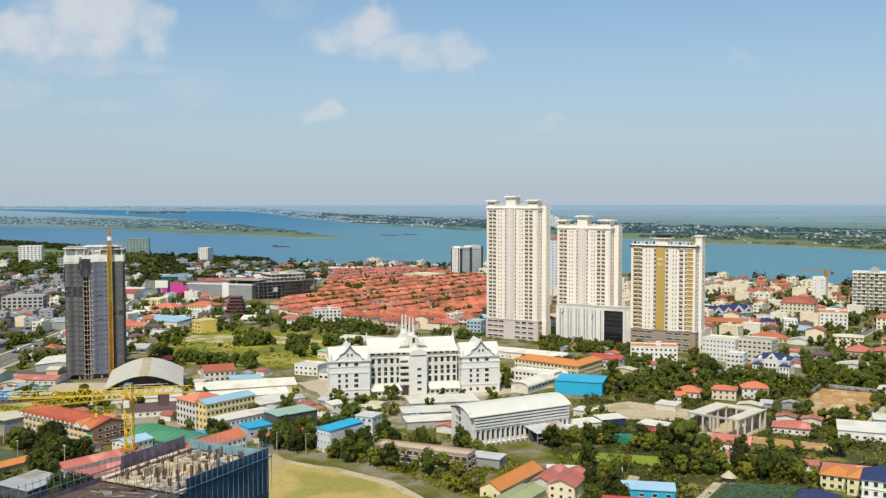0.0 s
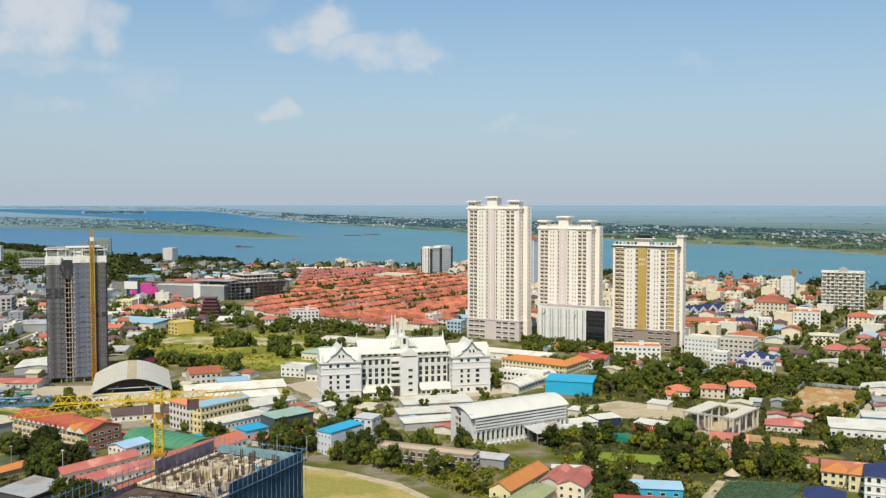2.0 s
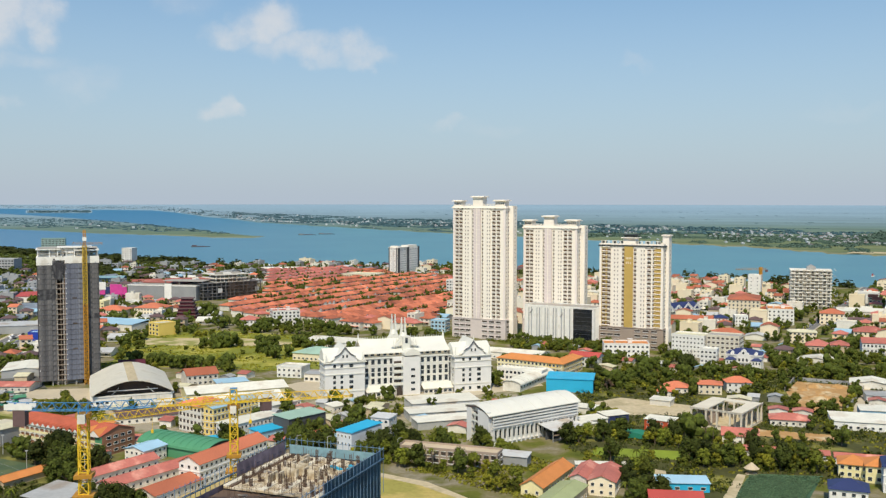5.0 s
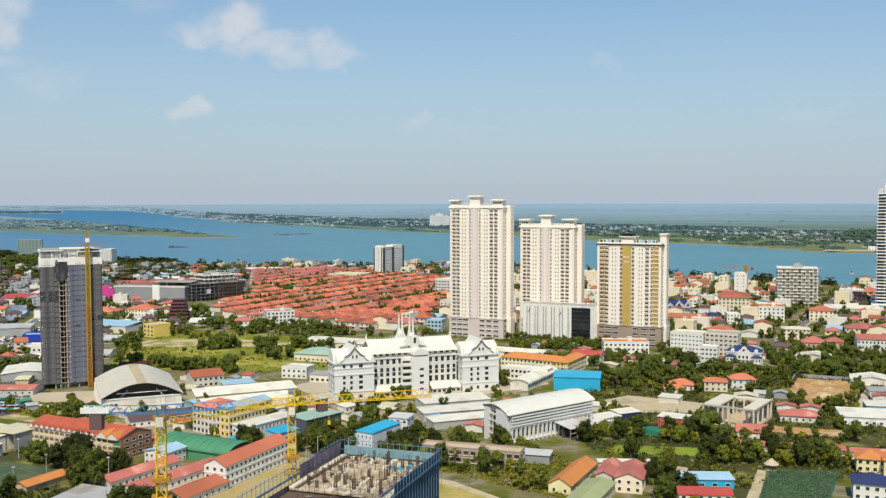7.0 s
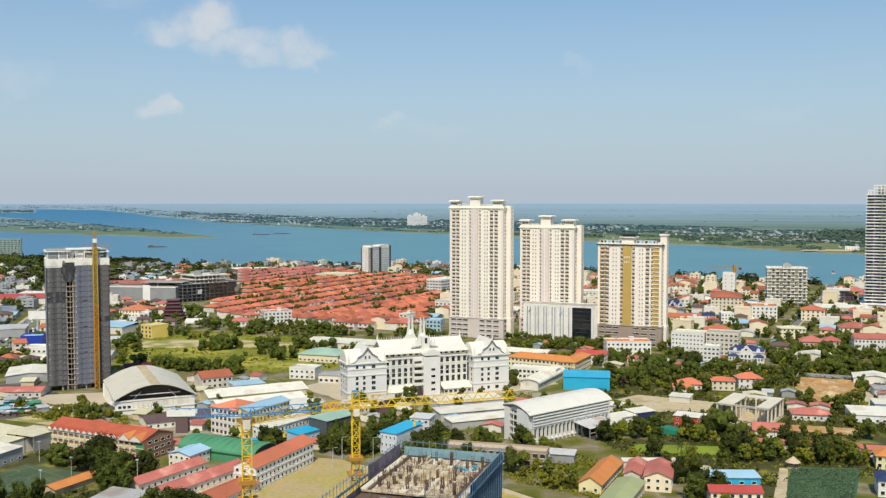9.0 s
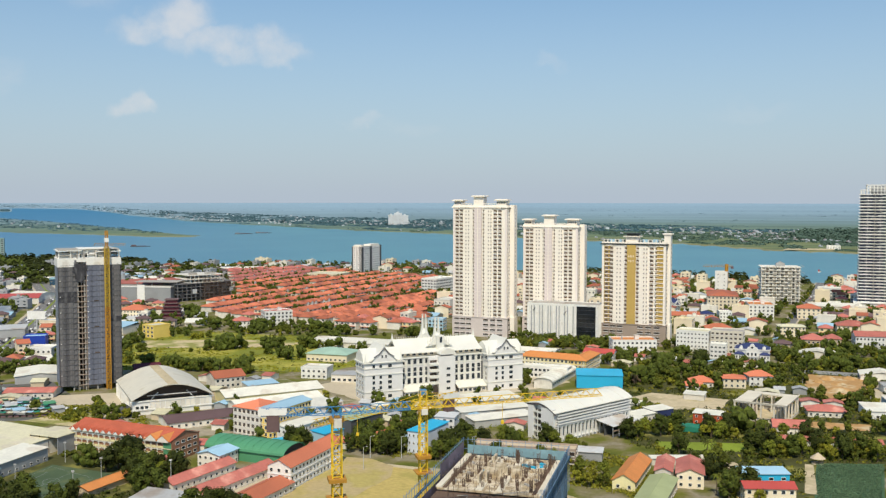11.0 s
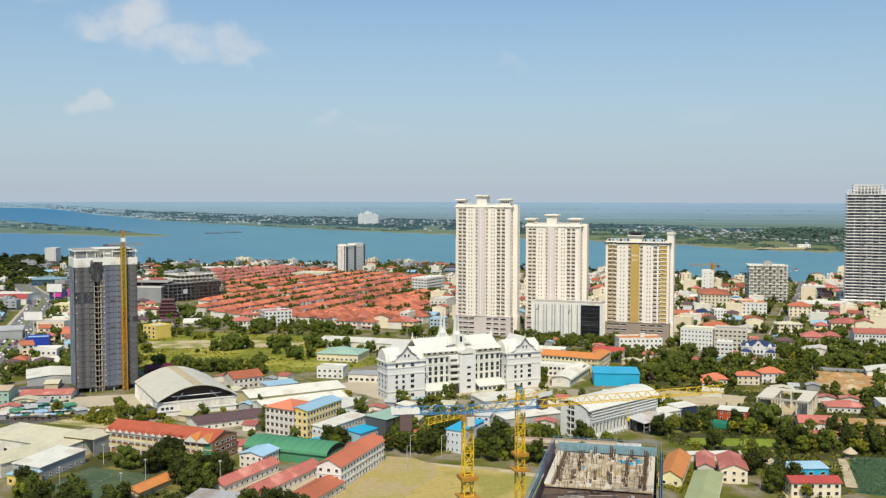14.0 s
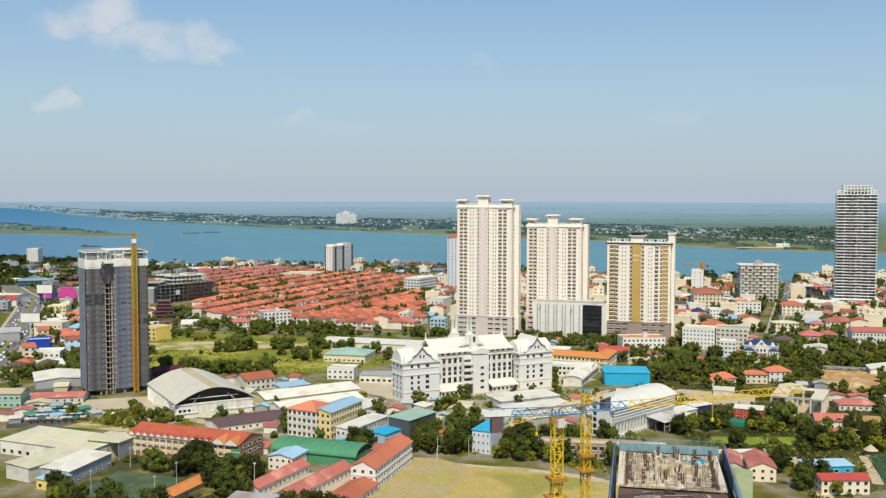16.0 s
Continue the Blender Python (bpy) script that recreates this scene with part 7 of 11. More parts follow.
vaulted_school()
block("cafe_shed", "low pale shed with white roof", "shed", 82, 468, 20, 16, 9, 1, M_OFFWHITE, "mono", M_SHEET, 4.0, 0.5, "f", (1.5, 1.3), 3.0)
block("cafe_shed", "low shed with white and blue walls", "shed", 98, 478, 15, 14, 9, 1, M_NAVYROOF, "mono", M_SHEET, 4.0, 0.5, "")
block("long_gable_house", "long low house with orange-red roof", "house", 32, 360, 54, 36, 9.5, 1, M_PALEYELLOW, "gable", M_TILE_OR, 3.8, 3.0, "frl", (1.1, 1.2), 3.2)
block("olive_shed", "long shed with olive green roof", "shed", 24, 322, 54, 44, 11, 1, M_BEIGE, "gable", M_OLIVEROOF, 5.0, 1.4, "fr", (1.4, 1.0), 4.2)
block("pink_house", "house with faded pink gable roof", "house", 53, 369, 60, 22, 7.0, 1, M_OFFWHITE, "gable", M_PINKROOF, 4.2, 1.8, "fl", (1.1, 1.1), 3.0)
block("pink_house", "cream house with faded pink gable roof", "house", 61, 356, 62, 22, 11, 2, M_CREAM, "gable", M_PINKROOF, 3.0, 2.4, "fl", (1.2, 1.2), 3.0)
block("pale_wall_shed", "low white sheet roof behind the pink houses", "shed", 56, 394, -12, 32, 4, 1, M_OFFWHITE, "mono", M_SHEET, 3.0, 0.3, "")
block("blue_house", "low house with bright blue walls and roof", "house", 81, 361, -13, 21, 9, 1, M_BLUEROOF, "mono", M_PALEBLUE, 3.6, 0.6, "f", (1.8, 1.2), 4.6)
claim(76, 350, -13, 30, 12)
block("red_roofed_villa", "cream two-storey house with red roof strip", "house", 68, 336, -16, 20, 9, 2, M_CREAM, "gable", M_REDROOF, 3.0, 1.6, "fl", (1.4, 1.4), 2.8)
block("garden_range", "long low range with faded red roof", "shed", 133, 410, -25, 46, 7, 1, M_PALACE, "gable", M_PINKROOF, 3.2, 1.3, "f", (1.2, 1.2), 3.6)
block("garden_range", "long low range with faded red roof", "shed", 176, 388, -25, 30, 7, 1, M_PALACE, "gable", M_PINKROOF, 3.2, 1.3, "f", (1.2, 1.2), 3.6)
block("pink_gable_house", "small house with pink gable roof", "house", 141, 430, -25, 17, 10, 1, M_OFFWHITE, "gable", M_PINKROOF, 4.2, 3.0, "f", (1.1, 1.1), 3.2)
block("yard_shed", "small white sheet-roofed shed on the sandy yard", "shed", 88, 505, -38, 15, 8, 1, M_OFFWHITE, "mono", M_SHEET, 3.6, 0.5, "")
block("yard_shed", "low white shed on the sandy yard", "shed", 138, 520, -38, 12, 9, 1, M_OFFWHITE, "mono", M_SHEET, 3.2, 0.5, "")
block("red_box", "red container house with white roof", "shed", 113, 462, -40, 15, 9, 2, M_REDWALL, "mono", M_SHEET, 2.9, 0.5, "f", (1.0, 1.0), 3.0)


def frame_building():
    X, Y, yaw, w, d, h = 140, 467, -45, 28, 33, 9.6
    e = thing("concrete_frame", X, Y, yaw, "unfinished concrete frame with pale roof slab round a court", "construction site")
    claim(X, Y, yaw, w, d)
    # roof slabs on three sides of the court, open towards the gardens
    part("roof_slab", Shape().box(0, 0, h, 9, d, h + 0.6).box(9, d - 6, h, w - 7, d, h + 0.6).box(w - 7, 0, h, w, d, h + 0.6).box(9, 0, h, w - 7, 2.2, h + 0.6), M_PALECON, e)
    part("roof_upstand", Shape().box(-0.2, -0.2, h + 0.6, w + 0.2, 0.1, h + 1.1).box(w - 0.1, 0.1, h + 0.6, w + 0.2, d, h + 1.1).box(9, 2.2, h + 0.6, 9.3, d - 6, h + 1.0), M_PALECON, e)
    col = Shape().box(-0.4, -0.4, 0, 0.4, 0.4, h).data("column", [M_PALECON])
    for u in (0.6, 8.6, 14.5, w - 6.6, w - 0.6):
        for v in (0.6, 8.5, 17, 26.5, d - 0.6):
            if not (8.6 < u < w - 7 and 8 < v < 26):
                part("column", col, None, e, at=pose(u, v, 0))
    part("side_wall", Shape().box(0.2, 1, 0, 0.5, d, 6.5).box(0.5, d - 0.5, 0, w, d - 0.2, 5.0), M_CONCRETE, e)
    part("inner_wall", Shape().box(5, 4, 0, 8.4, 20, 5.2), M_BROWNSTONE, e, "bare brown block wall")
    part("low_wall", Shape().box(w - 0.5, 1, 0, w - 0.2, d, 1.4).box(1, 0.2, 0, w - 1, 0.5, 1.2), M_PALECON, e)
    part("inner_floor", Shape().box(0, 0, 0.05, w, d, 0.3), M_SAND, e)


frame_building()


def pavilion():
    e = thing("thatched_hut", 131, 379, 20, "small open hut with a thatched cone roof", "hut")
    claim(128, 376, 0, 6, 6)
    part("roof", Shape().cone(0, 0, 2.6, 5.2, 3.4, 0.15, 10), M_BEIGE, e, "grey-brown thatched roof")
    for k in range(6):
        a = k * math.pi / 3
        part("post", Shape().cone(2.5 * math.cos(a), 2.5 * math.sin(a), 0, 2.9, 0.12, 0.1, 6), M_BARK, e)
    part("floor", Shape().cone(0, 0, 0, 0.35, 2.8, 2.8, 10), M_BEIGE, e)


pavilion()
block("orange_roofed_villa", "yellow villa with orange hipped roof", "villa", 173, 360, -30, 14, 13, 2, M_PALEYELLOW, "hip", M_TILE_OR, 3.6, 3.2, "frl", (1.5, 1.6), 2.8)
block("orange_roofed_villa", "yellow villa wing with orange hipped roof", "villa", 166, 369, -30, 12, 12, 2, M_PALEYELLOW, "hip", M_TILE_OR, 3.0, 2.8, "fl", (1.4, 1.5), 2.8)
block("blue_roofed_villa", "white villa with blue hipped roof and arched windows", "villa", 172, 346, -30, 20, 16, 3, M_WHITE, "hip", M_NAVYROOF, 3.6, 4.0, "frl", (1.4, 1.8), 2.8, bands=True)
block("pale_blue_shed", "low shed with pale blue roof", "shed", 186, 372, -30, 12, 10, 1, M_OFFWHITE, "mono", M_PALEBLUE, 4.2, 0.5, "")
block("blue_roofed_villa", "low villa with blue hipped roof", "villa", 141, 334, -30, 14, 12, 2, M_WHITE, "hip", M_NAVYROOF, 3.4, 3.0, "fl", (1.4, 1.4), 2.8)
block("white_workshop", "white sheet-roofed workshop beside the earth plot", "workshop", 211, 449, -24, 32, 20, 1, M_WHITE, "mono", M_SHEET, 4.4, 0.8, "f", (1.4, 1.2), 3.4)
block("white_workshop", "long white workshop with pale blue stripe", "workshop", 240, 470, -24, 34, 12, 1, M_PALEBLUE, "mono", M_SHEET, 4.4, 0.8, "")
block("white_workshop", "low white garden building", "workshop", 268, 508, -24, 30, 12, 1, M_WHITE, "mono", M_SHEETGREY, 4.0, 0.6, "")
block("red_cottage", "low cottage with faded red roof", "house", 183, 462, -25, 20, 12, 1, M_OFFWHITE, "hip", M_PINKROOF, 3.4, 2.4, "f", (1.2, 1.2), 3.0)
block("purple_roofed_range", "long low range with dark purple-brown roof", "shed", -160, 512, 17, 38, 20, 1, M_OFFWHITE, "gable", M_BROWNROOF, 3.4, 2.0, "f", (1.2, 1.2), 3.6)
block("orange_gate_house", "small gate house with orange roof", "house", -168, 500, -30, 8, 7, 1, M_CREAM, "gable", M_TILE_OR, 3.2, 1.8, "f", (1.0, 1.2), 2.6)
block("orange_canteen", "long low canteen with orange roof", "shed", -186, 404, 52, 28, 8, 1, M_BEIGE, "gable", M_TILE_OR, 2.6, 1.6, "")
for k in range(7):
    block("market_awning", "small market stall with sheet awning", "stall", -266 + k * 7.0, 566 + (k % 3) * 7, 5 + k * 3, 6, 5, 1, M_GREYWALL, "mono", (M_SHEET, M_GREENROOF, M_SHEETGREY, M_PALEBLUE)[k % 4], 2.6, 0.5, "")
for k in range(6):
    block("back_yard_shed", "small back yard shed with sheet roof", "shed", -98 + k * 13, 520 + (k % 3) * 14 - k * 2, 12 + k * 7, 9, 7, 1, M_OFFWHITE, ("mono", "gable")[k % 2], (M_SHEET, M_PALEBLUE, M_SHEETGREY, M_TILE)[k % 4], 3.0, 0.9, "f", (1.0, 1.1), 2.8)


# ---------------------------------------------------------------- larger buildings further off
block("white_block", "white four-storey block with small square windows", "apartment block", 218.6, 686, -40, 25, 18, 5, M_WHITE, "flat", M_CREAMROOF, 3.2, 1, "frl", (1.1, 1.1), 2.7)
block("bare_block", "unfinished grey four-storey block with open windows", "apartment block", 240.5, 671.5, -36, 24, 18, 5, M_PALECON, "flat", M_CONCRETE, 3.4, 1, "frl", (1.9, 1.7), 3.2, deep=True)
block("white_annex", "white stepped annex with balconies", "apartment block", 219, 634, -35, 11.5, 10, 4, M_WHITE, "flat", M_SHEET, 3.2, 1, "frl", (1.6, 1.2), 2.6, bands=True)
block("white_house", "white house with flat brown terrace", "house", 164, 684, -14, 34, 18, 3, M_WHITE, "flat", M_TILE_OR, 3.4, 1, "frl", (1.5, 1.4), 3.2, tank=True)


def mansion():
    e = thing("navy_roofed_mansion", 235, 626, -33, "ornate white mansion with navy roofs and arched portico", "villa")
    w, d, H = 24, 15, 10.5
    claim(235, 626, -33, w, d, 2)
    part("wall", Shape().box(0, 0, 0, w, d, H), M_WHITE, e)
    part("cornice", parapet(-0.4, -0.4, w + 0.4, d + 0.4, H - 0.5, 0.9, 0.5), M_FRAME, e)
    part("roof", hip_roof(0.4, 0.4, w - 0.4, d - 0.4, H + 0.2, 3.4), M_NAVYROOF, e, "navy tiled roof")
    for u in (0, w - 6.5):
        part("wing", Shape().box(u, -3.2, 0, u + 6.5, 0, 7.2), M_WHITE, e)
        part("wing_roof", hip_roof(u, -3.2, u + 6.5, 0.2, 7.2, 1.6, 0.4), M_NAVYROOF, e, "navy tiled roof")
        for k in (1.2, 4.6):
            for q in (0.9, 3.0, 5.0):
                part("window", window_mesh(0.9, 1.7), None, e, at=pose(u + q, -3.22, k))
    # the tall middle bay under a curved gable
    bay = [(7.6, 0), (16.4, 0), (16.4, H), (15.2, H + 1.4), (14.2, H + 1.7), (13.4, H + 3.4), (12, H + 4.4), (10.6, H + 3.4), (9.8, H + 1.7), (8.8, H + 1.4), (7.6, H)]
    part("portico", Shape().extrude(bay, -2.4, 1.5), M_WHITE, e)
    for u in (8.2, 10.8, 13.4):
        arch = [(u, 0.2), (u + 2.0, 0.2), (u + 2.0, 3.6), (u + 1.7, 4.3), (u + 1.0, 4.7), (u + 0.3, 4.3), (u, 3.6)]
        part("arched_opening", Shape().extrude(arch, -2.5, -2.42), M_DARK, e)
        part("window", window_mesh(1.3, 2.0), None, e, at=pose(u + 0.35, -2.42, 6.4))
    part("round_window", Shape().extrude([(12 + math.cos(q * math.pi / 6) * 0.8, H + 1.8 + math.sin(q * math.pi / 6) * 0.8) for q in range(12)], -2.5, -2.42), M_GLASS, e)
    for u in (7.7, 10.5, 13.1, 15.9):
        part("column", Shape().cone(u + 0.2, -2.9, 0, 5.4, 0.34, 0.3, 8), M_WHITE, e)
    part("balcony", Shape().box(7.4, -3.3, 5.4, 16.6, -2.4, 5.7).box(7.4, -3.3, 5.7, 16.6, -3.1, 6.5), M_FRAME, e)
    for u in (3.0, 19.0):
        part("dormer", Shape().extrude([(u, H + 0.2), (u + 2.4, H + 0.2), (u + 2.4, H + 1.5), (u + 1.2, H + 2.6), (u, H + 1.5)], -0.3, 3.0), M_WHITE, e)
    windows(e, 0, w, 0, d, 3, "rl", (1.2, 1.7), 1.2, 3.2, 3.4)
    part("terrace", Shape().box(-2, -5, 0, w + 2, -3.3, 0.8), M_PAVE, e)


mansion()
block("garden_house", "white house with red hipped roof", "house", 198, 546, -14, 15, 11, 2, M_WHITE, "hip", M_TILE, 3.2, 3.0, "frl", (1.2, 1.3), 3.0)
block("garden_house", "small house with red hipped roof", "house", 160, 552, -20, 14, 11, 1, M_OFFWHITE, "hip", M_TILE, 3.4, 3.0, "f", (1.2, 1.3), 3.0)
block("garden_house", "small white house with red roof", "house", 151, 541, -20, 10, 8, 1, M_OFFWHITE, "gable", M_TILE, 3.4, 2.0, "f", (1.2, 1.3), 3.0)
block("garden_house", "cream house with faded roof", "house", 179, 545, -22, 14, 12, 2, M_CREAM, "hip", M_TILE, 3.0, 1.8, "fl", (1.2, 1.3), 3.0)
block("orange_villa", "ochre villa with salmon hipped roof", "villa", 322, 672, -30, 17, 15, 2, M_BEIGE, "hip", M_PINKROOF, 3.8, 4.0, "frl", (1.4, 1.5), 3.2)
block("orange_villa", "ochre villa with low salmon roof", "villa", 345, 676, -30, 13, 13, 2, M_BEIGE, "hip", M_PINKROOF, 3.4, 3.4, "frl", (1.4, 1.5), 3.2)
block("cream_villa", "cream villa with stepped flat roofs", "villa", 342, 735, -25, 22, 15, 3, M_CREAM, "hip", M_CREAMROOF, 3.0, 1.6, "frl", (1.4, 1.3), 3.0)
block("terrace_row", "white four-storey terrace with red roof", "terrace", 357, 653, -26, 46, 16, 3, M_WHITE, "gable", M_PINKROOF, 3.9, 3.2, "fl", (1.2, 1.6), 2.6, bands=True)
block("red_hip_house", "cream house with faded red hipped roof", "house", 408, 746, -30, 26, 18, 2, M_CREAM, "hip", M_PINKROOF, 3.2, 4.0, "fl", (1.4, 1.4), 3.2)
block("long_white_roof", "long low hall with white roof", "hall", 478, 888, -30, 52, 40, 1, M_OFFWHITE, "gable", M_SHEET, 6.5, 2.0, "f", (1.6, 1.4), 5.0)
block("red_wall_range", "long low range with brick red wall", "shop", 455, 830, -31, 48, 14, 1, M_PINKROOF, "gable", M_BROWNROOF, 4.4, 2.4, "")
block("orange_hip_block", "cream three-storey block with orange-red hipped roof", "apartment block", 432, 842, -32, 22, 18, 3, M_CREAM, "hip", M_TILE, 3.5, 3.8, "frl", (1.6, 1.6), 4.0)
block("apartment_slab", "cream five-storey slab with orange roof", "apartment block", 366, 902, -28, 31, 52, 5, M_CREAM, "hip", M_TILE, 3.7, 3.6, "frl", (1.6, 1.7), 3.4)
block("apartment_slab", "white four-storey slab with orange terrace roof", "apartment block", 381, 847, -25, 24, 30, 4, M_WHITE, "flat", M_TILE_OR, 3.6, 1, "frl", (1.5, 1.5), 3.4, tank=True)
block("yellow_school", "long pale yellow school with red roof", "school", 262, 846, -20, 58, 14, 2, M_PALEYELLOW, "gable", M_TILE, 4.0, 3.0, "f", (1.6, 1.4), 3.4)
block("navy_house", "small white house with navy roof", "house", 318, 828, -15, 13, 12, 3, M_WHITE, "hip", M_NAVYROOF, 3.2, 2.6, "frl", (1.2, 1.3), 2.8)
block("white_cube_house", "plain white two-storey cube house", "house", 343, 837, -15, 12, 11, 3, M_WHITE, "flat", M_SHEET, 3.2, 1, "f", (1.2, 1.3), 2.8)
block("garden_house", "low house with broad orange-red roof", "house", 290, 768, -15, 26, 18, 1, M_BEIGE, "hip", M_TILE, 3.8, 4.0, "fl", (1.4, 1.4), 3.2)
block("white_tower", "plain white narrow riverside tower", "tower", 481, 1090, -33, 15, 15, 6, M_WHITE, "flat", M_SHEET, 4.5, 1, "f", (1.0, 1.0), 6.0)
block("white_range", "white town range with flat roof", "house", 573, 1010, -36, 26, 18, 3, M_WHITE, "flat", M_SHEET, 4.0, 1, "fl", (1.6, 1.4), 4.0, tank=True)
block("white_range", "white riverside range with flat roof", "house", 250, 1080, -30, 60, 20, 3, M_OFFWHITE, "flat", M_SHEET, 3.6, 1, "fl", (1.6, 1.4), 4.0, tank=True)
block("cream_range", "cream riverside range of flats", "house", 195, 1010, -35, 40, 24, 4, M_CREAM, "flat", M_CREAMROOF, 3.4, 1, "fl", (1.6, 1.4), 4.0, tank=True)


def navy_villa():
    """A wide villa under steep navy roofs with white-edged front gables."""
    e = thing("navy_villa", 298, 905, 24, "white villa with steep navy roofs and white-edged gables", "villa")
    w, d, H = 54, 18, 8.0
    claim(298, 905, 24, w, d, 1)
    part("wall", Shape().box(0, 0, 0, w, d, H), M_WHITE, e)
    part("roof", gable_roof(0, 0, w, d, H, 5.5), M_NAVYROOF, e, "navy tiled roof")
    for u, g, rise in ((1, 13, 5.0), (15, 11, 4.2), (27, 14, 5.6), (42, 11, 4.4)):
        part("front_gable", Shape().extrude([(u, H - 2), (u + g, H - 2), (u + g, H), (u + g / 2, H + rise), (u, H)], -2.2, 7), M_WHITE, e)
        part("gable_roof", Shape().extrude([(u - 0.8, H - 0.5), (u + g / 2, H + rise + 0.1), (u + g + 0.8, H - 0.5), (u + g + 0.8, H + 0.2), (u + g / 2, H + rise + 0.9), (u - 0.8, H + 0.2)], -2.4, 8), M_NAVYROOF, e, "navy tiled roof")
        part("barge_board", Shape().extrude([(u - 0.9, H - 0.6), (u + g / 2, H + rise), (u + g + 0.9, H - 0.6), (u + g + 0.9, H + 0.3), (u + g / 2, H + rise + 1.1), (u - 0.9, H + 0.3)], -2.7, -2.42), M_FRAME, e)
        part("gable_panel", Shape().extrude([(u + 2.5, H - 0.5), (u + g - 2.5, H - 0.5), (u + g / 2, H + rise - 1.8)], -2.34, -2.22), M_NAVYROOF, e, "navy tiled panel")
    windows(e, 0, w, 0, d, 2, "f", (1.6, 1.6), 1.1, 3.4, 3.8)


navy_villa()


def bare_frame():
    X, Y, yaw, w, d = 472.4, 972.2, -27, 42, 34
    e = thing("bare_frame_block", X, Y, yaw, "unfinished ten-storey concrete frame with open floors", "construction site")
    claim(X, Y, yaw, w, d, 3)
    fh, n = 3.5, 12
    slab = Shape().box(-0.6, -1.4, -0.25, w + 1.2, d + 0.6, 0.2).data("floor_slab", [M_OFFWHITE])
    wall = Shape()
    for i in range(7):
        wall.box(1.5 + i * 5.8, 3.0, 0, 4.6 + i * 5.8, 3.3, fh - 0.3)
    for i in range(5):
        wall.box(w - 3.3, 2.0 + i * 6.4, 0, w - 3.0, 5.4 + i * 6.4, fh - 0.3)
    wall.box(6, 10, 0, w - 6, d - 4, fh - 0.3)
    inner = wall.data("inner_wall", [M_PALECON])
    post = Shape().box(-0.35, -0.35, 0, 0.35, 0.35, fh).data("column", [M_OFFWHITE])
    rail = Shape()
    for i in range(5):
        rail.box(0.6 + i * 8.4, -1.4, 0.2, 4.6 + i * 8.4, -1.2, 1.2)
    for i in range(4):
        rail.box(w + 1.0, 1.0 + i * 8.4, 0.2, w + 1.2, 4.8 + i * 8.4, 1.2)
    balcony = rail.data("balcony_front", [M_OFFWHITE])
    for k in range(n):
        part("floor_slab", slab, None, e, at=pose(0, 0, (k + 1) * fh))
        part("inner_wall", inner, None, e, at=pose(0, 0, k * fh + 0.2))
        part("balcony_front", balcony, None, e, at=pose((k % 2) * 4.2 - 0.4, 0, (k + 1) * fh) if k % 2 == 0 else pose(3.6, 0, (k + 1) * fh))
        for i in range(11):
            part("column", post, None, e, at=pose(0.5 + i * (w - 1) / 10, -0.3, k * fh))
        for i in range(7):
            part("column", post, None, e, at=pose(w, 0.5 + i * (d - 1) / 6, k * fh))
    for i in range(11):
        part("roof_column", post, None, e, at=pose(0.5 + i * (w - 1) / 10, -0.3, n * fh + 0.2) @ Matrix.Diagonal((1, 1, 0.5, 1)))
    part("roof_house", Shape().box(w * 0.4, 5, n * fh + 0.2, w * 0.62, 14, n * fh + 4).extrude([(w * 0.4, n * fh + 4), (w * 0.62, n * fh + 4), (w * 0.51, n * fh + 6.5)], 5, 14), M_SHEETGREY, e)


bare_frame()


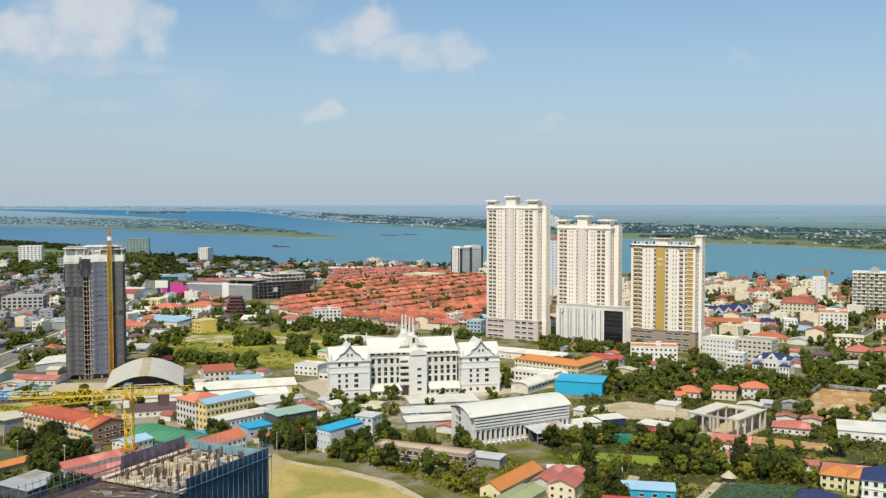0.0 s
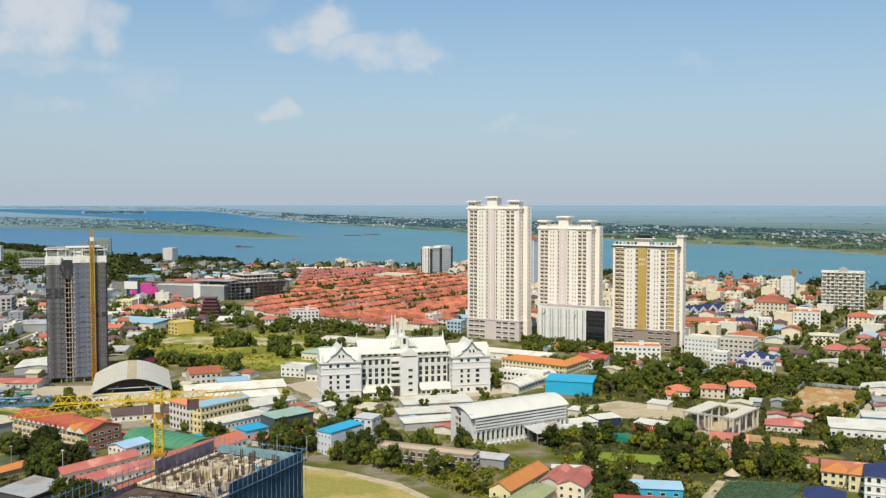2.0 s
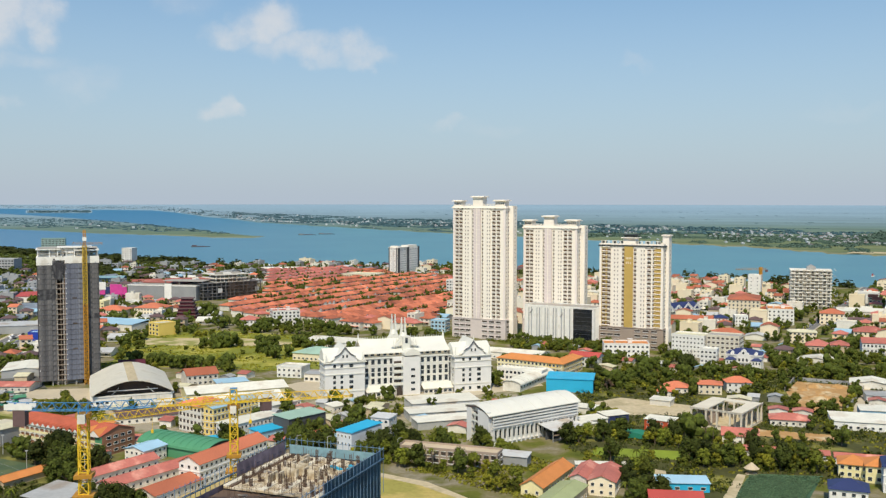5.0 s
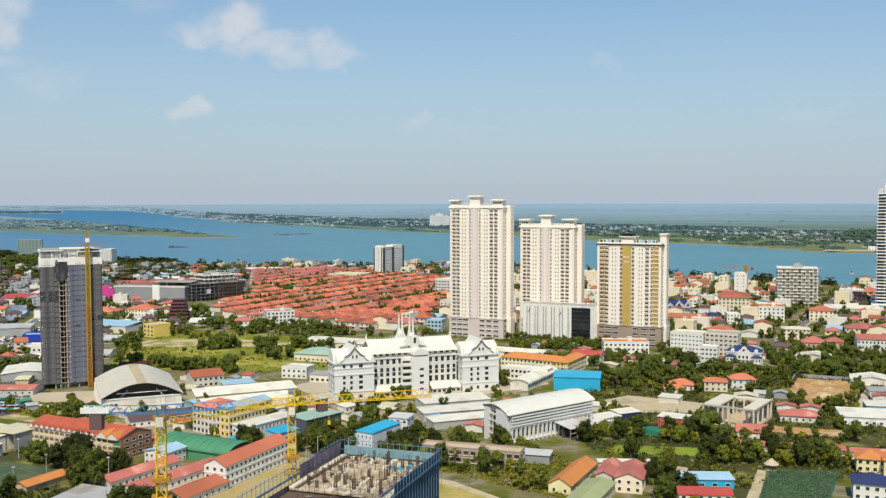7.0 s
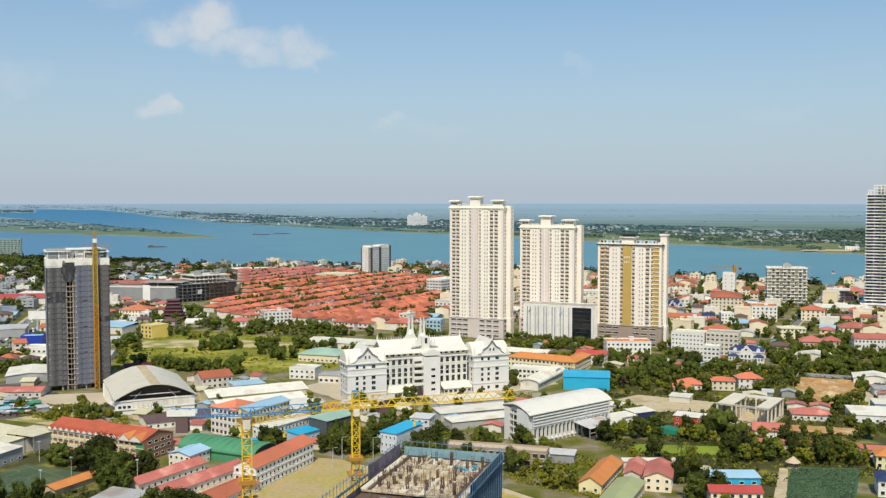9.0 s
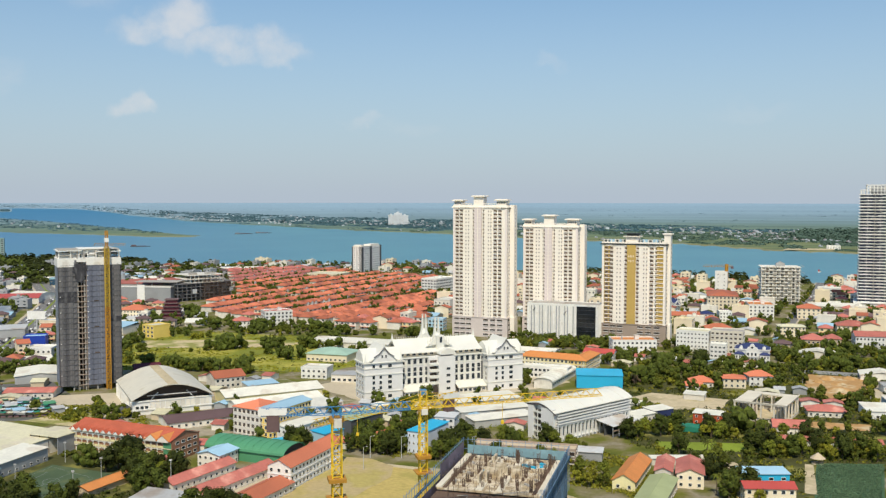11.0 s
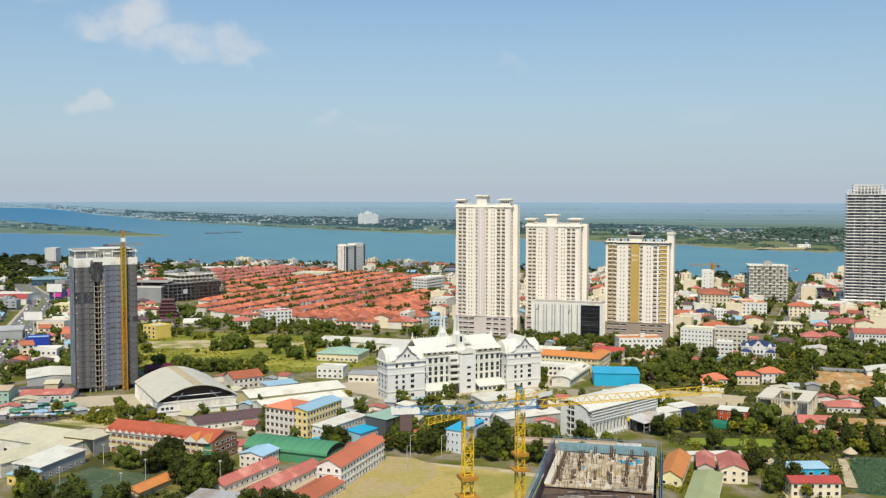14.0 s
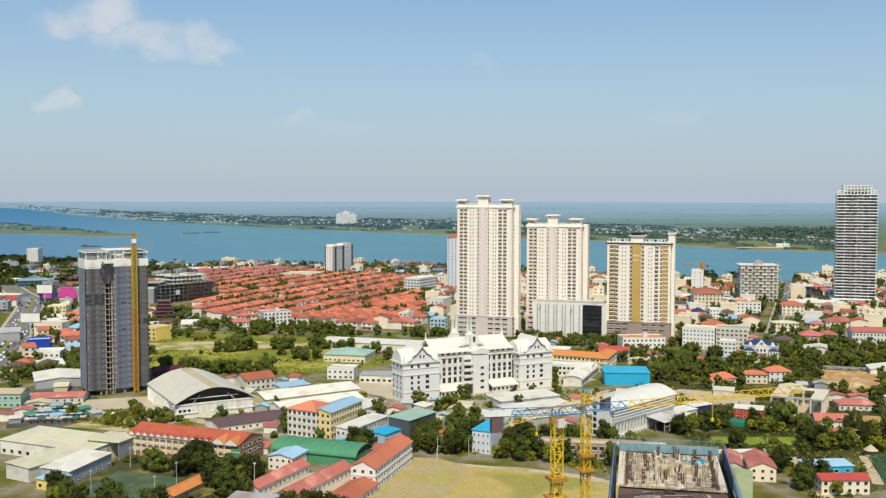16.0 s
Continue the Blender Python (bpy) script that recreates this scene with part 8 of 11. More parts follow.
def striped_tower():
    X, Y, yaw, w, d, n = 534.6, 884.6, -36, 39.5, 28.0, 38
    e = thing("striped_tower", X, Y, yaw, "tall glass tower with white horizontal balcony bands", "tower")
    claim(X, Y, yaw, w, d, 5)
    h = 124.5
    fh = h / n
    part("glass_wall", Shape().box(0, 0, 0, w, d, h), M_TOWERGLASS, e, "dark glass walls")
    rng = random.Random(38)
    for q in range(5):
        # each band is a thin slab edge with deeper balcony fronts here and there
        s = Shape().box(-1.3, -1.3, -0.30, w + 1.3, d + 1.3, 0.0)
        u = -1.3
        while u < w:
            L, up = rng.uniform(3.5, 9.0), rng.choice((0.75, 1.0, 0.9, 0.45))
            s.box(u, -1.35, -0.30, min(w + 1.3, u + L), -1.15, up)
            u += L
        v = -1.1
        while v < d:
            L, up = rng.uniform(3.5, 8.0), rng.choice((0.75, 1.0, 0.9, 0.45))
            s.box(w + 1.15, v, -0.30, w + 1.35, min(d + 1.3, v + L), up).box(-1.35, v, -0.30, -1.15, min(d + 1.3, v + L), up)
            v += L
        data = s.data("balcony_band", [M_WHITE])
        for k in range(q, n, 5):
            part("balcony_band", data, None, e, at=pose(0, 0, (k + 1) * fh))
    fin = Shape().box(-0.15, -1.2, 0, 0.15, 0, h).data("party_wall", [M_SHEETGREY])
    for f in (0.18, 0.36, 0.5, 0.64, 0.82):
        part("party_wall", fin, None, e, at=pose(f * w, 0, 0))
    # open white frame on the roof, stepped at the ends
    z = h + 0.2
    post = Shape().box(0, 0, 0, 1.0, 1.0, 10.5).data("roof_post", [M_WHITE])
    low = Shape().box(0, 0, 0, 1.0, 1.0, 5.0).data("low_roof_post", [M_WHITE])
    for i in range(9):
        for v in (1.5, d - 2.5):
            part("roof_post", post, None, e, at=pose(5.5 + i * (w - 12) / 8, v, z))
    for u in (0.2, 2.6, w - 3.6, w - 1.2):
        for v in (0.5, d - 1.5):
            part("low_roof_post", low, None, e, at=pose(u, v, z))
    s = Shape()
    for zz in (3.2, 6.4, 9.6):
        s.box(5, 1.2, z + zz, w - 5, 3.0, z + zz + 0.9).box(5, d - 3, z + zz, w - 5, d - 1.2, z + zz + 0.9).box(5, 3, z + zz, 6.5, d - 3, z + zz + 0.9).box(w - 6.5, 3, z + zz, w - 5, d - 3, z + zz + 0.9)
    s.box(0, 0.3, z + 4.3, 5, 1.8, z + 5.2).box(w - 5, 0.3, z + 4.3, w, 1.8, z + 5.2).box(0, d - 1.8, z + 4.3, 5, d - 0.3, z + 5.2).box(w - 5, d - 1.8, z + 4.3, w, d - 0.3, z + 5.2)
    part("roof_beam", s, M_WHITE, e)
    part("roof_core", Shape().box(w * 0.25, 7, z - 0.2, w * 0.75, d - 7, z + 9), M_GREYWALL, e)
    part("podium", Shape().box(-4, -4, 0, w + 4, d + 4, 9).box(-5, -5, 9, w + 5, d + 5, 10), M_WHITE, e)


striped_tower()


def slab_tower():
    X, Y, yaw, w, d, h = 74.1, 1479.7, -36, 15.5, 70.0, 43.5
    e = thing("riverside_tower", X, Y, yaw, "white riverside slab tower with dark vertical stripes", "tower")
    claim(X, Y, yaw, w, d, 5)
    part("wall", Shape().box(0, 0, 0, w, d, h), M_WHITE, e)
    for u0, u1 in ((-0.4, 1.5), (w - 2.6, w - 1.0)):
        part("edge_stripe", Shape().box(u0, -0.6, 0, u1, 0, h + 1.0), M_DARKGREY, e, "dark grey corner stripe")
    part("glazed_strip", Shape().box(6.4, -0.25, 2, 9.2, 0, h - 2), M_SHEETGREY, e, "grey glazed strip")
    for v0, v1 in ((0.0, 7.0), (d * 0.42, d * 0.52), (d - 5.0, d)):
        part("dark_stripe", Shape().box(w, v0, 0, w + 0.6, v1, h + 1.0), M_DARKGREY, e, "dark blue-grey vertical stripe")
    part("roof_band", Shape().box(-0.6, -0.6, h, w + 0.8, d * 0.5, h + 1.2).box(1, d * 0.04, h + 1.2, w - 1, d * 0.16, h + 3.4).box(2, d * 0.5, h, w - 1, d * 0.92, h + 3.2), M_OFFWHITE, e)
    slab = Shape().box(w, 7.0, 0, w + 0.2, d * 0.42, 0.9).box(w, d * 0.52, 0, w + 0.2, d - 5, 0.9).data("floor_band", [M_SHEETGREY])
    for k in range(1, 12):
        part("floor_band", slab, None, e, at=pose(0, 0, k * 3.6))
    windows(e, 2.2, w - 3, 0, d, 12, "f", (1.2, 1.0), 1.4, 3.0, 3.6)


slab_tower()
block("hotel_block", "white five-storey hotel with dark window rows", "hotel", 118, 1172, -45, 22, 44, 5, M_WHITE, "flat", M_SHEET, 3.7, 1, "frl", (2.6, 1.5), 3.6, tank=True)
block("white_hall", "plain white flat-roofed hall", "hall", 88, 972, -36, 18, 30, 3, M_OFFWHITE, "flat", M_SHEET, 4.5, 1, "f", (1.6, 1.4), 4.0)
block("far_slab", "narrow white tower with red hipped roof", "tower", 183, 1197, -36, 18, 24, 20, M_PALEWALL, "hip", M_DEEPTILE, 3.45, 4.0, "fl", (1.4, 1.4), 3.6)
block("blue_glass_house", "small blue glazed corner building", "house", 53, 843, -30, 14, 12, 3, M_PALEBLUE, "flat", M_SHEETGREY, 3.4, 1, "fr", (2.0, 1.8), 2.8)


def mall():
    X, Y, yaw = -268, 1168, -20
    e = thing("shopping_mall", X, Y, yaw, "grey windowless shopping mall with white fin", "mall")
    claim(X, Y, yaw, 88, 60, 4)
    part("wall", Shape().box(0, 0, 0, 88, 60, 17), M_GREYWALL, e)
    part("white_fin", Shape().box(48, -0.8, 0, 57, 0, 20), M_WHITE, e, "white fin")
    part("cornice", parapet(0, 0, 88, 60, 17, 1.4, 0.5, 0.4), M_WHITE, e)
    part("roof_slab", Shape().box(0.5, 0.5, 17, 87.5, 59.5, 17.3), M_CONCRETE, e)
    part("billboard", Shape().box(-22, -0.6, 2, -1, 0, 15), M_MAGENTA, e, "magenta billboard")
    part("billboard", Shape().box(-46, 4, 2, -26, 4.6, 14), M_NAVYROOF, e, "dark blue billboard")
    part("billboard_panel", Shape().box(-42, 3.8, 5, -32, 4.0, 12), M_MAGENTA, e, "magenta panel")
    part("red_roof", gable_roof(2, 30, 86, 56, 18.0, 2.6), M_PINKROOF, e, "long faded red roof behind the parapet")
    part("roof_frame", Shape().box(40, 10, 17.3, 92, 34, 18).box(40, 10, 22, 92, 34, 22.6).box(42, 12, 18, 43, 13, 22).box(60, 12, 18, 61, 13, 22).box(90, 12, 18, 91, 13, 22), M_CONCRETE, e)


mall()


def parking_frame():
    X, Y, yaw, w, d = -178, 1140, 30, 76, 44
    e = thing("parking_frame", X, Y, yaw, "unfinished dark concrete frame with scaffolds and white top storeys", "construction site")
    claim(X, Y, yaw, w, d, 3)
    fh = 4.0
    slab = Shape().box(-0.6, -0.8, -0.25, w, d, 0.2).data("floor_slab", [M_FRAMEGREY])
    post = Shape().box(-0.4, -0.4, 0, 0.4, 0.4, fh).data("column", [M_FRAMEGREY])
    for k in range(5):
        part("floor_slab", slab, None, e, at=pose(0, 0, (k + 1) * fh))
        for i in range(14):
            part("column", post, None, e, at=pose(0.6 + i * 5.8, 0, k * fh))
    part("inner_wall", Shape().box(2, 5, 0, w - 2, d - 2, 19.5), M_DARKGREY, e)
    for i in range(9):
        if i % 4 != 1:
            part("hung_panel", Shape().box(3 + i * 8.1, -1.0, 4.4 + (i * 5 % 3) * 4, 8.5 + i * 8.1, -0.8, 9.6 + (i * 5 % 3) * 4), (M_NETDARK, M_DARKGREY, M_SHEETGREY)[i % 3], e)
    tubes = Shape()
    for i in range(26):
        tubes.bar((w * 0.42 + i * 1.7, -2.0, 0), (w * 0.42 + i * 1.7, -2.0, 27 - (i % 5)), 0.12)
    for k in range(10):
        tubes.bar((w * 0.42, -2.0, 2 + k * 2.6), (w, -2.0, 2 + k * 2.6), 0.1)
    part("scaffold", tubes, M_STEEL, e, "dark scaffold tubes", kind="stuff")
    for k in range(2):
        part("top_storey", Shape().box(18, 2, 20.4 + k * 4.5, 62, d - 4, 21.0 + k * 4.5).box(17, 1, 24.4 + k * 4.5, 63, d - 3, 25.0 + k * 4.5), M_OFFWHITE, e)
        for i in range(9):
            part("column", Shape().box(18 + i * 5.4, 2, 20.4 + k * 4.5, 18.8 + i * 5.4, 2.8, 25 + k * 4.5), M_OFFWHITE, e)
    part("roof_clutter", Shape().box(22, 8, 29.5, 30, 14, 32).box(44, 10, 29.5, 55, 16, 31.4), M_CONCRETE, e)


parking_frame()
block("yellow_cube", "small mustard yellow block of flats", "house", -197, 860, -50, 16, 17, 3, M_YELLOW, "flat", M_CREAMROOF, 3.5, 1, "f", (2.4, 1.8), 4.5)


def stepped_house():
    e = thing("stepped_tower", -188, 972, -5, "dark maroon stepped building with stacked balconies", "building")
    claim(-188, 972, -5, 20, 18, 2)
    for k in range(6):
        q = k * 0.9
        part("storey", Shape().box(q, q, k * 3.4, 20 - q, 18 - q, k * 3.4 + 2.5), M_MAROON, e)
        part("balcony", Shape().box(q - 1, q - 1, k * 3.4 + 2.5, 21 - q, 19 - q, k * 3.4 + 3.4), M_BROWNROOF, e)


stepped_house()
block("school_red", "cream block with orange-red hipped roof", "school", -230, 985, -20, 30, 24, 3, M_CREAM, "hip", M_TILE, 3.4, 4.0, "fl", (1.4, 1.4), 3.0)
block("school_red", "cream block with orange-red hipped roof", "school", -272, 1000, -20, 30, 24, 2, M_CREAM, "hip", M_TILE, 3.4, 4.0, "fl", (1.4, 1.4), 3.0)
block("cyan_hall", "long hall with cyan sheet roof", "hall", -262, 908, -30, 54, 24, 1, M_OFFWHITE, "mono", M_PALEBLUE, 6.0, 2.0, "")
block("sign_building", "low white shop with plain front", "shop", -274, 762, -10, 19, 18, 2, M_WHITE, "flat", M_SHEET, 3.8, 1, "f", (1.6, 1.5), 3.2)
block("blue_board_shop", "shop wrapped in a blue sign board", "shop", -281, 794, 0, 16, 14, 3, M_BLUESIGN, "flat", M_PALEBLUE, 4.0, 1, "")
block("green_walled_shop", "pale green shop with tan tiled roof", "shop", -278, 611, -18, 14, 12, 2, M_PALEGREEN, "gable", M_BEIGE, 4.0, 2.0, "f", (1.6, 1.2), 3.2)
block("white_shop", "white shop row with orange roof", "shop", -262, 850, -10, 26, 18, 2, M_OFFWHITE, "gable", M_TILE, 3.6, 2.4, "f", (2.0, 1.6), 3.4)
block("teal_works", "long low works with teal sheet walls", "works", -356, 1392, -3, 44, 20, 2, M_BLUENET, "gable", M_SCREEN, 4.2, 2.0, "f", (2.4, 1.4), 5.0)
block("cream_shop", "cream flat-roofed shop with a row of dark vents", "shop", -287, 900, -16, 24, 18, 3, M_CREAM, "flat", M_SHEETGREY, 3.8, 1, "f", (1.8, 1.0), 3.6, first=2)
block("ochre_house", "pale ochre house with flat roof", "house", -289, 1050, -14, 18, 14, 3, M_PALEYELLOW, "flat", M_CREAMROOF, 3.4, 1, "f", (1.6, 1.4), 3.4)
block("white_depot", "white depot with blue-grey sheet roof", "hall", -372, 1215, -30, 42, 26, 1, M_WHITE, "gable", M_SHEET, 7.0, 2.0, "")


def billboard(x, y, yaw, w, h, z, face, label):
    """A roadside billboard: a framed panel on a lattice-braced pole."""
    e = thing("billboard", x, y, yaw, label, "billboard", "billboards")
    part("post", Shape().cone(0, 0, -0.3, z + h * 0.8, 0.55, 0.45, 10), M_SHEETGREY, e)
    part("panel", Shape().box(-w / 2, -0.9, z, w / 2, -0.6, z + h), face, e)
    part("panel_frame", parapet(-w / 2 - 0.2, -0.95, w / 2 + 0.2, -0.5, z - 0.3, 0.3, 0.15).box(-w / 2 - 0.2, -0.95, z + h, w / 2 + 0.2, -0.5, z + h + 0.3), M_SHEETGREY, e)
    part("brace", Shape().bar((0, -0.3, z - 2), (-w * 0.4, -0.55, z + 1), 0.15).bar((0, -0.3, z - 2), (w * 0.4, -0.55, z + 1), 0.15), M_SHEETGREY, e)


billboard(-290, 905, -14, 16, 7, 13, M_WHITE, "blank white billboard on a pole above the shops")
billboard(-304, 1185, -14, 17, 9, 11, M_WHITE, "blank white billboard on a pole beside the avenue")
billboard(-276, 1140, -14, 14, 15, 6, M_MAGENTA, "magenta billboard on a pole")
block("grey_office", "grey six-storey office with window rows", "office building", -585, 1620, -8, 64, 30, 5, M_GREYWALL, "flat", M_SHEETGREY, 4.4, 1, "f", (3.0, 2.0), 4.6)
block("grey_frame_office", "unfinished grey five-storey office", "office building", -420, 990, 10, 40, 26, 5, M_SHEETGREY, "flat", M_CONCRETE, 3.8, 1, "fr", (3.2, 2.4), 4.4, deep=True)
block("green_slab", "long pale green slab tower", "tower", -588, 2036, 8, 46, 24, 10, M_TEAL, "flat", M_GREENROOF, 3.8, 1, "f", (4.0, 1.6), 6.0)
block("white_slab", "white slab tower beside the river", "tower", -720, 1800, 8, 40, 22, 9, M_WHITE, "flat", M_SHEET, 3.8, 1, "f", (3.4, 1.6), 6.0)
block("river_hotel", "white ten-storey riverside block", "tower", -390, 1815, -20, 20, 20, 8, M_WHITE, "flat", M_SHEETGREY, 3.6, 1, "fl", (2.0, 1.4), 4.0)
block("red_striped_hall", "long white hall with red roof strip", "hall", -390, 1150, 4, 60, 60, 1, M_OFFWHITE, "gable", M_REDROOF, 7.0, 2.0, "")
block("red_roof_range", "long range with faded red roof", "hall", -292, 1337, 16, 116, 18, 1, M_OFFWHITE, "gable", M_PINKROOF, 7.0, 2.2, "f", (1.6, 1.4), 5.0)
block("riverside_hall", "long white riverside hall", "hall", -126, 1580, 6, 72, 24, 1, M_WHITE, "gable", M_SHEET, 5.0, 2.0, "")
block("cream_halls", "cream flat-roofed riverside halls", "hall", -2, 1428, -30, 54, 40, 2, M_CREAM, "flat", M_CREAMROOF, 3.6, 1, "f", (1.6, 1.4), 4.0)
block("white_villa", "tall white villa with balconies at the estate", "villa", -90, 903, 10, 26, 18, 4, M_WHITE, "flat", M_PINKROOF, 3.4, 1, "frl", (1.8, 1.6), 3.2, bands=True, tank=True)
block("white_villa", "white villa with salmon hipped roof", "villa", -121, 895, -10, 17, 15, 2, M_WHITE, "hip", M_PINKROOF, 3.6, 3.2, "frl", (1.3, 1.4), 3.2)
block("grey_hall", "low grey windowless hall", "hall", -330, 880, 5, 34, 30, 1, M_GREYWALL, "mono", M_SHEETGREY, 7.0, 0.5, "")


# ---------------------------------------------------------------- housing estate with red roofs
def roof_unit(uw, d, h, ends):
    """The roof over one house of a terrace; ends: -1 or 1 for a hipped end, 0 between neighbours."""
    s, e = Shape(), 0.9
    x0, x1 = (-e if ends < 0 else 0.02), (uw + e if ends > 0 else uw - 0.02)
    r0, r1 = (5.2 if ends < 0 else x0), (uw - 5.2 if ends > 0 else x1)
    top = h + 2.9
    for lift, flip in ((0.25, False), (0.0, True)):
        a, b, c, f = (x0, -e, h + lift), (x1, -e, h + lift), (x1, d + e, h + lift), (x0, d + e, h + lift)
        p, q = (r0, d / 2, top + lift), (r1, d / 2, top + lift)
        for quad in ([a, b, q, p], [c, f, p, q], [f, a, p], [b, c, q]):
            s.face(quad[::-1] if flip else quad)
    for a, b in (((x0, -e), (x1, -e)), ((x1, -e), (x1, d + e)), ((x1, d + e), (x0, d + e)), ((x0, d + e), (x0, -e))):
        s.face([(*a, h), (*b, h), (*b, h + 0.25), (*a, h + 0.25)])
    return s


def terrace(x, y, yaw, units, rng):
    """A terrace of narrow houses: one wall, a roof over each house, front gables, porch roofs."""
    uw, d, h = 7.6, 14.0, 5.6
    w = units * uw
    e = thing("terrace_house", x, y, yaw, "terrace of cream houses with orange-red tiled roofs", "terrace", "housing estate")
    claim(x, y, yaw, w, d)
    part("wall", Shape().box(0, 0, 0, w, d, h), M_OFFWHITE, e)
    for ends in (-1, 0, 1):
        if ("unit", ends) not in MESHES:
            MESHES["unit", ends] = roof_unit(uw, d, h, ends).data("roof_section", [M_TILE])
    near = y < 1010
    roof, porch, gable, wins = Shape(), Shape(), Shape(), Shape()
    for k in range(units):
        ends = -1 if k == 0 else 1 if k == units - 1 else 0
        q = rng.uniform(-0.25, 0.25) if ends == 0 else 0
        if near:
            part("roof_section", MESHES["unit", ends], None, e, at=pose(k * uw, 0, q))
        else:
            me = MESHES["unit", ends]
            for poly in me.polygons:
                roof.face([me.vertices[v].co + Vector((k * uw, 0, q)) for v in poly.vertices])
        porch.extrude([(-2.6, 2.8), (0, 3.4), (0, 3.6), (-2.6, 3.0)], k * uw + 0.3, (k + 1) * uw - 0.3)
        for side in (0, 1):
            if rng.random() < 0.16:
                # a white front gable with its own small roof
                u, v0 = k * uw + uw / 2, (-1.3 if side == 0 else d + 1.3)
                v1 = 3.2 if side == 0 else d - 3.2
                gable.prism([(u - 1.9, min(v0, v1)), (u + 1.9, min(v0, v1)), (u + 1.9, max(v0, v1)), (u - 1.9, max(v0, v1))], 3.0, h + 0.9)
                for sg in (-1, 1):
                    p = [(u + sg * 2.5, v0 - 0.3 + 0.6 * side, h + 0.75), (u + sg * 2.5, v1, h + 0.75), (u, v1, h + 2.35), (u, v0 - 0.3 + 0.6 * side, h + 2.35)]
                    roof.face(p if (sg > 0) == (side == 0) else p[::-1])
                gable.face([(u - 1.9, v0, h + 0.8), (u + 1.9, v0, h + 0.8), (u, v0, h + 2.2)])
        wins.box(k * uw + 2.6, -0.1, 3.9, k * uw + 5.0, 0, 5.2)
    porch.v = [(b, a, c) for a, b, c in porch.v]
    tile = M_PINKROOF if x < 10 and y > 1330 else M_TILE
    part("gable_roof", roof, tile, e, kind="stuff")
    part("front_gable", gable, M_WHITE, e, kind="stuff")
    part("porch_roof", porch, M_TILE, e, kind="stuff")
    part("window_strip", wins, M_GLASS, e, kind="stuff")


rng = random.Random(11)
ROW = 50.0
ca, sa = math.cos(radians(ROW)), math.sin(radians(ROW))


ESTATE = [(-150, 1010), (-122, 985), (-58, 950), (-18, 915), (32, 905), (62, 940), (98, 1000), (130, 1150), (186, 1392), (118, 1441), (10, 1600), (-116, 1562), (-108, 1220), (-140, 1120)]


def in_estate(x, y):
    """Inside the estate's ground plan."""
    return inside(x, y, ESTATE)


for i in range(-14, 34):
    # rows in pairs, back to back, across the estate
    off = 870 + i * (27.5 if i % 2 else 26.0)
    u = -300.0
    while u < 520:
        run, most = 0, rng.choice((4, 5, 6, 8, 10))
        x0, y0 = -20 + u * ca, off + u * sa
        while run < most and in_estate(-20 + (u + run * 7.6) * ca - 6 * sa, off + (u + run * 7.6) * sa + 6 * ca) and free(-20 + (u + run * 7.6 + 4) * ca - 6 * sa, off + (u + run * 7.6 + 4) * sa + 6 * ca, 7.5):
            run += 1
        if run >= 3 and rng.random() < 0.11:
            u += run * 7.6
        elif run >= 3:
            terrace(x0, y0, ROW, run, rng)
            u += run * 7.6 + rng.choice((3.5, 5.0, 9.0))
        else:
            u += 7.6


# ---------------------------------------------------------------- ordinary town houses
def house_kind(wall, roof_mat, w, d, floors, style, label):
    e = thing("town_house", 0, 0, 0, label, "house", "town houses")
    H = floors * 3.3
    if style == "shed":
        part("wall", gable_wall(0, 0, w, d, H, 1.2), wall, e)
        part("roof", gable_roof(0, 0, w, d, H, 1.25), roof_mat, e)
        return e, w, d
    if style == "hip":
        part("wall", Shape().box(0, 0, 0, w, d, H + 0.1), wall, e)
        part("roof", hip_roof(0, 0, w, d, H, 2.6), roof_mat, e)
    elif style == "gable":
        part("wall", gable_wall(0, 0, w, d, H, 2.2), wall, e)
        part("roof", gable_roof(0, 0, w, d, H, 2.3), roof_mat, e)
    else:
        part("wall", Shape().box(0, 0, 0, w, d, H), wall, e)
        part("roof_slab", Shape().box(0.2, 0.2, H, w - 0.2, d - 0.2, H + 0.15), roof_mat, e)
        part("parapet", parapet(0, 0, w, d, H, 0.9), wall, e)
        part("stair_house", Shape().box(w * 0.5, d * 0.5, H + 0.15, w * 0.5 + 3, d * 0.5 + 3, H + 2.8).box(w * 0.5 - 0.4, d * 0.5 - 0.4, H + 2.8, w * 0.5 + 3.4, d * 0.5 + 3.4, H + 3.0), wall, e)
    for k in range(max(0, floors - 3), floors):
        for i in range(2):
            part("window", window_mesh(2.2, 1.4), None, e, at=pose((i + 0.5) * w / 2 - 1.1, -0.02, k * 3.3 + 1.1))
    part("canopy", Shape().box(0.4, -1.8, 2.75, w - 0.4, 0, 2.95), roof_mat if style != "flat" else wall, e)
    return e, w, d


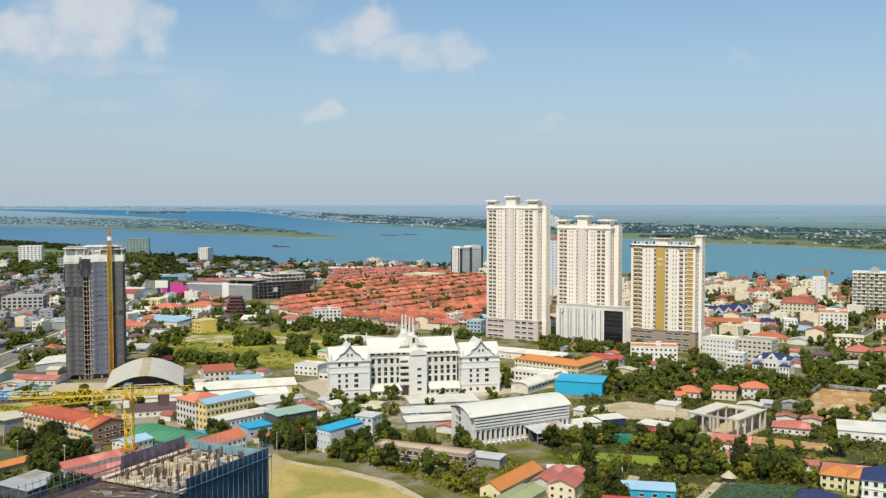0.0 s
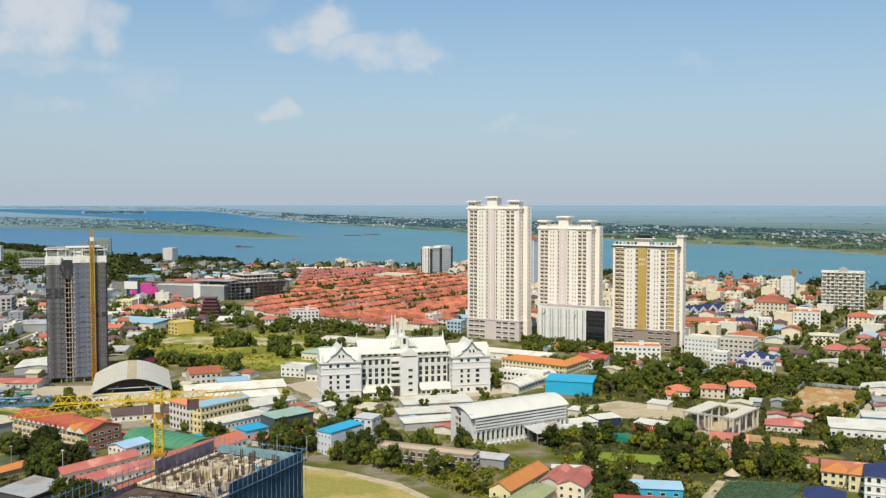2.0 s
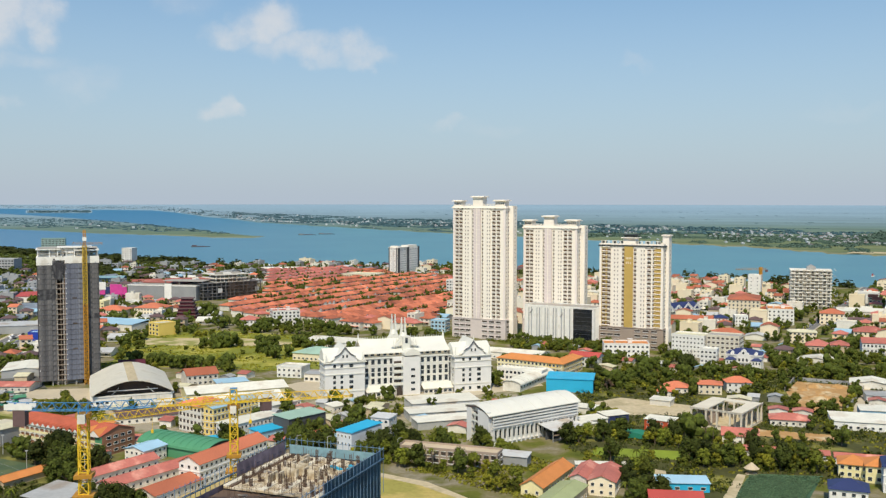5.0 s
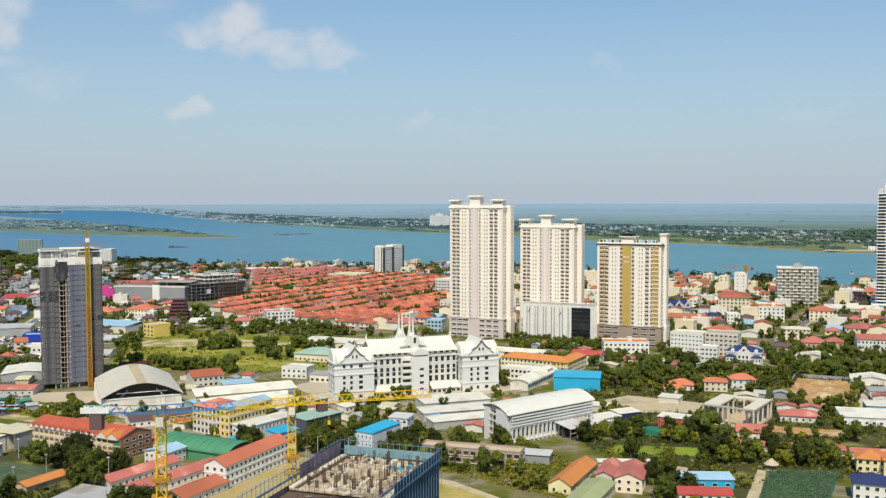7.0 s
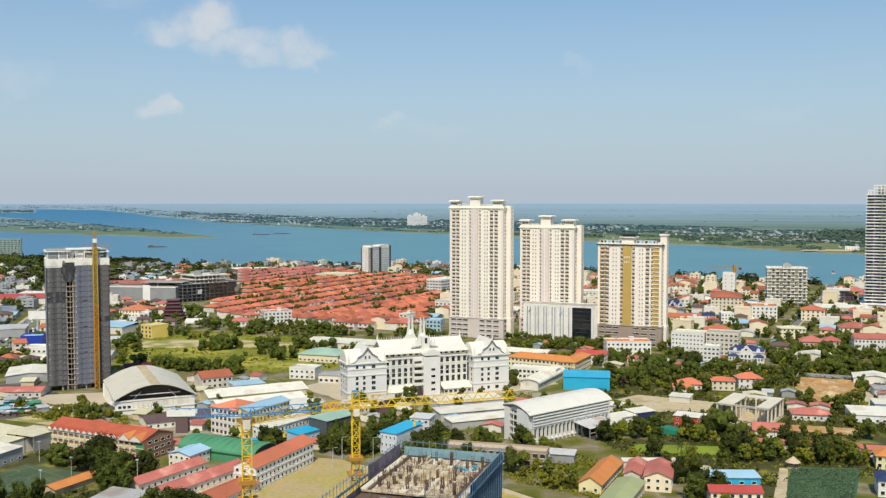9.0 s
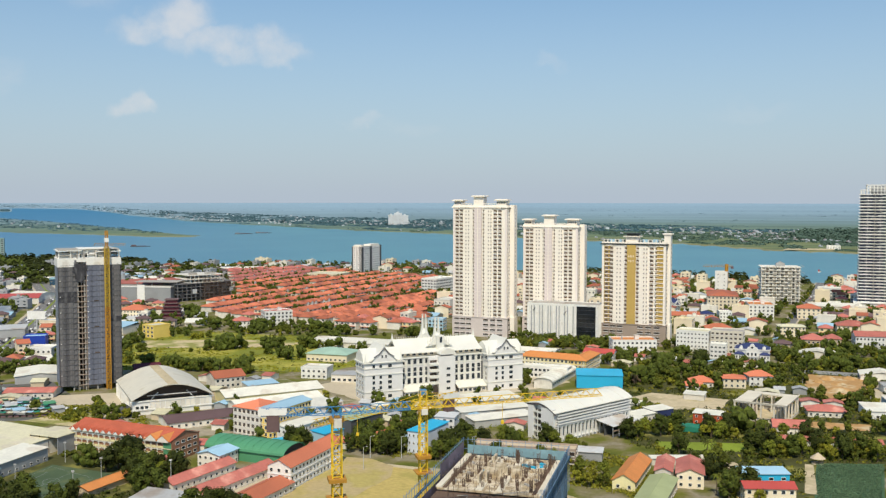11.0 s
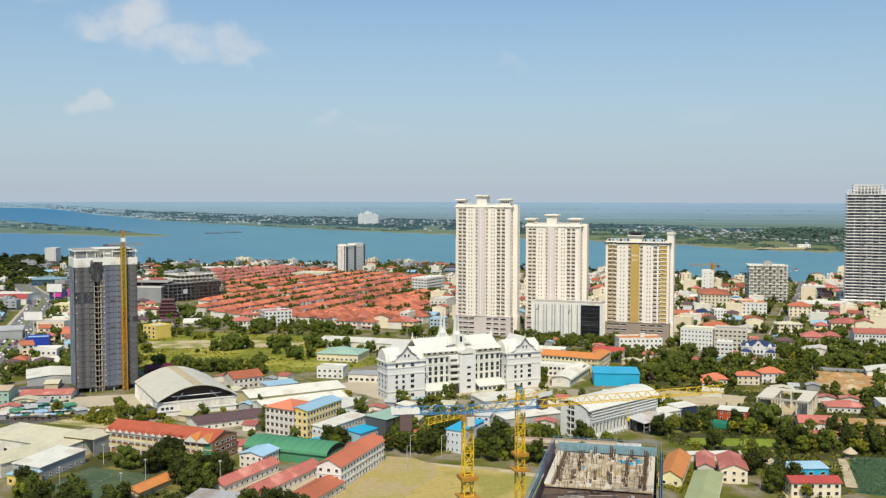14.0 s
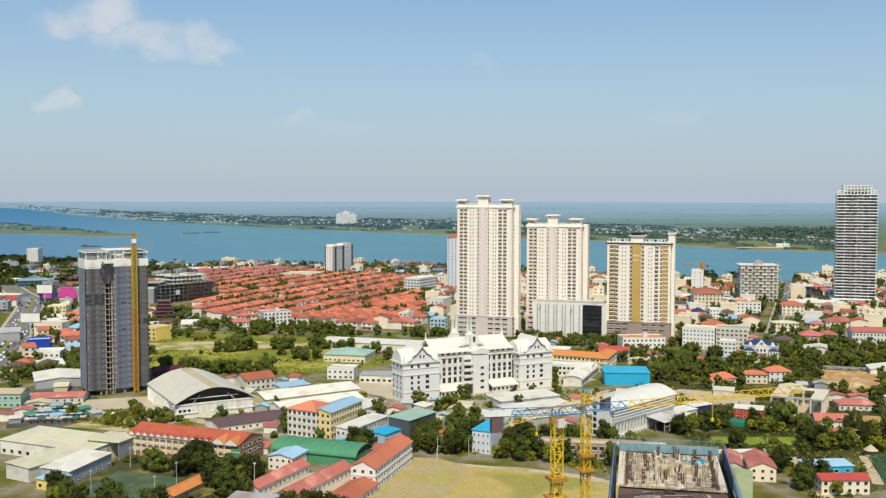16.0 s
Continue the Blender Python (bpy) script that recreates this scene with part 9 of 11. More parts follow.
KINDS = [house_kind(M_OFFWHITE, M_TILE, 11, 13, 2, "hip", "white town house with orange-red hipped roof"),
         house_kind(M_CREAM, M_TILE, 9, 15, 3, "gable", "cream town house with orange-red gable roof"),
         house_kind(M_OFFWHITE, M_PALECON, 9, 16, 3, "flat", "white town house with flat roof terrace"),
         house_kind(M_OFFWHITE, M_SHEETGREY, 14, 18, 1, "gable", "low shed with grey sheet roof"),
         house_kind(M_PALEYELLOW, M_PINKROOF, 11, 12, 2, "hip", "pale yellow house with faded red roof"),
         house_kind(M_CREAM, M_CREAMROOF, 13, 16, 4, "flat", "cream four-storey town block"),
         house_kind(M_GREYWALL, M_PALEBLUE, 13, 16, 1, "gable", "low shed with pale blue roof"),
         house_kind(M_BEIGE, M_BROWNROOF, 12, 12, 2, "hip", "beige house with brown roof"),
         house_kind(M_OFFWHITE, M_SHEET, 18, 26, 1, "gable", "low hall with white sheet roof"),
         house_kind(M_GREYWALL, M_SHEETGREY, 6, 8, 1, "shed", "small shed with rusty grey sheet roof"),
         house_kind(M_OFFWHITE, M_PINKROOF, 7, 10, 1, "shed", "small white shed with faded red roof"),
         house_kind(M_BEIGE, M_CREAMROOF, 8, 13, 1, "shed", "long low shed with cream sheet roof"),
         house_kind(M_GREYWALL, M_PALEBLUE, 5, 7, 1, "shed", "small shed with pale blue sheet roof"),
         # greyer kinds: cloud shadow over the western town put into their walls
         house_kind(M_GREYWALL, M_SHEETGREY, 13, 16, 3, "flat", "grey concrete town block with flat roof"),
         house_kind(M_GREYWALL, M_SLATE, 20, 28, 1, "gable", "low hall with blue-grey sheet roof"),
         house_kind(M_GREYWALL, M_BROWNROOF, 13, 14, 2, "hip", "grey house with dark hipped roof")]


USED = [False] * len(KINDS)
FAR_TOWN = []


def town(pts, count, weights, yaws, gap, seed):
    """Scatters town houses over a quarter, on its street grid."""
    rng = random.Random(seed)
    xs, ys = [p[0] for p in pts], [p[1] for p in pts]
    made = tries = 0
    while made < count and tries < count * 40:
        tries += 1
        x, y = rng.uniform(min(xs), max(xs)), rng.uniform(min(ys), max(ys))
        if not inside(x, y, pts):
            continue
        k = rng.choices(range(len(weights)), weights)[0]
        e, w, d = KINDS[k]
        yaw = rng.choice(yaws) + rng.uniform(-3, 3)
        a = radians(yaw)
        cx, cy = x + (w * math.cos(a) - d * math.sin(a)) / 2, y + (w * math.sin(a) + d * math.cos(a)) / 2
        if not free(cx, cy, max(w, d) / 2 + gap) or 8 < k < 13 and not clear(cx, cy):
            continue
        claim(x, y, yaw, w, d)
        if math.hypot(x + 100, y) > 800 and USED[k]:
            FAR_TOWN.append((k, pose(x, y, 0, 0, 0, yaw)))
        elif USED[k]:
            copy_thing(e, pose(x, y, 0, 0, 0, yaw))
        else:
            e.matrix_world = pose(x, y, 0, 0, 0, yaw)
            USED[k] = True
        made += 1


town([(-300, 880), (-345, 1500), (-420, 1780), (-120, 1720), (-110, 1620), (-140, 1300), (-180, 1240), (-270, 1250)], 100, (2, 0.6, 1, 3, 0, 0, 2, 2, 1, 0, 0, 0, 0, 4, 5, 4), (-35, 55, 5), 0.5, 2)
town([(-330, 900), (-360, 1390), (-470, 1470), (-720, 1500), (-620, 1200), (-430, 800), (-330, 700)], 230, (0.4, 0.3, 1.5, 3, 0, 0, 2, 2, 1.2, 0, 0, 0, 0, 7, 9, 6), (-5, 85, 10), 0.0, 3)
town([(-370, 1440), (-400, 1700), (-620, 1850), (-820, 1850), (-720, 1520)], 34, (1, 0, 2, 3, 0, 0, 2, 2, 1, 0, 0, 0, 0, 5, 5, 4), (-5, 85, 10), 4.0, 23)
town([(-130, 1640), (-60, 1740), (60, 1690), (180, 1650), (340, 1560), (330, 1480), (190, 1440), (120, 1420)], 70, (3, 1, 2, 3, 1, 1, 2, 2, 1, 0, 0, 0, 0, 2, 1, 2), (-35, 50), 1.0, 4)
town([(235, 745), (330, 735), (590, 1090), (560, 1280), (430, 1340), (200, 1360), (190, 960)], 250, (3, 3, 5, 2, 3, 4, 1, 2, 4), (-36, 54), -1.0, 5)
town([(370, 740), (460, 690), (620, 780), (760, 900), (900, 1100), (860, 1260), (700, 1180), (640, 1080)], 210, (4, 3, 5, 2, 3, 3, 1, 2, 4), (-36, 54), -1.0, 6)
town([(260, 640), (400, 560), (520, 600), (600, 740), (460, 690), (340, 730)], 8, (3, 1, 2, 1, 3, 0, 0, 1, 1), (-36, 54), 6.0, 7)
town([(230, 470), (320, 420), (420, 560), (300, 620)], 4, (2, 1, 1, 1, 2, 0, 0, 1, 1), (-30, 60), 6.0, 8)
town([(-135, 990), (-118, 955), (-60, 905), (-21, 866), (28, 852), (64, 905), (60, 930), (30, 903), (-16, 912), (-60, 948), (-122, 984)], 60, (8, 2, 1, 0, 2, 0, 0, 0, 0), (-40, 50), -1.0, 9)
town([(140, 1060), (196, 960), (200, 1300), (150, 1400)], 20, (2, 1, 4, 1, 1, 2, 1, 1, 2), (-36, 54), 2.5, 10)
town([(-420, 560), (-280, 560), (-300, 760), (-430, 780)], 12, (1, 1, 2, 3, 1, 1, 2, 1, 3), (-5, 85), 3.0, 12)

town([(-330, 660), (-232, 680), (-214, 720), (-225, 860), (-165, 905), (-150, 1010), (-280, 1200), (-345, 900)], 50, (3, 2, 2, 4, 1, 0, 2, 2, 3), (-5, 85, 15), 0.0, 17)
town([(60, 930), (100, 900), (150, 850), (235, 760), (250, 800), (180, 960), (130, 1060)], 30, (3, 2, 4, 2, 2, 2, 1, 1, 2), (-36, 54), 0.0, 18)
SHED = (0,) * 9
town([(-200, 440), (-60, 440), (60, 470), (100, 540), (-60, 545), (-90, 560), (-100, 640), (-190, 640)], 40, SHED + (2, 4, 5, 2), (-30, 60), -1.0, 13)
town([(-275, 565), (-228, 565), (-232, 660), (-285, 660)], 8, SHED + (2, 4, 4, 1), (-5, 85), 0.5, 14)
town([(160, 400), (330, 420), (330, 560), (200, 560)], 12, SHED + (4, 4, 2, 1), (-30, 60), 1.0, 15)
town([(60, 640), (250, 600), (330, 700), (230, 740), (110, 740)], 22, SHED + (3, 4, 4, 2), (-36, 54), 0.0, 16)


def join_far_town():
    """The houses past the countable ones, joined by material."""
    shapes = {}
    for k, m in FAR_TOWN:
        for ch in KINDS[k][0].children:
            local = m @ ch.matrix_basis
            for slot, material in enumerate(ch.data.materials):
                if material == M_FRAME and m.translation.y > 950:
                    continue
                s = shapes.setdefault(material.name, (material, Shape()))[1]
                for poly in ch.data.polygons:
                    if poly.material_index == slot:
                        s.face([local @ ch.data.vertices[v].co for v in poly.vertices])
    for material, s in shapes.values():
        tagged(new("far_town", s.data("far_town", [material])), "crowded far town houses with mixed roofs", "houses", kind="stuff")


join_far_town()


# ---------------------------------------------------------------- trees
def core(s, c, r, rng):
    """The dense inside of a clump of leaves: a lumpy closed ball of few faces."""
    ring = [[c + Vector((math.cos(i * 1.2566 + k * 0.63) * q, math.sin(i * 1.2566 + k * 0.63) * q, z)) * (r * rng.uniform(0.8, 1.15)) for i in range(5)] for k, (q, z) in enumerate(((0.9, -0.45), (0.9, 0.4)))]
    top, low = c + Vector((0, 0, r)), c - Vector((0, 0, r))
    for i in range(5):
        a, b, d, f = ring[0][i], ring[0][(i + 1) % 5], ring[1][i], ring[1][(i + 1) % 5]
        s.face([a, b, d])
        s.face([b, f, d])
        s.face([d, f, top])
        s.face([b, a, low])


def leafy(rng, lobes, leaves, radius, height, base, size):
    s = Shape()
    for i in range(lobes):
        a, q = rng.uniform(0, 2 * math.pi), math.sqrt(rng.random())
        z = rng.uniform(0, 1)
        rr = radius * (0.55 + 0.45 * math.sin(math.pi * min(1, z * 0.8 + 0.2)))
        c = Vector((math.cos(a) * q * rr * 0.8, math.sin(a) * q * rr * 0.8, base + z * (height - base)))
        lr = radius * rng.uniform(0.28, 0.46)
        core(s, c, lr * 0.72, rng)
        for j in range(leaves):
            n = Vector((rng.gauss(0, 1), rng.gauss(0, 1), rng.gauss(0.35, 1))).normalized()
            p = c + n * lr * rng.uniform(0.62, 1.18)
            t = n.orthogonal().normalized()
            t = (Matrix.Rotation(rng.uniform(0, 6.28), 3, n) @ t)
            b = n.cross(t)
            n2 = (n + Vector((rng.uniform(-.5, .5), rng.uniform(-.5, .5), rng.uniform(-.2, .6)))).normalized()
            t = (t - n2 * t.dot(n2)).normalized()
            b = n2.cross(t)
            w = size * rng.uniform(0.5, 0.95)
            s.face([p - t * w, p + b * w * 0.55, p + t * w, p - b * w * 0.55])
    return s


def tree_kind(seed, radius, height, leaf, label, lobes=24, leaves=30, size=0.62, clear=0.22):
    rng = random.Random(seed)
    e = thing("tree", 0, 0, 0, label, "tree", "trees")
    tr = Shape()
    r0 = 0.035 * height
    tr.cone(0, 0, -0.2, height * 0.3, r0, r0 * 0.75, 7).cone(0, 0, height * 0.3, height * 0.62, r0 * 0.75, r0 * 0.4, 7)
    for k in range(5):
        a = rng.uniform(0, 6.28)
        z = height * rng.uniform(0.25, 0.45)
        tr.bar((0, 0, z), (math.cos(a) * radius * 0.6, math.sin(a) * radius * 0.6, z + height * rng.uniform(0.15, 0.35)), r0 * 0.28)
    part("trunk", tr, M_BARK, e)
    part("crown", leafy(rng, lobes, leaves, radius, height, height * clear, size), leaf, e)
    return e, radius


TREES = [tree_kind(1, 3.6, 8.0, M_LEAF[0], "broad leafy green tree", 22, 32, 0.6),
         tree_kind(2, 5.0, 10.5, M_LEAF[1], "large dark green spreading tree", 30, 34, 0.72),
         tree_kind(3, 2.6, 6.0, M_LEAF[2], "small yellow-green garden tree", 16, 30, 0.5),
         tree_kind(4, 3.0, 9.5, M_LEAF[1], "tall dark green tree", 22, 30, 0.58),
         tree_kind(5, 2.2, 3.6, M_LEAF[0], "low round green bush", 14, 28, 0.45, 0.08),
         tree_kind(6, 7.5, 12.5, M_LEAF[1], "very large dark green spreading tree", 46, 36, 0.85),
         tree_kind(7, 3.8, 7.0, M_LEAFDRY, "thin brownish tree with dry leaves", 14, 20, 0.45)]


def palm_kind():
    e = thing("palm_tree", 0, 0, 0, "slender palm with arching fronds", "palm tree", "trees")
    tr = Shape().cone(0, 0, -0.2, 4, 0.2, 0.15, 7).cone(0, 0, 4, 8.0, 0.15, 0.11, 7)
    part("trunk", tr, M_BARK, e)
    s = Shape()
    for k in range(14):
        a = k * 2 * math.pi / 14 + 0.2 * (k % 3)
        lift = 0.9 if k % 2 else 0.35
        prev = Vector((0, 0, 8.0))
        for j in range(1, 6):
            f = j / 5
            p = Vector((math.cos(a) * 2.8 * f, math.sin(a) * 2.8 * f, 8.0 + lift * 2.0 * f - 2.4 * f * f))
            side = Vector((-math.sin(a), math.cos(a), -0.25)) * (0.42 * (1 - f * 0.7))
            s.face([prev - side, prev, p, p - side * 0.8])
            s.face([prev + side * Vector((1, 1, 0)).length / 1.4, prev, p, p + side * 0.8])
            prev = p
    part("crown", s, M_LEAF[0], e)
    return e, 2.8


TREES.append(palm_kind())
T_USED = [False] * len(TREES)


FAR_TREES = []


def plant(k, x, y, yaw):
    e = TREES[k][0]
    if T_USED[k] and math.hypot(x + 40, y) > 470:
        FAR_TREES.append((k, x, y, yaw))
    elif T_USED[k]:
        copy_thing(e, pose(x, y, 0, 0, 0, yaw))
    else:
        e.matrix_world = pose(x, y, 0, 0, 0, yaw)
        T_USED[k] = True


def grove(pts, count, weights, seed, gap=0.3):
    """Plants trees over a stretch of ground, clear of buildings."""
    rng = random.Random(seed)
    xs, ys = [p[0] for p in pts], [p[1] for p in pts]
    made = tries = 0
    while made < count and tries < count * 30:
        tries += 1
        x, y = rng.uniform(min(xs), max(xs)), rng.uniform(min(ys), max(ys))
        if not inside(x, y, pts) or not clear(x, y):
            continue
        k = rng.choices(range(len(TREES)), weights)[0]
        if not free(x, y, TREES[k][1] * gap):
            continue
        plant(k, x, y, rng.uniform(0, 360))
        made += 1


# gardens east of the vaulted school
grove([(105, 560), (130, 600), (240, 600), (330, 560), (300, 480), (220, 470), (190, 540), (130, 550)], 84, (5, 2, 5, 2, 3, 0, 0, 1), 21)
grove([(96, 556), (150, 520), (200, 540), (250, 610), (330, 610), (330, 700), (260, 640), (140, 620)], 76, (5, 3, 4, 2, 3, 1, 0, 1), 121)
grove([(86, 480), (104, 520), (112, 500), (100, 470)], 8, (3, 1, 2, 0, 3, 0, 0, 0), 22)
grove([(58, 438), (92, 440), (120, 424), (124, 432), (100, 446), (70, 450)], 26, (3, 3, 3, 1, 4, 0, 0, 1), 23)
grove([(100, 395), (132, 402), (175, 386), (165, 372), (130, 385)], 44, (3, 0, 5, 0, 6, 0, 0, 0), 24)
for x, y in ((118, 396), (126, 392), (112, 402), (150, 388), (158, 384), (146, 382), (140, 394)):
    plant(1, x, y, x * 7)
grove([(60, 345), (78, 366), (88, 352), (72, 330)], 10, (3, 2, 2, 1, 2, 0, 0, 0), 25)
grove([(-20, 448), (30, 415), (44, 430), (20, 440), (0, 456)], 14, (3, 2, 2, 1, 3, 0, 0, 0), 26)
grove([(-40, 442), (0, 418), (28, 380), (22, 360), (-6, 400), (-44, 428)], 38, (3, 1, 4, 1, 4, 0, 0, 1), 27)
grove([(-58, 455), (-46, 465), (-20, 478), (-10, 462), (-34, 446)], 14, (2, 3, 1, 3, 2, 0, 0, 0), 28)
grove([(-50, 545), (-30, 530), (0, 545), (-10, 556)], 10, (2, 2, 1, 1, 2, 0, 0, 2), 29)
grove([(-40, 500), (-12, 495), (-8, 520), (-40, 530)], 9, (2, 3, 1, 2, 1, 0, 0, 1), 30)
plant(5, 126, 441, 20)
plant(5, 137, 440, 120)
plant(5, 133, 448, 200)
# west: round the pitch and school
plant(5, -174, 445, 40)
plant(1, -168, 434, 80)
grove([(-176, 428), (-152, 436), (-146, 410), (-158, 396), (-178, 408)], 16, (1, 6, 0, 3, 1, 0, 0, 0), 31)
grove([(-212, 396), (-190, 400), (-168, 378), (-190, 350), (-225, 380)], 26, (2, 5, 1, 4, 2, 1, 0, 1), 32)
grove([(-205, 474), (-185, 460), (-182, 452), (-204, 464)], 10, (2, 0, 3, 0, 6, 0, 0, 0), 33)
grove([(-150, 398), (-125, 372), (-118, 350), (-150, 370)], 12, (1, 4, 0, 5, 1, 0, 0, 2), 34)
grove([(-240, 575), (-195, 525), (-180, 530), (-200, 560)], 20, (3, 1, 3, 0, 6, 0, 0, 0), 35)
grove([(-190, 545), (-184, 600), (-178, 600), (-178, 545)], 9, (3, 0, 3, 0, 4, 0, 0, 0), 36)
grove([(-160, 545), (-110, 530), (-120, 515), (-170, 535)], 12, (3, 2, 2, 1, 3, 0, 0, 0), 37)
grove([(-72, 492), (-55, 470), (-50, 480), (-62, 500)], 6, (1, 3, 0, 4, 1, 0, 0, 0), 38)
grove([(-118, 470), (-100, 452), (-85, 440), (-95, 462)], 7, (2, 3, 1, 1, 1, 0, 0, 0), 39)
grove([(-77, 447), (-54, 432), (-46, 446), (-66, 468)], 18, (1, 4, 0, 6, 1, 0, 0, 0), 139)
grove([(-40, 424), (-20, 410), (-8, 440), (-18, 460), (-36, 480), (-46, 486)], 26, (2, 5, 1, 4, 2, 0, 0, 0), 140)
grove([(-196, 540), (-112, 448), (-60, 470), (70, 500), (60, 585), (-60, 565), (-90, 640), (-170, 650)], 26, (3, 4, 1, 4, 3, 0, 0, 1), 141)
# field and its hedges
grove([(-185, 690), (-110, 662), (-112, 682), (-180, 706)], 34, (3, 5, 1, 1, 2, 1, 0, 0), 40)
grove([(-185, 830), (-100, 850), (-60, 830), (-60, 860), (-120, 890), (-190, 870)], 26, (3, 4, 1, 1, 2, 0, 0, 0), 41)
for cx, cy, n in ((-128, 778, 6), (-118, 782, 4), (-92, 776, 5), (-60, 770, 8), (-150, 770, 3), (-80, 720, 5), (-172, 812, 6), (-104, 742, 3)):
    grove([(cx - 9, cy - 6), (cx + 9, cy - 6), (cx + 9, cy + 6), (cx - 9, cy + 6)], n, (2, 6, 0, 0, 1, 2, 0, 0), 400 + n)
grove([(-40, 700), (-20, 690), (-20, 800), (-60, 820), (-62, 760)], 15, (3, 5, 1, 0, 2, 1, 0, 0), 42)
grove([(-215, 900), (-190, 860), (-150, 900), (-200, 960)], 16, (3, 4, 1, 1, 1, 0, 0, 0), 43)
grove([(-200, 720), (-180, 690), (-190, 830), (-215, 850)], 20, (3, 4, 1, 1, 2, 0, 0, 0), 44)
# foot of the towers
grove([(108, 770), (130, 745), (200, 705), (214, 722), (190, 735), (150, 766), (122, 785)], 46, (4, 3, 3, 1, 3, 0, 0, 0), 45)
grove([(-60, 860), (50, 815), (62, 800), (40, 795), (-40, 835)], 30, (3, 3, 2, 1, 3, 0, 0, 0), 46)
grove([(50, 600), (64, 600), (68, 570), (58, 570)], 6, (3, 3, 1, 1, 2, 0, 0, 1), 47)
grove([(112, 570), (122, 600), (140, 600), (128, 560)], 9, (1, 2, 0, 1, 1, 0, 6, 0), 48)
grove([(104, 748), (190, 716), (192, 708), (186, 704), (108, 736)], 60, (5, 2, 4, 0, 1, 0, 0, 0), 145, 0.1)
grove([(-208, 592), (-203, 592), (-188, 540), (-193, 540)], 14, (4, 0, 4, 0, 4, 0, 0, 0), 146)
for k in range(34):
    for side in (-1, 1):
        if (k * 7 + side) % 3:
            plant((0, 1, 2, 3)[(k * 3 + side) % 4], 333 + k * 8.6 + side * 6.4, 738 + k * 10.9 - side * 5.2, 40 * k)
grove([(-330, 660), (-232, 680), (-214, 720), (-225, 860), (-165, 905), (-150, 1010), (-280, 1200), (-345, 900)], 200, (3, 6, 1, 2, 2, 2, 0, 0), 57)
grove([(-150, 900), (-120, 880), (-60, 862), (-30, 842), (-20, 856), (-60, 895), (-125, 945), (-155, 985)], 60, (3, 4, 1, 1, 3, 1, 0, 0), 58)
grove([(60, 930), (100, 900), (150, 850), (235, 760), (250, 800), (180, 960), (130, 1060)], 40, (3, 4, 1, 1, 2, 0, 0, 0), 59)
grove([(60, 640), (250, 600), (330, 690), (230, 735), (120, 735), (70, 690)], 90, (5, 3, 3, 2, 3, 0, 0, 1), 147)
grove([(262, 580), (330, 560), (430, 640), (460, 690), (340, 720), (270, 660)], 120, (5, 3, 4, 2, 3, 0, 0, 1), 150)
grove([(90, 402), (101, 399), (62, 340), (54, 343)], 14, (3, 1, 3, 1, 4, 0, 0, 1), 151)
grove([(66, 412), (92, 404), (66, 374), (52, 384)], 7, (3, 1, 3, 1, 4, 0, 0, 1), 152)
grove([(104, 436), (140, 432), (160, 395), (134, 392), (100, 408)], 9, (4, 2, 3, 1, 4, 0, 0, 1), 153)
grove([(-200, 458), (-187, 440), (-168, 398), (-150, 384), (-143, 404), (-156, 440), (-176, 446)], 12, (2, 6, 1, 4, 2, 0, 0, 0), 154)
grove([(150, 424), (214, 462), (243, 458), (210, 420), (170, 400)], 10, (4, 1, 3, 1, 4, 0, 0, 1), 155)
grove([(-244, 402), (-214, 388), (-200, 402), (-226, 428), (-230, 450)], 16, (3, 4, 1, 2, 3, 0, 0, 0), 148)
# town trees
grove([(235, 745), (330, 735), (590, 1090), (560, 1280), (430, 1340), (200, 1360), (190, 960)], 430, (3, 6, 1, 2, 1, 2, 0, 1), 49)
grove([(370, 740), (460, 690), (620, 780), (760, 900), (900, 1100), (860, 1260), (700, 1180), (640, 1080)], 340, (3, 6, 1, 2, 1, 2, 0, 1), 50)
grove([(250, 620), (400, 540), (520, 600), (600, 740), (460, 690), (340, 730)], 160, (4, 4, 3, 2, 2, 1, 0, 1), 51)
grove([(190, 470), (320, 420), (420, 560), (300, 600)], 90, (3, 4, 2, 2, 2, 1, 0, 1), 52)
grove([(-330, 900), (-360, 1500), (-520, 2000), (-900, 2100), (-620, 1200), (-430, 800), (-330, 700)], 1100, (2, 7, 0, 3, 1, 4, 0, 0), 53)
grove([(-300, 880), (-345, 1500), (-420, 1780), (-120, 1720), (-110, 1620), (-140, 1300), (-180, 1240), (-270, 1250)], 420, (3, 6, 1, 2, 1, 1, 0, 0), 54)
grove([(-120, 1050), (60, 880), (160, 1180), (140, 1480), (-100, 1590)], 760, (5, 4, 2, 1, 5, 0, 0, 0), 55, 0.2)
grove([(-160, 1600), (-60, 1750), (60, 1700), (180, 1660), (340, 1570), (340, 1480), (190, 1430), (20, 1590)], 330, (3, 6, 1, 2, 2, 2, 0, 0), 60, 0.2)
grove([(-420, 560), (-280, 560), (-300, 760), (-430, 780)], 16, (3, 4, 1, 2, 2, 0, 0, 0), 56)



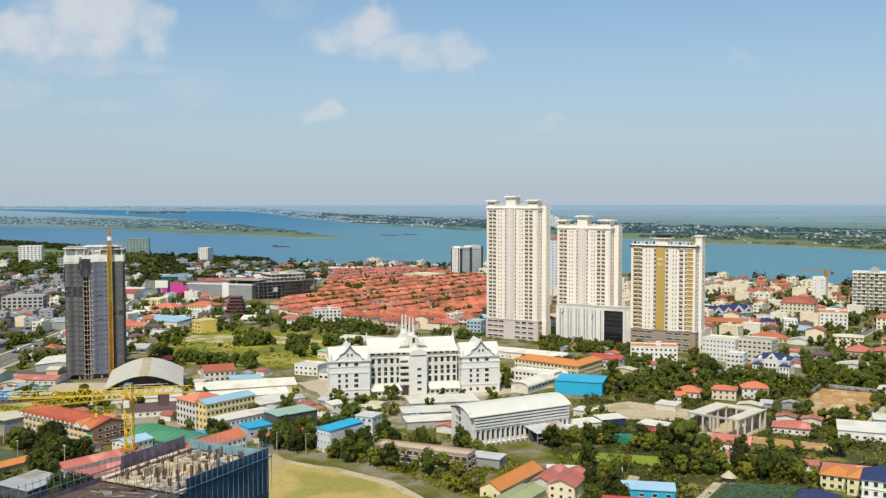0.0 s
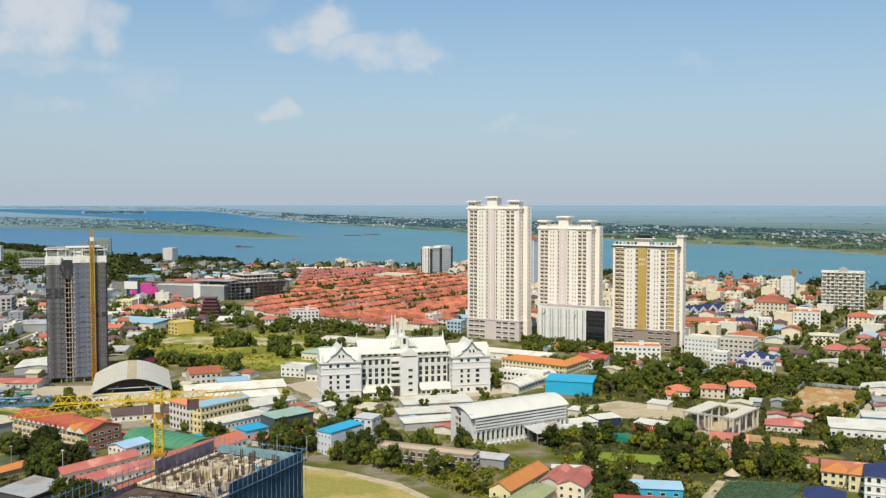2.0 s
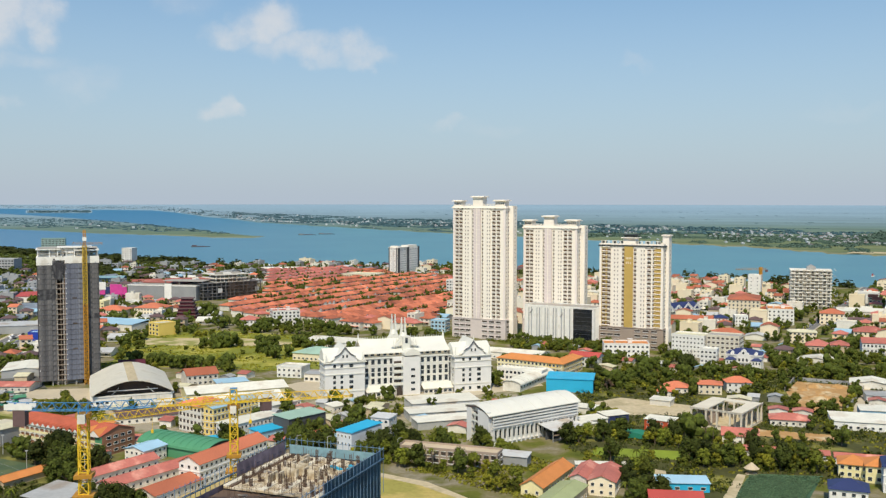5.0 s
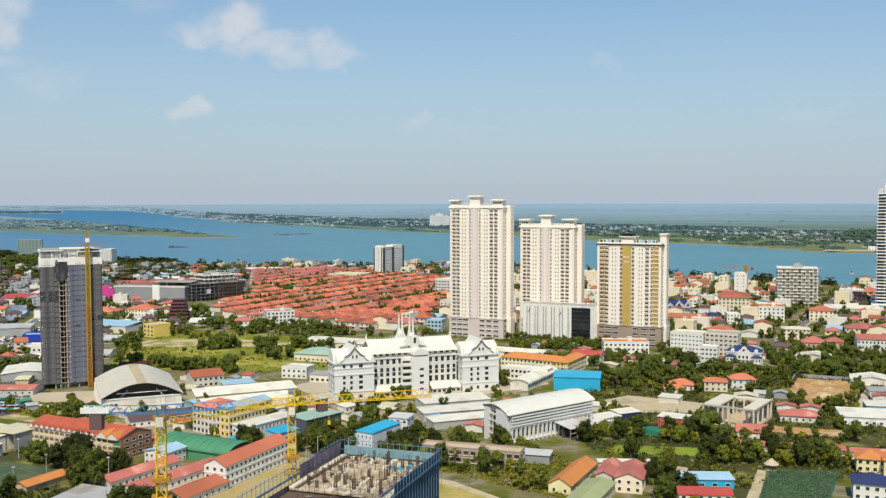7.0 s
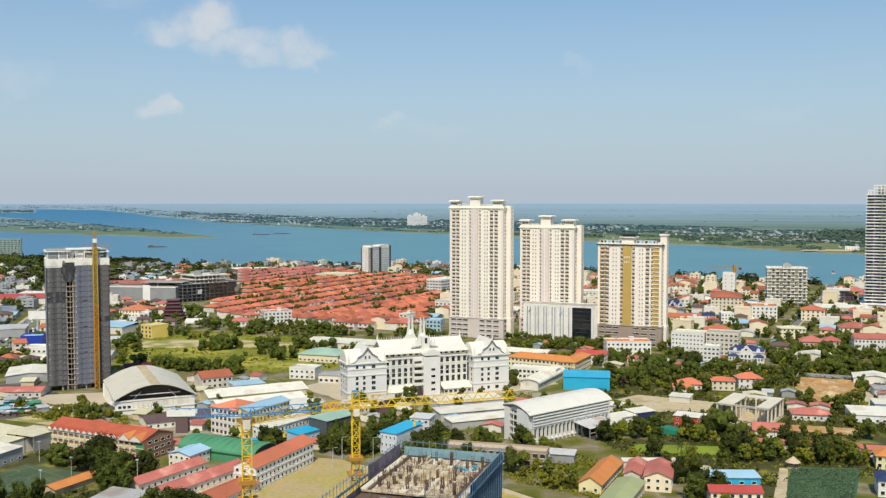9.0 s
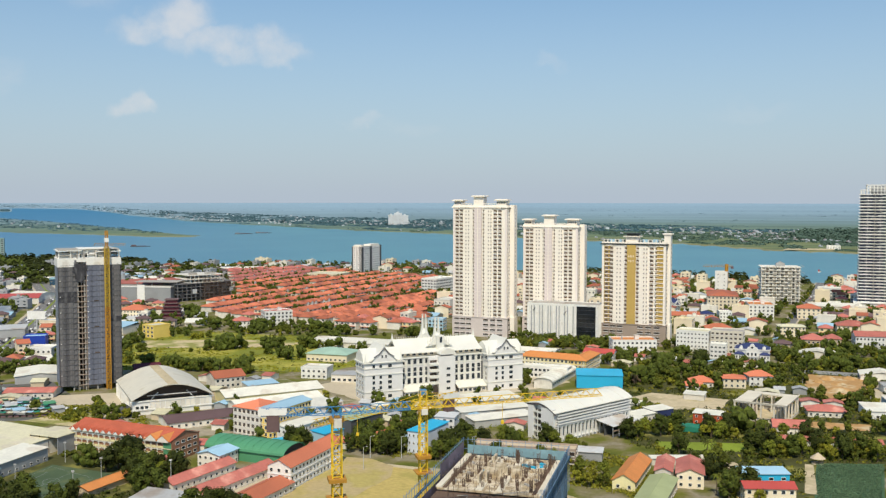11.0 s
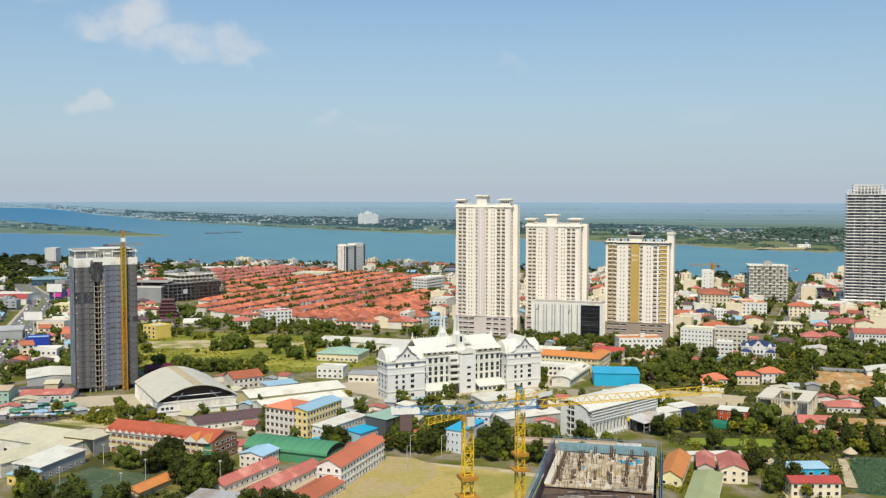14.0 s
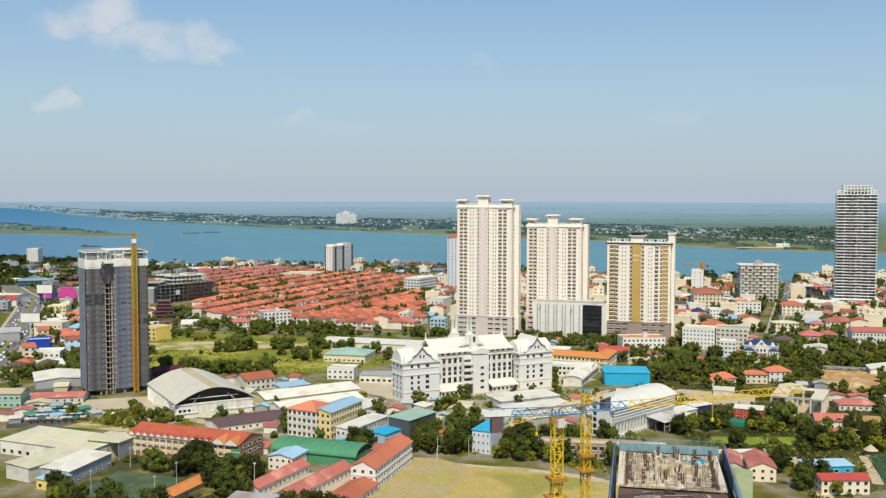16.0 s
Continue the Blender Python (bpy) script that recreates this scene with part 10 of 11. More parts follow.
def join_far_trees():
    """The trees past the countable ones: the same kinds with coarser leaves, joined by leaf."""
    rng = random.Random(91)
    size = ((3.6, 8.0, 0), (5.0, 10.5, 1), (2.6, 6.0, 2), (3.0, 9.5, 1), (2.2, 3.6, 0), (7.5, 12.5, 1), (3.8, 7.0, 0), (2.8, 8.5, 0))
    crowns, trunk = [Shape(), Shape(), Shape()], Shape()
    for k, x, y, yaw in FAR_TREES:
        r, h, leaf = size[k]
        trunk.cone(x, y, -0.2, h * 0.5, 0.03 * h, 0.02 * h, 5)
        s = crowns[leaf]
        near = math.hypot(x + 100, y) < 880
        for i in range(12 if near else 7 if y < 1250 else 5):
            a, q, z = rng.uniform(0, 6.28), math.sqrt(rng.random()), rng.random()
            c = Vector((x + math.cos(a) * q * r * 0.7, y + math.sin(a) * q * r * 0.7, h * (0.17 + 0.62 * z)))
            lr = r * rng.uniform(0.34, 0.52)
            core(s, c, lr * 0.80, rng)
            for j in range(15 if near else 8 if y < 1250 else 6):
                n = Vector((rng.gauss(0, 1), rng.gauss(0, 1), rng.gauss(0.35, 1))).normalized()
                p = c + n * lr * rng.uniform(0.6, 1.18)
                t = n.orthogonal().normalized()
                b = n.cross(t)
                w = rng.uniform(0.35, 0.75) if near else rng.uniform(0.55, 1.0)
                s.face([p - t * w, p + b * w * 0.6, p + t * w, p - b * w * 0.6])
    for s, m in zip(crowns, M_LEAF):
        tagged(new("far_trees", s.data("far_trees", [m])), "leafy trees between the houses", "trees", kind="stuff")
    tagged(new("far_tree_trunks", trunk.data("far_tree_trunks", [M_BARK])), "brown trunks of the far trees", "trees", kind="stuff")


join_far_trees()


def vegetable_rows():
    """Rows of low leafy plants on the vegetable field."""
    rng, s = random.Random(99), Shape()
    field = [(130, 378), (158, 370), (118, 320), (99, 334)]
    a, b = Vector((0.64, 0.77)), Vector((0.77, -0.64))
    for i in range(-40, 40):
        for j in range(-40, 40):
            p = Vector((127, 350)) + a * (i * 1.05 + rng.uniform(-0.5, 0.5)) + b * (j * 1.2 + rng.uniform(-0.45, 0.45))
            if not inside(p.x, p.y, field):
                continue
            for k in range(6):
                t = k * 1.05 + rng.uniform(-0.3, 0.3)
                o, l = Vector((math.cos(t), math.sin(t), 0)), rng.uniform(0.5, 0.85)
                c, n = Vector((p.x, p.y, 0.1)), Vector((-math.sin(t), math.cos(t), 0)) * 0.24
                s.face([c, c + o * l * 0.5 - n + Vector((0, 0, 0.4)), c + o * l + Vector((0, 0, 0.42)), c + o * l * 0.5 + n + Vector((0, 0, 0.4))])
    tagged(new("vegetable_rows", s.data("vegetable_rows", [M_CROPLEAF])), "blue-green leafy vegetables in rows", "crop", kind="stuff")


vegetable_rows()


def undergrowth(name, label, pts, count, seed, leaf, low, high):
    """Shrubs, hedges and weeds that cover garden ground."""
    rng = random.Random(seed)
    xs, ys = [p[0] for p in pts], [p[1] for p in pts]
    s, made, tries = Shape(), 0, 0
    while made < count and tries < count * 12:
        tries += 1
        x, y = rng.uniform(min(xs), max(xs)), rng.uniform(min(ys), max(ys))
        if not inside(x, y, pts) or not clear(x, y) or noise.noise((x * 0.035, y * 0.035, seed)) < -0.12 or not free(x, y, 0.6):
            continue
        made += 1
        r, h = rng.uniform(0.8, 2.0), rng.uniform(low, high)
        for j in range(10):
            n = Vector((rng.gauss(0, 1), rng.gauss(0, 1), abs(rng.gauss(0.3, 0.8)))).normalized()
            p = Vector((x + n.x * r, y + n.y * r, max(0.15, n.z * h)))
            t = n.orthogonal().normalized()
            b = n.cross(t)
            w = rng.uniform(0.35, 0.8)
            s.face([p - t * w, p + b * w * 0.6, p + t * w, p - b * w * 0.6])
    tagged(new(name, s.data(name, [leaf])), label, "shrubs", kind="stuff")


EAST = [(60, 430), (80, 470), (105, 560), (130, 610), (330, 610), (420, 540), (320, 420), (230, 380), (160, 360), (100, 330), (60, 330), (90, 390)]
undergrowth("garden_shrubs", "dense green garden shrubs between houses", EAST, 3400, 61, M_LEAF[1], 0.8, 2.6)
undergrowth("garden_weeds", "yellow-green weeds and hedges in gardens", EAST, 1500, 62, M_LEAF[2], 0.4, 1.3)
undergrowth("field_shrubs", "green shrubs and weeds round the field", [(-60, 450), (40, 420), (60, 400), (30, 350), (-10, 400), (-60, 436)], 500, 63, M_LEAF[2], 0.5, 1.6)
undergrowth("school_shrubs", "dark green shrubs round the pitch", [(-230, 380), (-205, 398), (-175, 412), (-130, 390), (-110, 345), (-180, 330)], 600, 64, M_LEAF[1], 0.8, 2.6)
undergrowth("waste_weeds", "green weeds on waste ground", [(-260, 590), (-190, 520), (-170, 520), (-180, 600), (-230, 600)], 500, 65, M_LEAF[2], 0.4, 1.6)
undergrowth("meadow_weeds", "tall green weeds in the meadow", [(-205, 690), (-60, 655), (-20, 690), (-60, 830), (-140, 890), (-225, 870)], 1300, 66, M_LEAF[2], 0.2, 0.5)
undergrowth("meadow_bushes", "dark bushes in the meadow", [(-205, 690), (-60, 655), (-20, 690), (-60, 830), (-140, 890), (-225, 870)], 120, 67, M_LEAF[1], 0.8, 2.4)
undergrowth("tower_hedges", "green hedges at the foot of the towers", [(50, 815), (110, 765), (200, 700), (230, 720), (130, 800), (60, 830)], 700, 68, M_LEAF[0], 0.8, 3.0)
undergrowth("south_gardens", "green shrubs between the halls", [(-70, 500), (-60, 560), (60, 560), (100, 540), (90, 480), (20, 450), (-60, 470)], 700, 69, M_LEAF[0], 0.6, 2.2)


# ---------------------------------------------------------------- river edge, far bank, islands
def wood(name, label, spots, seed, leaf, size, leaves=9):
    """Far trees: low clumps of leaves joined into one growth."""
    rng = random.Random(seed)
    s = Shape()
    for x, y, z, r, h in spots:
        for j in range(leaves):
            n = Vector((rng.gauss(0, 1), rng.gauss(0, 1), abs(rng.gauss(0, 0.8)))).normalized()
            p = Vector((x, y, z + h * 0.14)) + Vector((n.x * r * (1 - 0.35 * n.z), n.y * r * (1 - 0.35 * n.z), n.z * h * 0.8))
            t = Vector((-n.y, n.x, 0)).normalized()
            b = n.cross(t)
            w = size * min(r, 2 * h) * rng.uniform(0.5, 0.9)
            s.face([p - t * w - b * w * 0.3, p + t * w * 0.1 - b * w * 0.5, p + t * w, p + t * w * 0.3 + b * w * 0.5, p - t * w * 0.6 + b * w * 0.4])
    return tagged(new(name, s.data(name, [leaf])), label, "trees", kind="stuff")


rng = random.Random(77)
spots = []
for i in range(2600):
    a = rng.uniform(-30, 38)
    r = float(np.interp(a, NEAR_A, NEAR_R)) - abs(rng.gauss(0, 30 if a > -4 else 90)) - 10
    if a > -4 and rng.random() < 0.8 or noise.noise((a * 0.9, r * 0.008, 4.0)) < -0.05:
        continue
    x, y, z = place(r, a, 0.0)
    if r < 3500 and free(float(x), float(y), 4):
        spots.append((float(x), float(y), float(z), rng.uniform(3, 6.5), rng.uniform(6, 13)))
for i in range(1500):
    a = rng.uniform(-30, -5.0)
    r = float(np.interp(a, NEAR_A, NEAR_R)) - rng.uniform(12, 70 + 130 * rng.random())
    x, y, z = (float(v) for v in place(r, a, 0.0))
    if r < 3500 and noise.noise((a * 0.7, r * 0.006, 9.0)) > -0.3 and free(x, y, 3):
        spots.append((x, y, z, rng.uniform(5, 9), rng.uniform(8, 14)))
for i in range(3400):
    x, y = rng.uniform(-900, -120), rng.uniform(1290, 1900)
    west = x < -360 and y > 1420
    if (west or x > -330) and inside(x, y, [(-345, 1420), (-520, 1460), (-900, 1560), (-900, 1900), (-560, 1900), (-400, 1780), (-130, 1700), (-120, 1400), (-200, 1290), (-290, 1300), (-330, 1400)]) \
            and noise.noise((x * 0.012, y * 0.008, 11.0)) > (-0.25 if west else -0.02) and free(x, y, 3) and float(bed(np.array(math.hypot(x + 100, y)), np.array(math.degrees(math.atan2(x + 100, y))))) < -15:
        spots.append((x, y, 0.0, rng.uniform(4, 8), rng.uniform(6, 12)))
wood("riverside_trees", "dark trees along the near river bank", spots, 1, M_LEAF[1], 0.7, 13)

# the air's haze over the far bank is put into these four colours
M_FARLEAF = mat("hazy_far_leaves", (0.085, 0.135, 0.105), 0.9, v1=0.4, s1=0.01, v2=0.3, s2=0.05, spec=0.1)
M_FARLEAFPALE = mat("haze_blue_leaves", (0.070, 0.135, 0.160), 0.9, v1=0.3, s1=0.008, v2=0.2, s2=0.05, spec=0.1)
M_FARWALL = mat("hazy_far_walls", (0.46, 0.50, 0.54), 0.8, v1=0.5, s1=0.02, v2=0.4, s2=0.06, island=0.3)
M_FARROOF = mat("hazy_far_roofs", (0.36, 0.29, 0.28), 0.8, v1=0.5, s1=0.02, v2=0.4, s2=0.06, second=(0.48, 0.50, 0.54), edge=0.5)
spots, pale, walls, roofs = [], [], Shape(), Shape()
for i in range(21000):
    a = rng.uniform(-30, 40)
    base = float(np.interp(a, FAR_A, FAR_R))
    spit = a < -3.5 and rng.random() < 0.55
    if spit:
        base = float(np.interp(a, PEN_A, PEN_IN))
    r = base * (1.015 + rng.random() ** 1.3 * 0.6)
    if bed(np.array(r), np.array(a)) > -15 or (spit and r < base * 1.07):
        continue
    x, y, z = (float(v) for v in place(r, a, 0.0))
    k = r / math.hypot(x - EYE.x, y - EYE.y)
    grown = noise.noise((a * 0.6, r * 0.004, 2.0))
    town_here = noise.noise((a * 0.35, r * 0.002, 5.0)) > -0.25 and base * (1.19 if a > 4 else 1.02) < r < base * (1.50 if a > 4 else 1.22) and not (spit and a > -9)
    if rng.random() < ((0.115 if a > 4 else 0.055 if spit else 0.10) if town_here else 0.008):
        w, d, h = rng.uniform(5, 12) / k, rng.uniform(5, 9) / k, rng.choice((2.5, 3, 3.5, 4.5, 7)) / k
        walls.box(x, y, z - 1, x + w, y + d, z + h, False)
        roofs.extrude([(x - 0.6, z + h), (x + w / 2, z + h + 1.6 / k), (x + w + 0.6, z + h), (x + w + 0.6, z + h + 0.2), (x + w / 2, z + h + 1.9 / k), (x - 0.6, z + h + 0.2)], y - 0.5, y + d + 0.5)
    elif grown > (0.12 if r < base * 1.12 else -0.3 if spit else -0.22 if town_here else -0.10):
        tall = rng.uniform(1.5, 3.5) if r < base * 1.045 or spit else rng.uniform(2.5, 6.5)
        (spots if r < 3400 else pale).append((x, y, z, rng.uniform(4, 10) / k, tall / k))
# woods on the plain behind the bank
for a0, r0, n in ((34.0, 2900, 300), (35.2, 2950, 340), (36.6, 3000, 340), (38.2, 3050, 260)):
    for q in range(n):
        a, r = a0 + rng.gauss(0, 0.5), r0 + rng.random() ** 2 * 600
        x, y, z = (float(v) for v in place(r, a, 0.0))
        spots.append((x, y, z, rng.uniform(6, 11), rng.uniform(14, 22)))
for i in range(1600):
    a, r = rng.uniform(-4, 42), 3300 + 7000 * rng.random() ** 1.3
    if bed(np.array(r), np.array(a)) > -60 or noise.noise((a * 0.16, r * 0.0016, 8.0)) < 0.25:
        continue
    x, y, z = (float(v) for v in place(r, a, 0.0))
    k = r / math.hypot(x - EYE.x, y - EYE.y)
    pale.append((x, y, z, rng.uniform(14, 34) / k, rng.uniform(1.5, 3.5) / k))
for i in range(260):
    x, y, z = (float(v) for v in place(rng.uniform(9200, 11000), rng.uniform(-14.6, -11.4), 0.0))
    pale.append((x, y, z, rng.uniform(5, 9), rng.uniform(1.5, 3.0)))
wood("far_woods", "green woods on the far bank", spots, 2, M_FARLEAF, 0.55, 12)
wood("distant_woods", "woods on the distant plain with blue haze in their colour", pale, 3, M_FARLEAFPALE, 0.7, 9)
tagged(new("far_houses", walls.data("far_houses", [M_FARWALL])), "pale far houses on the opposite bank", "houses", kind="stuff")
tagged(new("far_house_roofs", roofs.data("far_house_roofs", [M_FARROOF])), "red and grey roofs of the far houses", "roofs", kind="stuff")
patch("sand_quay", M_SAND, [(1150, 1962), (1262, 1924), (1290, 1960), (1190, 2002)], 1.2, "bare sandy quay on the far bank", "ground")
block("quay_house", "small white house on the sandy quay", "house", 1262, 1958, -32, 30, 18, 2, M_WHITE, "flat", M_SHEET, 4.0, 1, "f", (2.0, 1.6), 5.0)


def far_apartments():
    """A stepped white block far behind the opposite bank."""
    e = thing("far_apartment_block", 570.0, 3950, -10, "white stepped apartment block on the far plain", "apartment block", z=3.5)
    for u, v, w, d, h in ((8, 4, 26, 26, 44), (32, 0, 34, 30, 52), (64, 6, 28, 26, 42)):
        part("wing", Shape().box(u, v, 0, u + w, v + d, h).box(u + w * 0.3, v + 6, h, u + w * 0.6, v + d - 6, h + 5), M_FARBLOCK, e)
        for k in range(1, 12):
            if k * 3.8 + 2 < h:
                part("window_band", Shape().box(u + 2, v - 0.4, k * 3.8, u + w - 2, v, k * 3.8 + 1.2), M_SHEETGREY, e)
        part("stair_slot", Shape().box(u + w * 0.45, v - 0.9, 0, u + w * 0.55, v - 0.4, h), M_FARBLOCK, e)
    claim(570.0, 3950, -10, 110, 36)


M_FARBLOCK = mat("far_white_render", (0.62, 0.65, 0.68), 0.8, v1=0.2, s1=0.05, v2=0.1)
far_apartments()


# ---------------------------------------------------------------- market stalls, shade net
def awning(x, y, yaw, w, d, material, label):
    """A market stall: a sagging cloth on four poles over a counter."""
    e = thing("market_stall", x, y, yaw, label, "stall", "market stalls")
    s = Shape()
    for i in range(4):
        a, b = i / 4, (i + 1) / 4
        f = lambda q: 2.9 - 0.25 * math.sin(q * math.pi)
        s.extrude([(a * w, f(a)), (b * w, f(b)), (b * w, f(b) + 0.06), (a * w, f(a) + 0.06)], 0, d)
    part("awning", s, material, e)
    part("counter", Shape().box(0.4, 0.6, 0, w - 0.4, d - 0.6, 0.9), M_BROWNROOF, e)


for k in range(9):
    awning(-259 + k * 3.4, 580 - 0.4 * k, -6 + 3 * (k % 3), 3.0, 4.2, (M_TEALNET, M_PALEBLUE, M_SHEET, M_GREENROOF)[k % 4], ("green", "pale blue", "white", "dark green")[k % 4] + " cloth awning over a market stall")
for k in range(34):
    r, q = divmod(k, 9)
    awning(-258 + q * 3.5 + 0.8 * (r % 2), (562, 571, 589, 598)[r] - 0.4 * q, -6 + 4 * ((k * 7) % 5), 3.2, 4.4, (M_SHEET, M_TEALNET, M_SHEETGREY, M_PALEBLUE, M_CREAMROOF)[(k * 3) % 5],
           ("white", "green", "grey", "pale blue", "cream")[(k * 3) % 5] + " cloth awning over a market stall")


def shade_net():
    """Green netting hung on poles over a nursery bed."""
    e = thing("shade_net", 94, 449, -32, "green shade netting on poles over a nursery", "shade net")
    s = Shape()
    f = lambda u, v: 3.0 + 0.35 * math.sin(u * 0.9) * math.cos(v * 0.8)
    for i in range(8):
        for j in range(4):
            u, v = i * 2.0, j * 2.2
            s.face([(u, v, f(u, v)), (u + 2, v, f(u + 2, v)), (u + 2, v + 2.2, f(u + 2, v + 2.2)), (u, v + 2.2, f(u, v + 2.2))])
    for i in range(8):
        u = i * 2.0
        s.face([(u, 0, 0.5), (u + 2, 0, 0.5), (u + 2, 0, f(u + 2, 0)), (u, 0, f(u, 0))])
    part("netting", s, M_TEALNET, e)
    for u in (0.1, 5.3, 10.6, 15.9):
        for v in (0.1, 8.7):
            part("pole", Shape().cone(u, v, 0, 3.1, 0.06, 0.05, 6), M_SCAFF, e)


shade_net()


def earth_mound(x, y, r, h, seed):
    """A heap of dug earth with an uneven crown."""
    rng, s, n = random.Random(seed), Shape(), 12
    rings = []
    for k, (q, z) in enumerate(((1.0, -0.1), (0.75, 0.45), (0.42, 0.85), (0.12, 1.0))):
        rings.append([(math.cos(i * 6.283 / n) * r * q * rng.uniform(0.8, 1.2), math.sin(i * 6.283 / n) * r * q * rng.uniform(0.8, 1.2), h * z * (rng.uniform(0.8, 1.15) if k else 1)) for i in range(n)])
    for a, b in zip(rings, rings[1:]):
        for i in range(n):
            j = (i + 1) % n
            s.face([a[i], a[j], b[j], b[i]])
    s.face(rings[-1])
    e = thing("earth_mound", x, y, seed * 40, "heap of orange excavated earth", "mound", "earth mounds")
    part("earth", s, M_DIRT, e)


for k, (x, y, r, h) in enumerate(((238, 505, 5, 1.6), (246, 522, 7, 2.0), (258, 538, 6, 1.4), (262, 556, 6, 2.2), (250, 548, 4, 1.5), (276, 552, 5, 1.8), (228, 497, 4, 1.2))):
    earth_mound(x, y, r, h, 70 + k)
wall_thing = thing("site_wall", 0, 0, 0, "grey concrete wall round the earth plot", "wall")
for (ax, ay), (bx, by) in (((236, 545), (260, 577)), ((262, 577), (294, 554)), ((294, 550), (243, 488))):
    L, q = math.hypot(bx - ax, by - ay), math.degrees(math.atan2(by - ay, bx - ax))
    part("wall_run", Shape().box(0, -0.1, 0, L, 0.1, 2.3), M_GREYWALL, wall_thing, at=pose(ax, ay, 0, 0, 0, q))
    part("coping", Shape().box(0, -0.18, 2.3, L, 0.18, 2.42), M_CONCRETE, wall_thing, at=pose(ax, ay, 0, 0, 0, q))


# ---------------------------------------------------------------- boats, cars, masts
def boat(x, y, yaw, L, hull, cabin, label):
    e = thing("boat", x, y, yaw, label, "boat", "river boats", z=-2.6)
    s = Shape().prism([(0, -L * 0.09), (L * 0.8, -L * 0.09), (L, 0), (L * 0.8, L * 0.09), (0, L * 0.09)], -0.6, 1.6)
    part("hull", s, hull, e)
    part("cabin", Shape().box(L * 0.05, -L * 0.06, 1.6, L * 0.3, L * 0.06, 4.6).box(L * 0.03, -L * 0.07, 4.6, L * 0.33, L * 0.07, 4.9), cabin, e)
    part("hold", Shape().box(L * 0.35, -L * 0.07, 1.6, L * 0.78, L * 0.07, 2.4), M_BROWNROOF, e)


boat(-70, 3270, 8, 62, M_DARKGREY, M_GREYWALL, "dark loaded river barge on the water")
boat(0, 3330, 8, 58, M_DARKGREY, M_GREYWALL, "dark loaded river barge on the water")
boat(-340, 2490, 5, 48, M_DARKGREY, M_BROWNROOF, "long dark wooden river boat")
boat(837, 1384, 40, 14, M_WHITE, M_REDROOF, "small red and white river ferry")


def small_crane():
    e = thing("tower_crane", 500, 1095, 0, "small orange tower crane by the river", "crane", "tower cranes")
    lattice("mast", e, (0, 0, 0), 34, 2.4, M_CRANE_OR, 2.4, 0.42)
    lattice_jib("jib", e, (0, 0, 33), 30, 2.4, M_CRANE_OR, 165)
    lattice_jib("counter_jib", e, (0, 0, 33), 8, 2.4, M_CRANE_OR, -15)
    part("cab", Shape().box(-1.6, -1.6, 33, 1.6, 1.6, 36.5), M_CRANE_OR, e)
    part("counterweight", Shape().box(5.5, -3.2, 30.6, 8.0, -0.6, 33.6), M_BROWNROOF, e)


small_crane()


def car_kind(paint, label):
    e = thing("car", 0, 0, 0, label, "car", "cars")
    s = Shape().extrude([(0, 0.35), (4.3, 0.35), (4.3, 0.85), (3.5, 0.95), (2.9, 1.45), (1.3, 1.5), (0.6, 1.0), (0, 0.9)], -0.85, 0.85)
    part("body", s, paint, e)
    part("windscreen", Shape().extrude([(1.0, 1.02), (3.3, 1.0), (2.8, 1.38), (1.35, 1.42)], -0.87, 0.87), M_GLASS, e)
    for x in (0.85, 3.4):
        for y in (-0.85, 0.68):
            w = Shape().cone(0, 0, 0, 0.17, 0.32, 0.32, 10)
            w.v = [(x + a, y + c, 0.32 + b) for a, b, c in w.v]
            part("wheel", w, M_TYRE, e)
    return e


CARS = [car_kind(m, l) for m, l in zip(CAR_PAINTS, ("white saloon car on the road", "black saloon car on the road", "grey saloon car on the road", "dark red saloon car on the road"))]
C_USED = [False] * 4


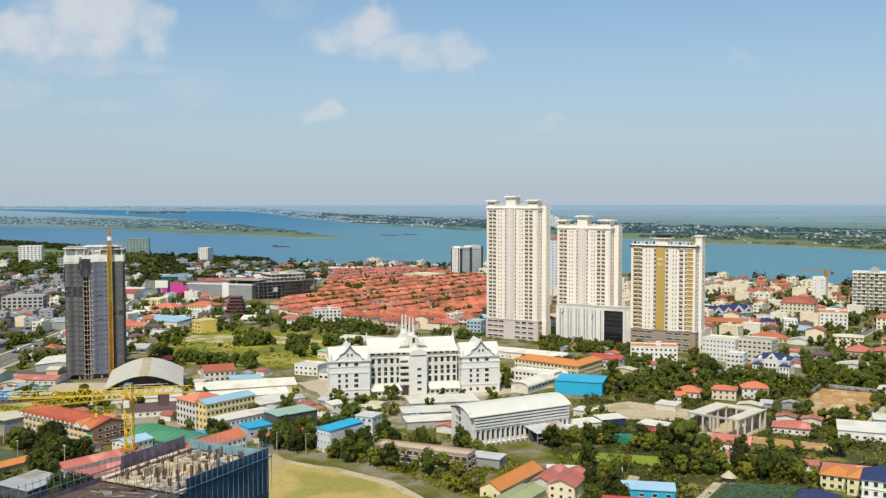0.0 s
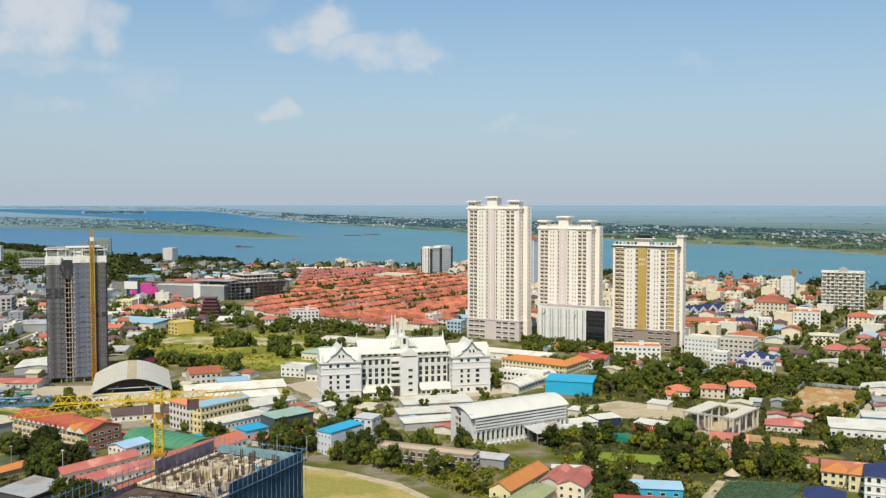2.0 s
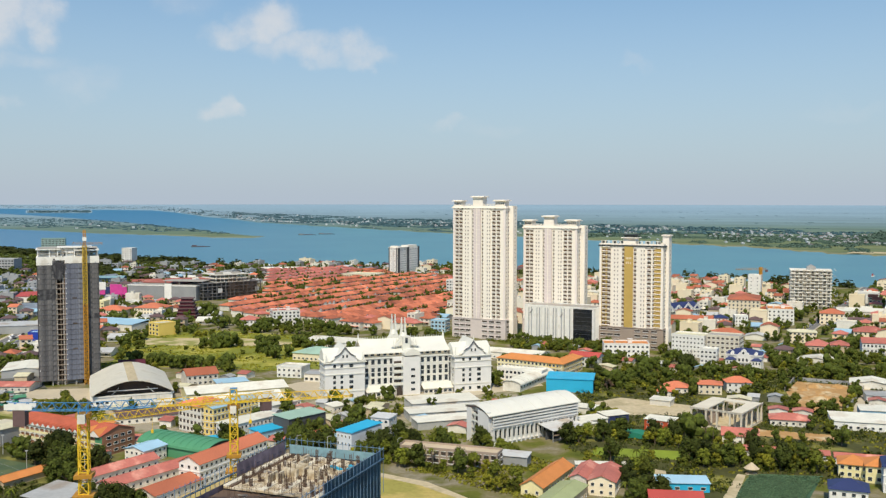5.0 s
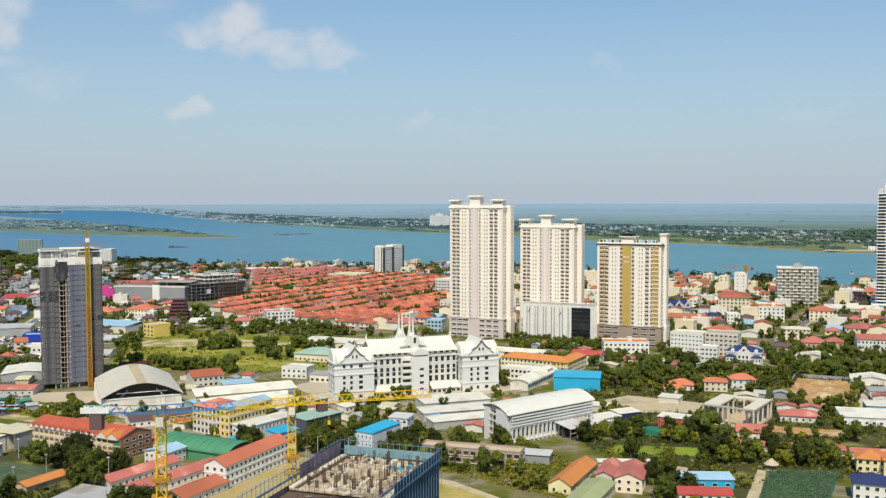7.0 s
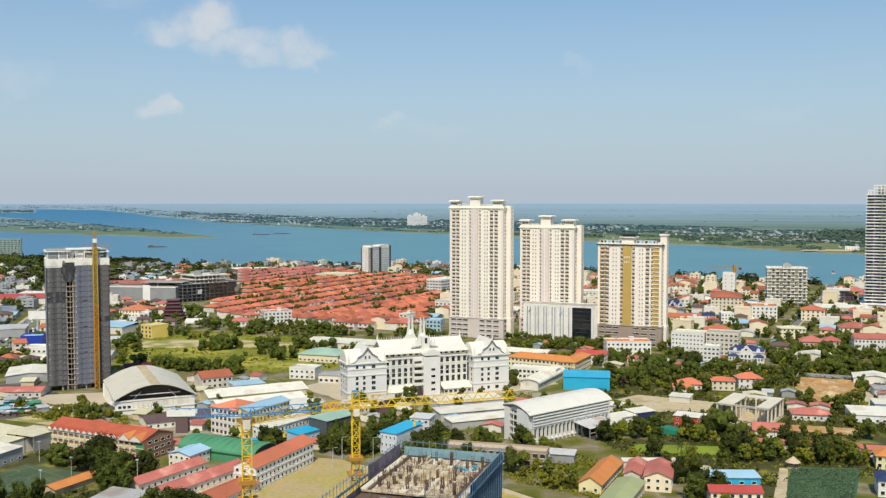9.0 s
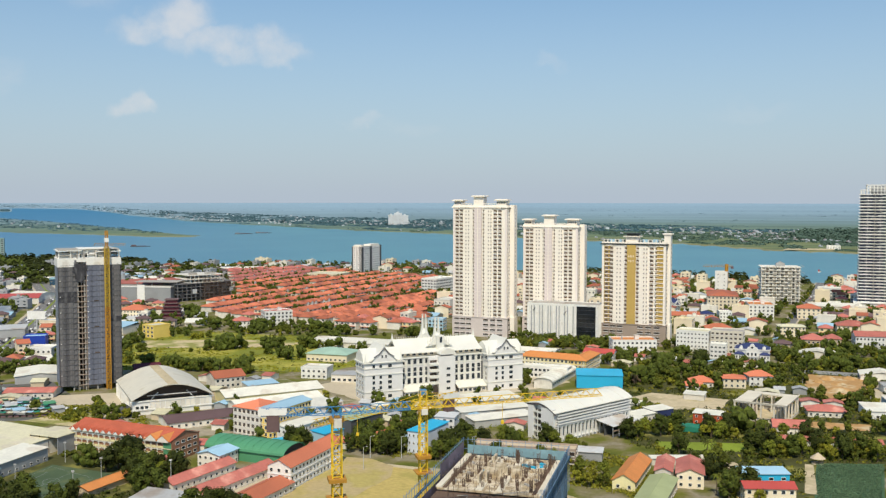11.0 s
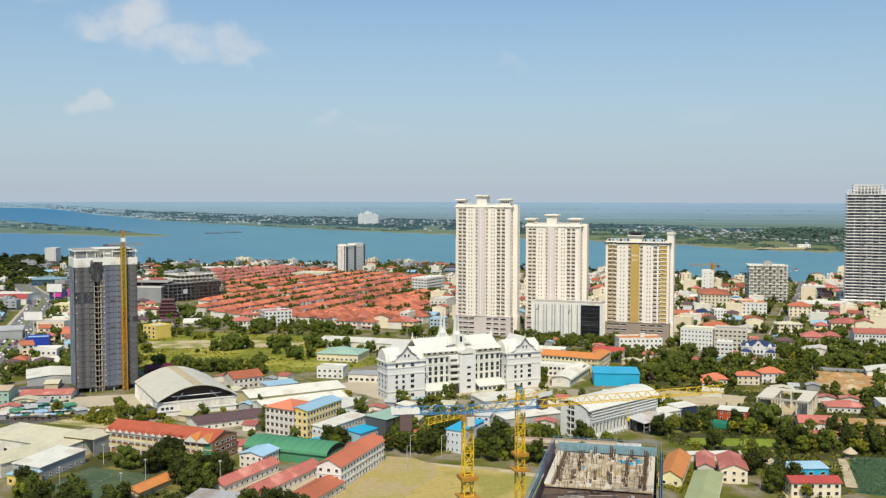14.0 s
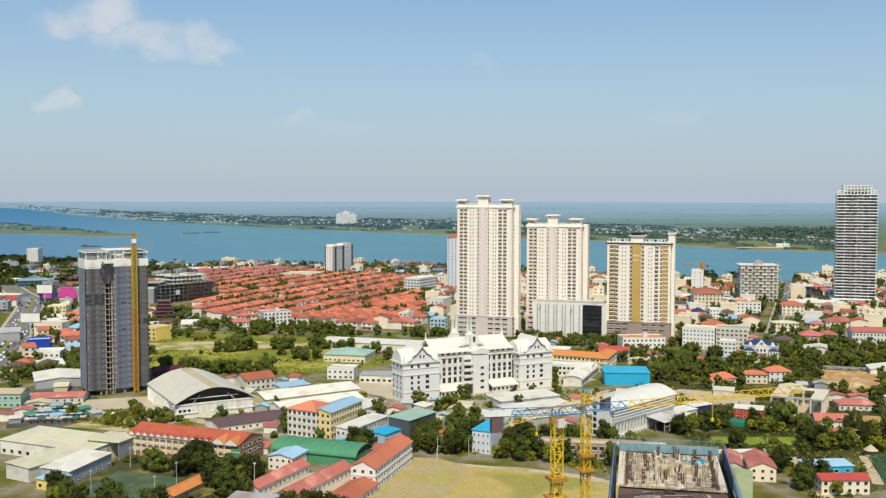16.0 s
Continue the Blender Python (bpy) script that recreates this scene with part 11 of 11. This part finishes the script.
def park(x, y, yaw, z=0.1):
    k = rng.choices(range(4), (5, 3, 3, 1))[0]
    if C_USED[k]:
        copy_thing(CARS[k], pose(x, y, z, 0, 0, yaw))
    else:
        CARS[k].matrix_world = pose(x, y, z, 0, 0, yaw)
        C_USED[k] = True


rng = random.Random(404)
for (ax, ay), (bx, by), n in (((-304, 740), (-303, 814), 16), ((-303, 814), (-304, 893), 20), ((-304, 893), (-308, 983), 22), ((-308, 983), (-313, 1104), 26), ((-313, 1104), (-319, 1210), 20), ((345, 738), (394, 800), 8), ((394, 800), (494, 925), 20), ((494, 925), (645, 1115), 22)):
    yaw = math.degrees(math.atan2(by - ay, bx - ax))
    d = Vector((bx - ax, by - ay)).normalized()
    for i in range(n):
        f, side = rng.random(), rng.choice((-1, 1))
        o = side * (rng.choice((3.0, 6.4, 9.6)) if ax < 0 else rng.choice((1.7, 4.2)))
        park(ax + (bx - ax) * f - d.y * o, ay + (by - ay) * f + d.x * o, yaw + (180 if side > 0 else 0))
for i in range(9):
    park(-246 + i * 5.4 + rng.uniform(-0.5, 0.5), 586 - i * 2.6, 60 + rng.uniform(-6, 6), 0.06)
for i in range(4):
    park(-58 + i * 3.2, 440 + i * 2.2, 120, 0.1)


def pole(x, y, h, label, flood=False):
    e = thing("light_pole", x, y, 0, label, "lamp post", "light poles")
    part("shaft", Shape().cone(0, 0, -0.2, h, 0.16, 0.09, 8), M_SHEETGREY, e)
    if flood:
        part("lamp_head", Shape().box(-0.6, -0.12, h - 0.2, 0.6, 0.12, h + 0.35), M_SHEETGREY, e)
    else:
        part("lamp_arm", Shape().bar((0, 0, h), (1.6, 0, h + 0.3), 0.06), M_SHEETGREY, e)
        part("lamp_head", Shape().box(1.3, -0.16, h + 0.22, 2.1, 0.16, h + 0.36), M_SHEETGREY, e)


for x, y in ((-154, 405), (-184, 430), (-193, 412), (-218, 428), (-203, 461)):
    pole(x, y, 13 if x > -160 else 9, "slim grey floodlight pole by the pitch", True)
for x, y in ((-52, 432), (-20, 424), (-72, 418), (-66, 436)):
    pole(x, y, 10, "slim grey lamp post by the field")
for k in range(9):
    pole(-289.5 - k * 1.5, 760 + k * 42, 9, "slim grey lamp post on the avenue")
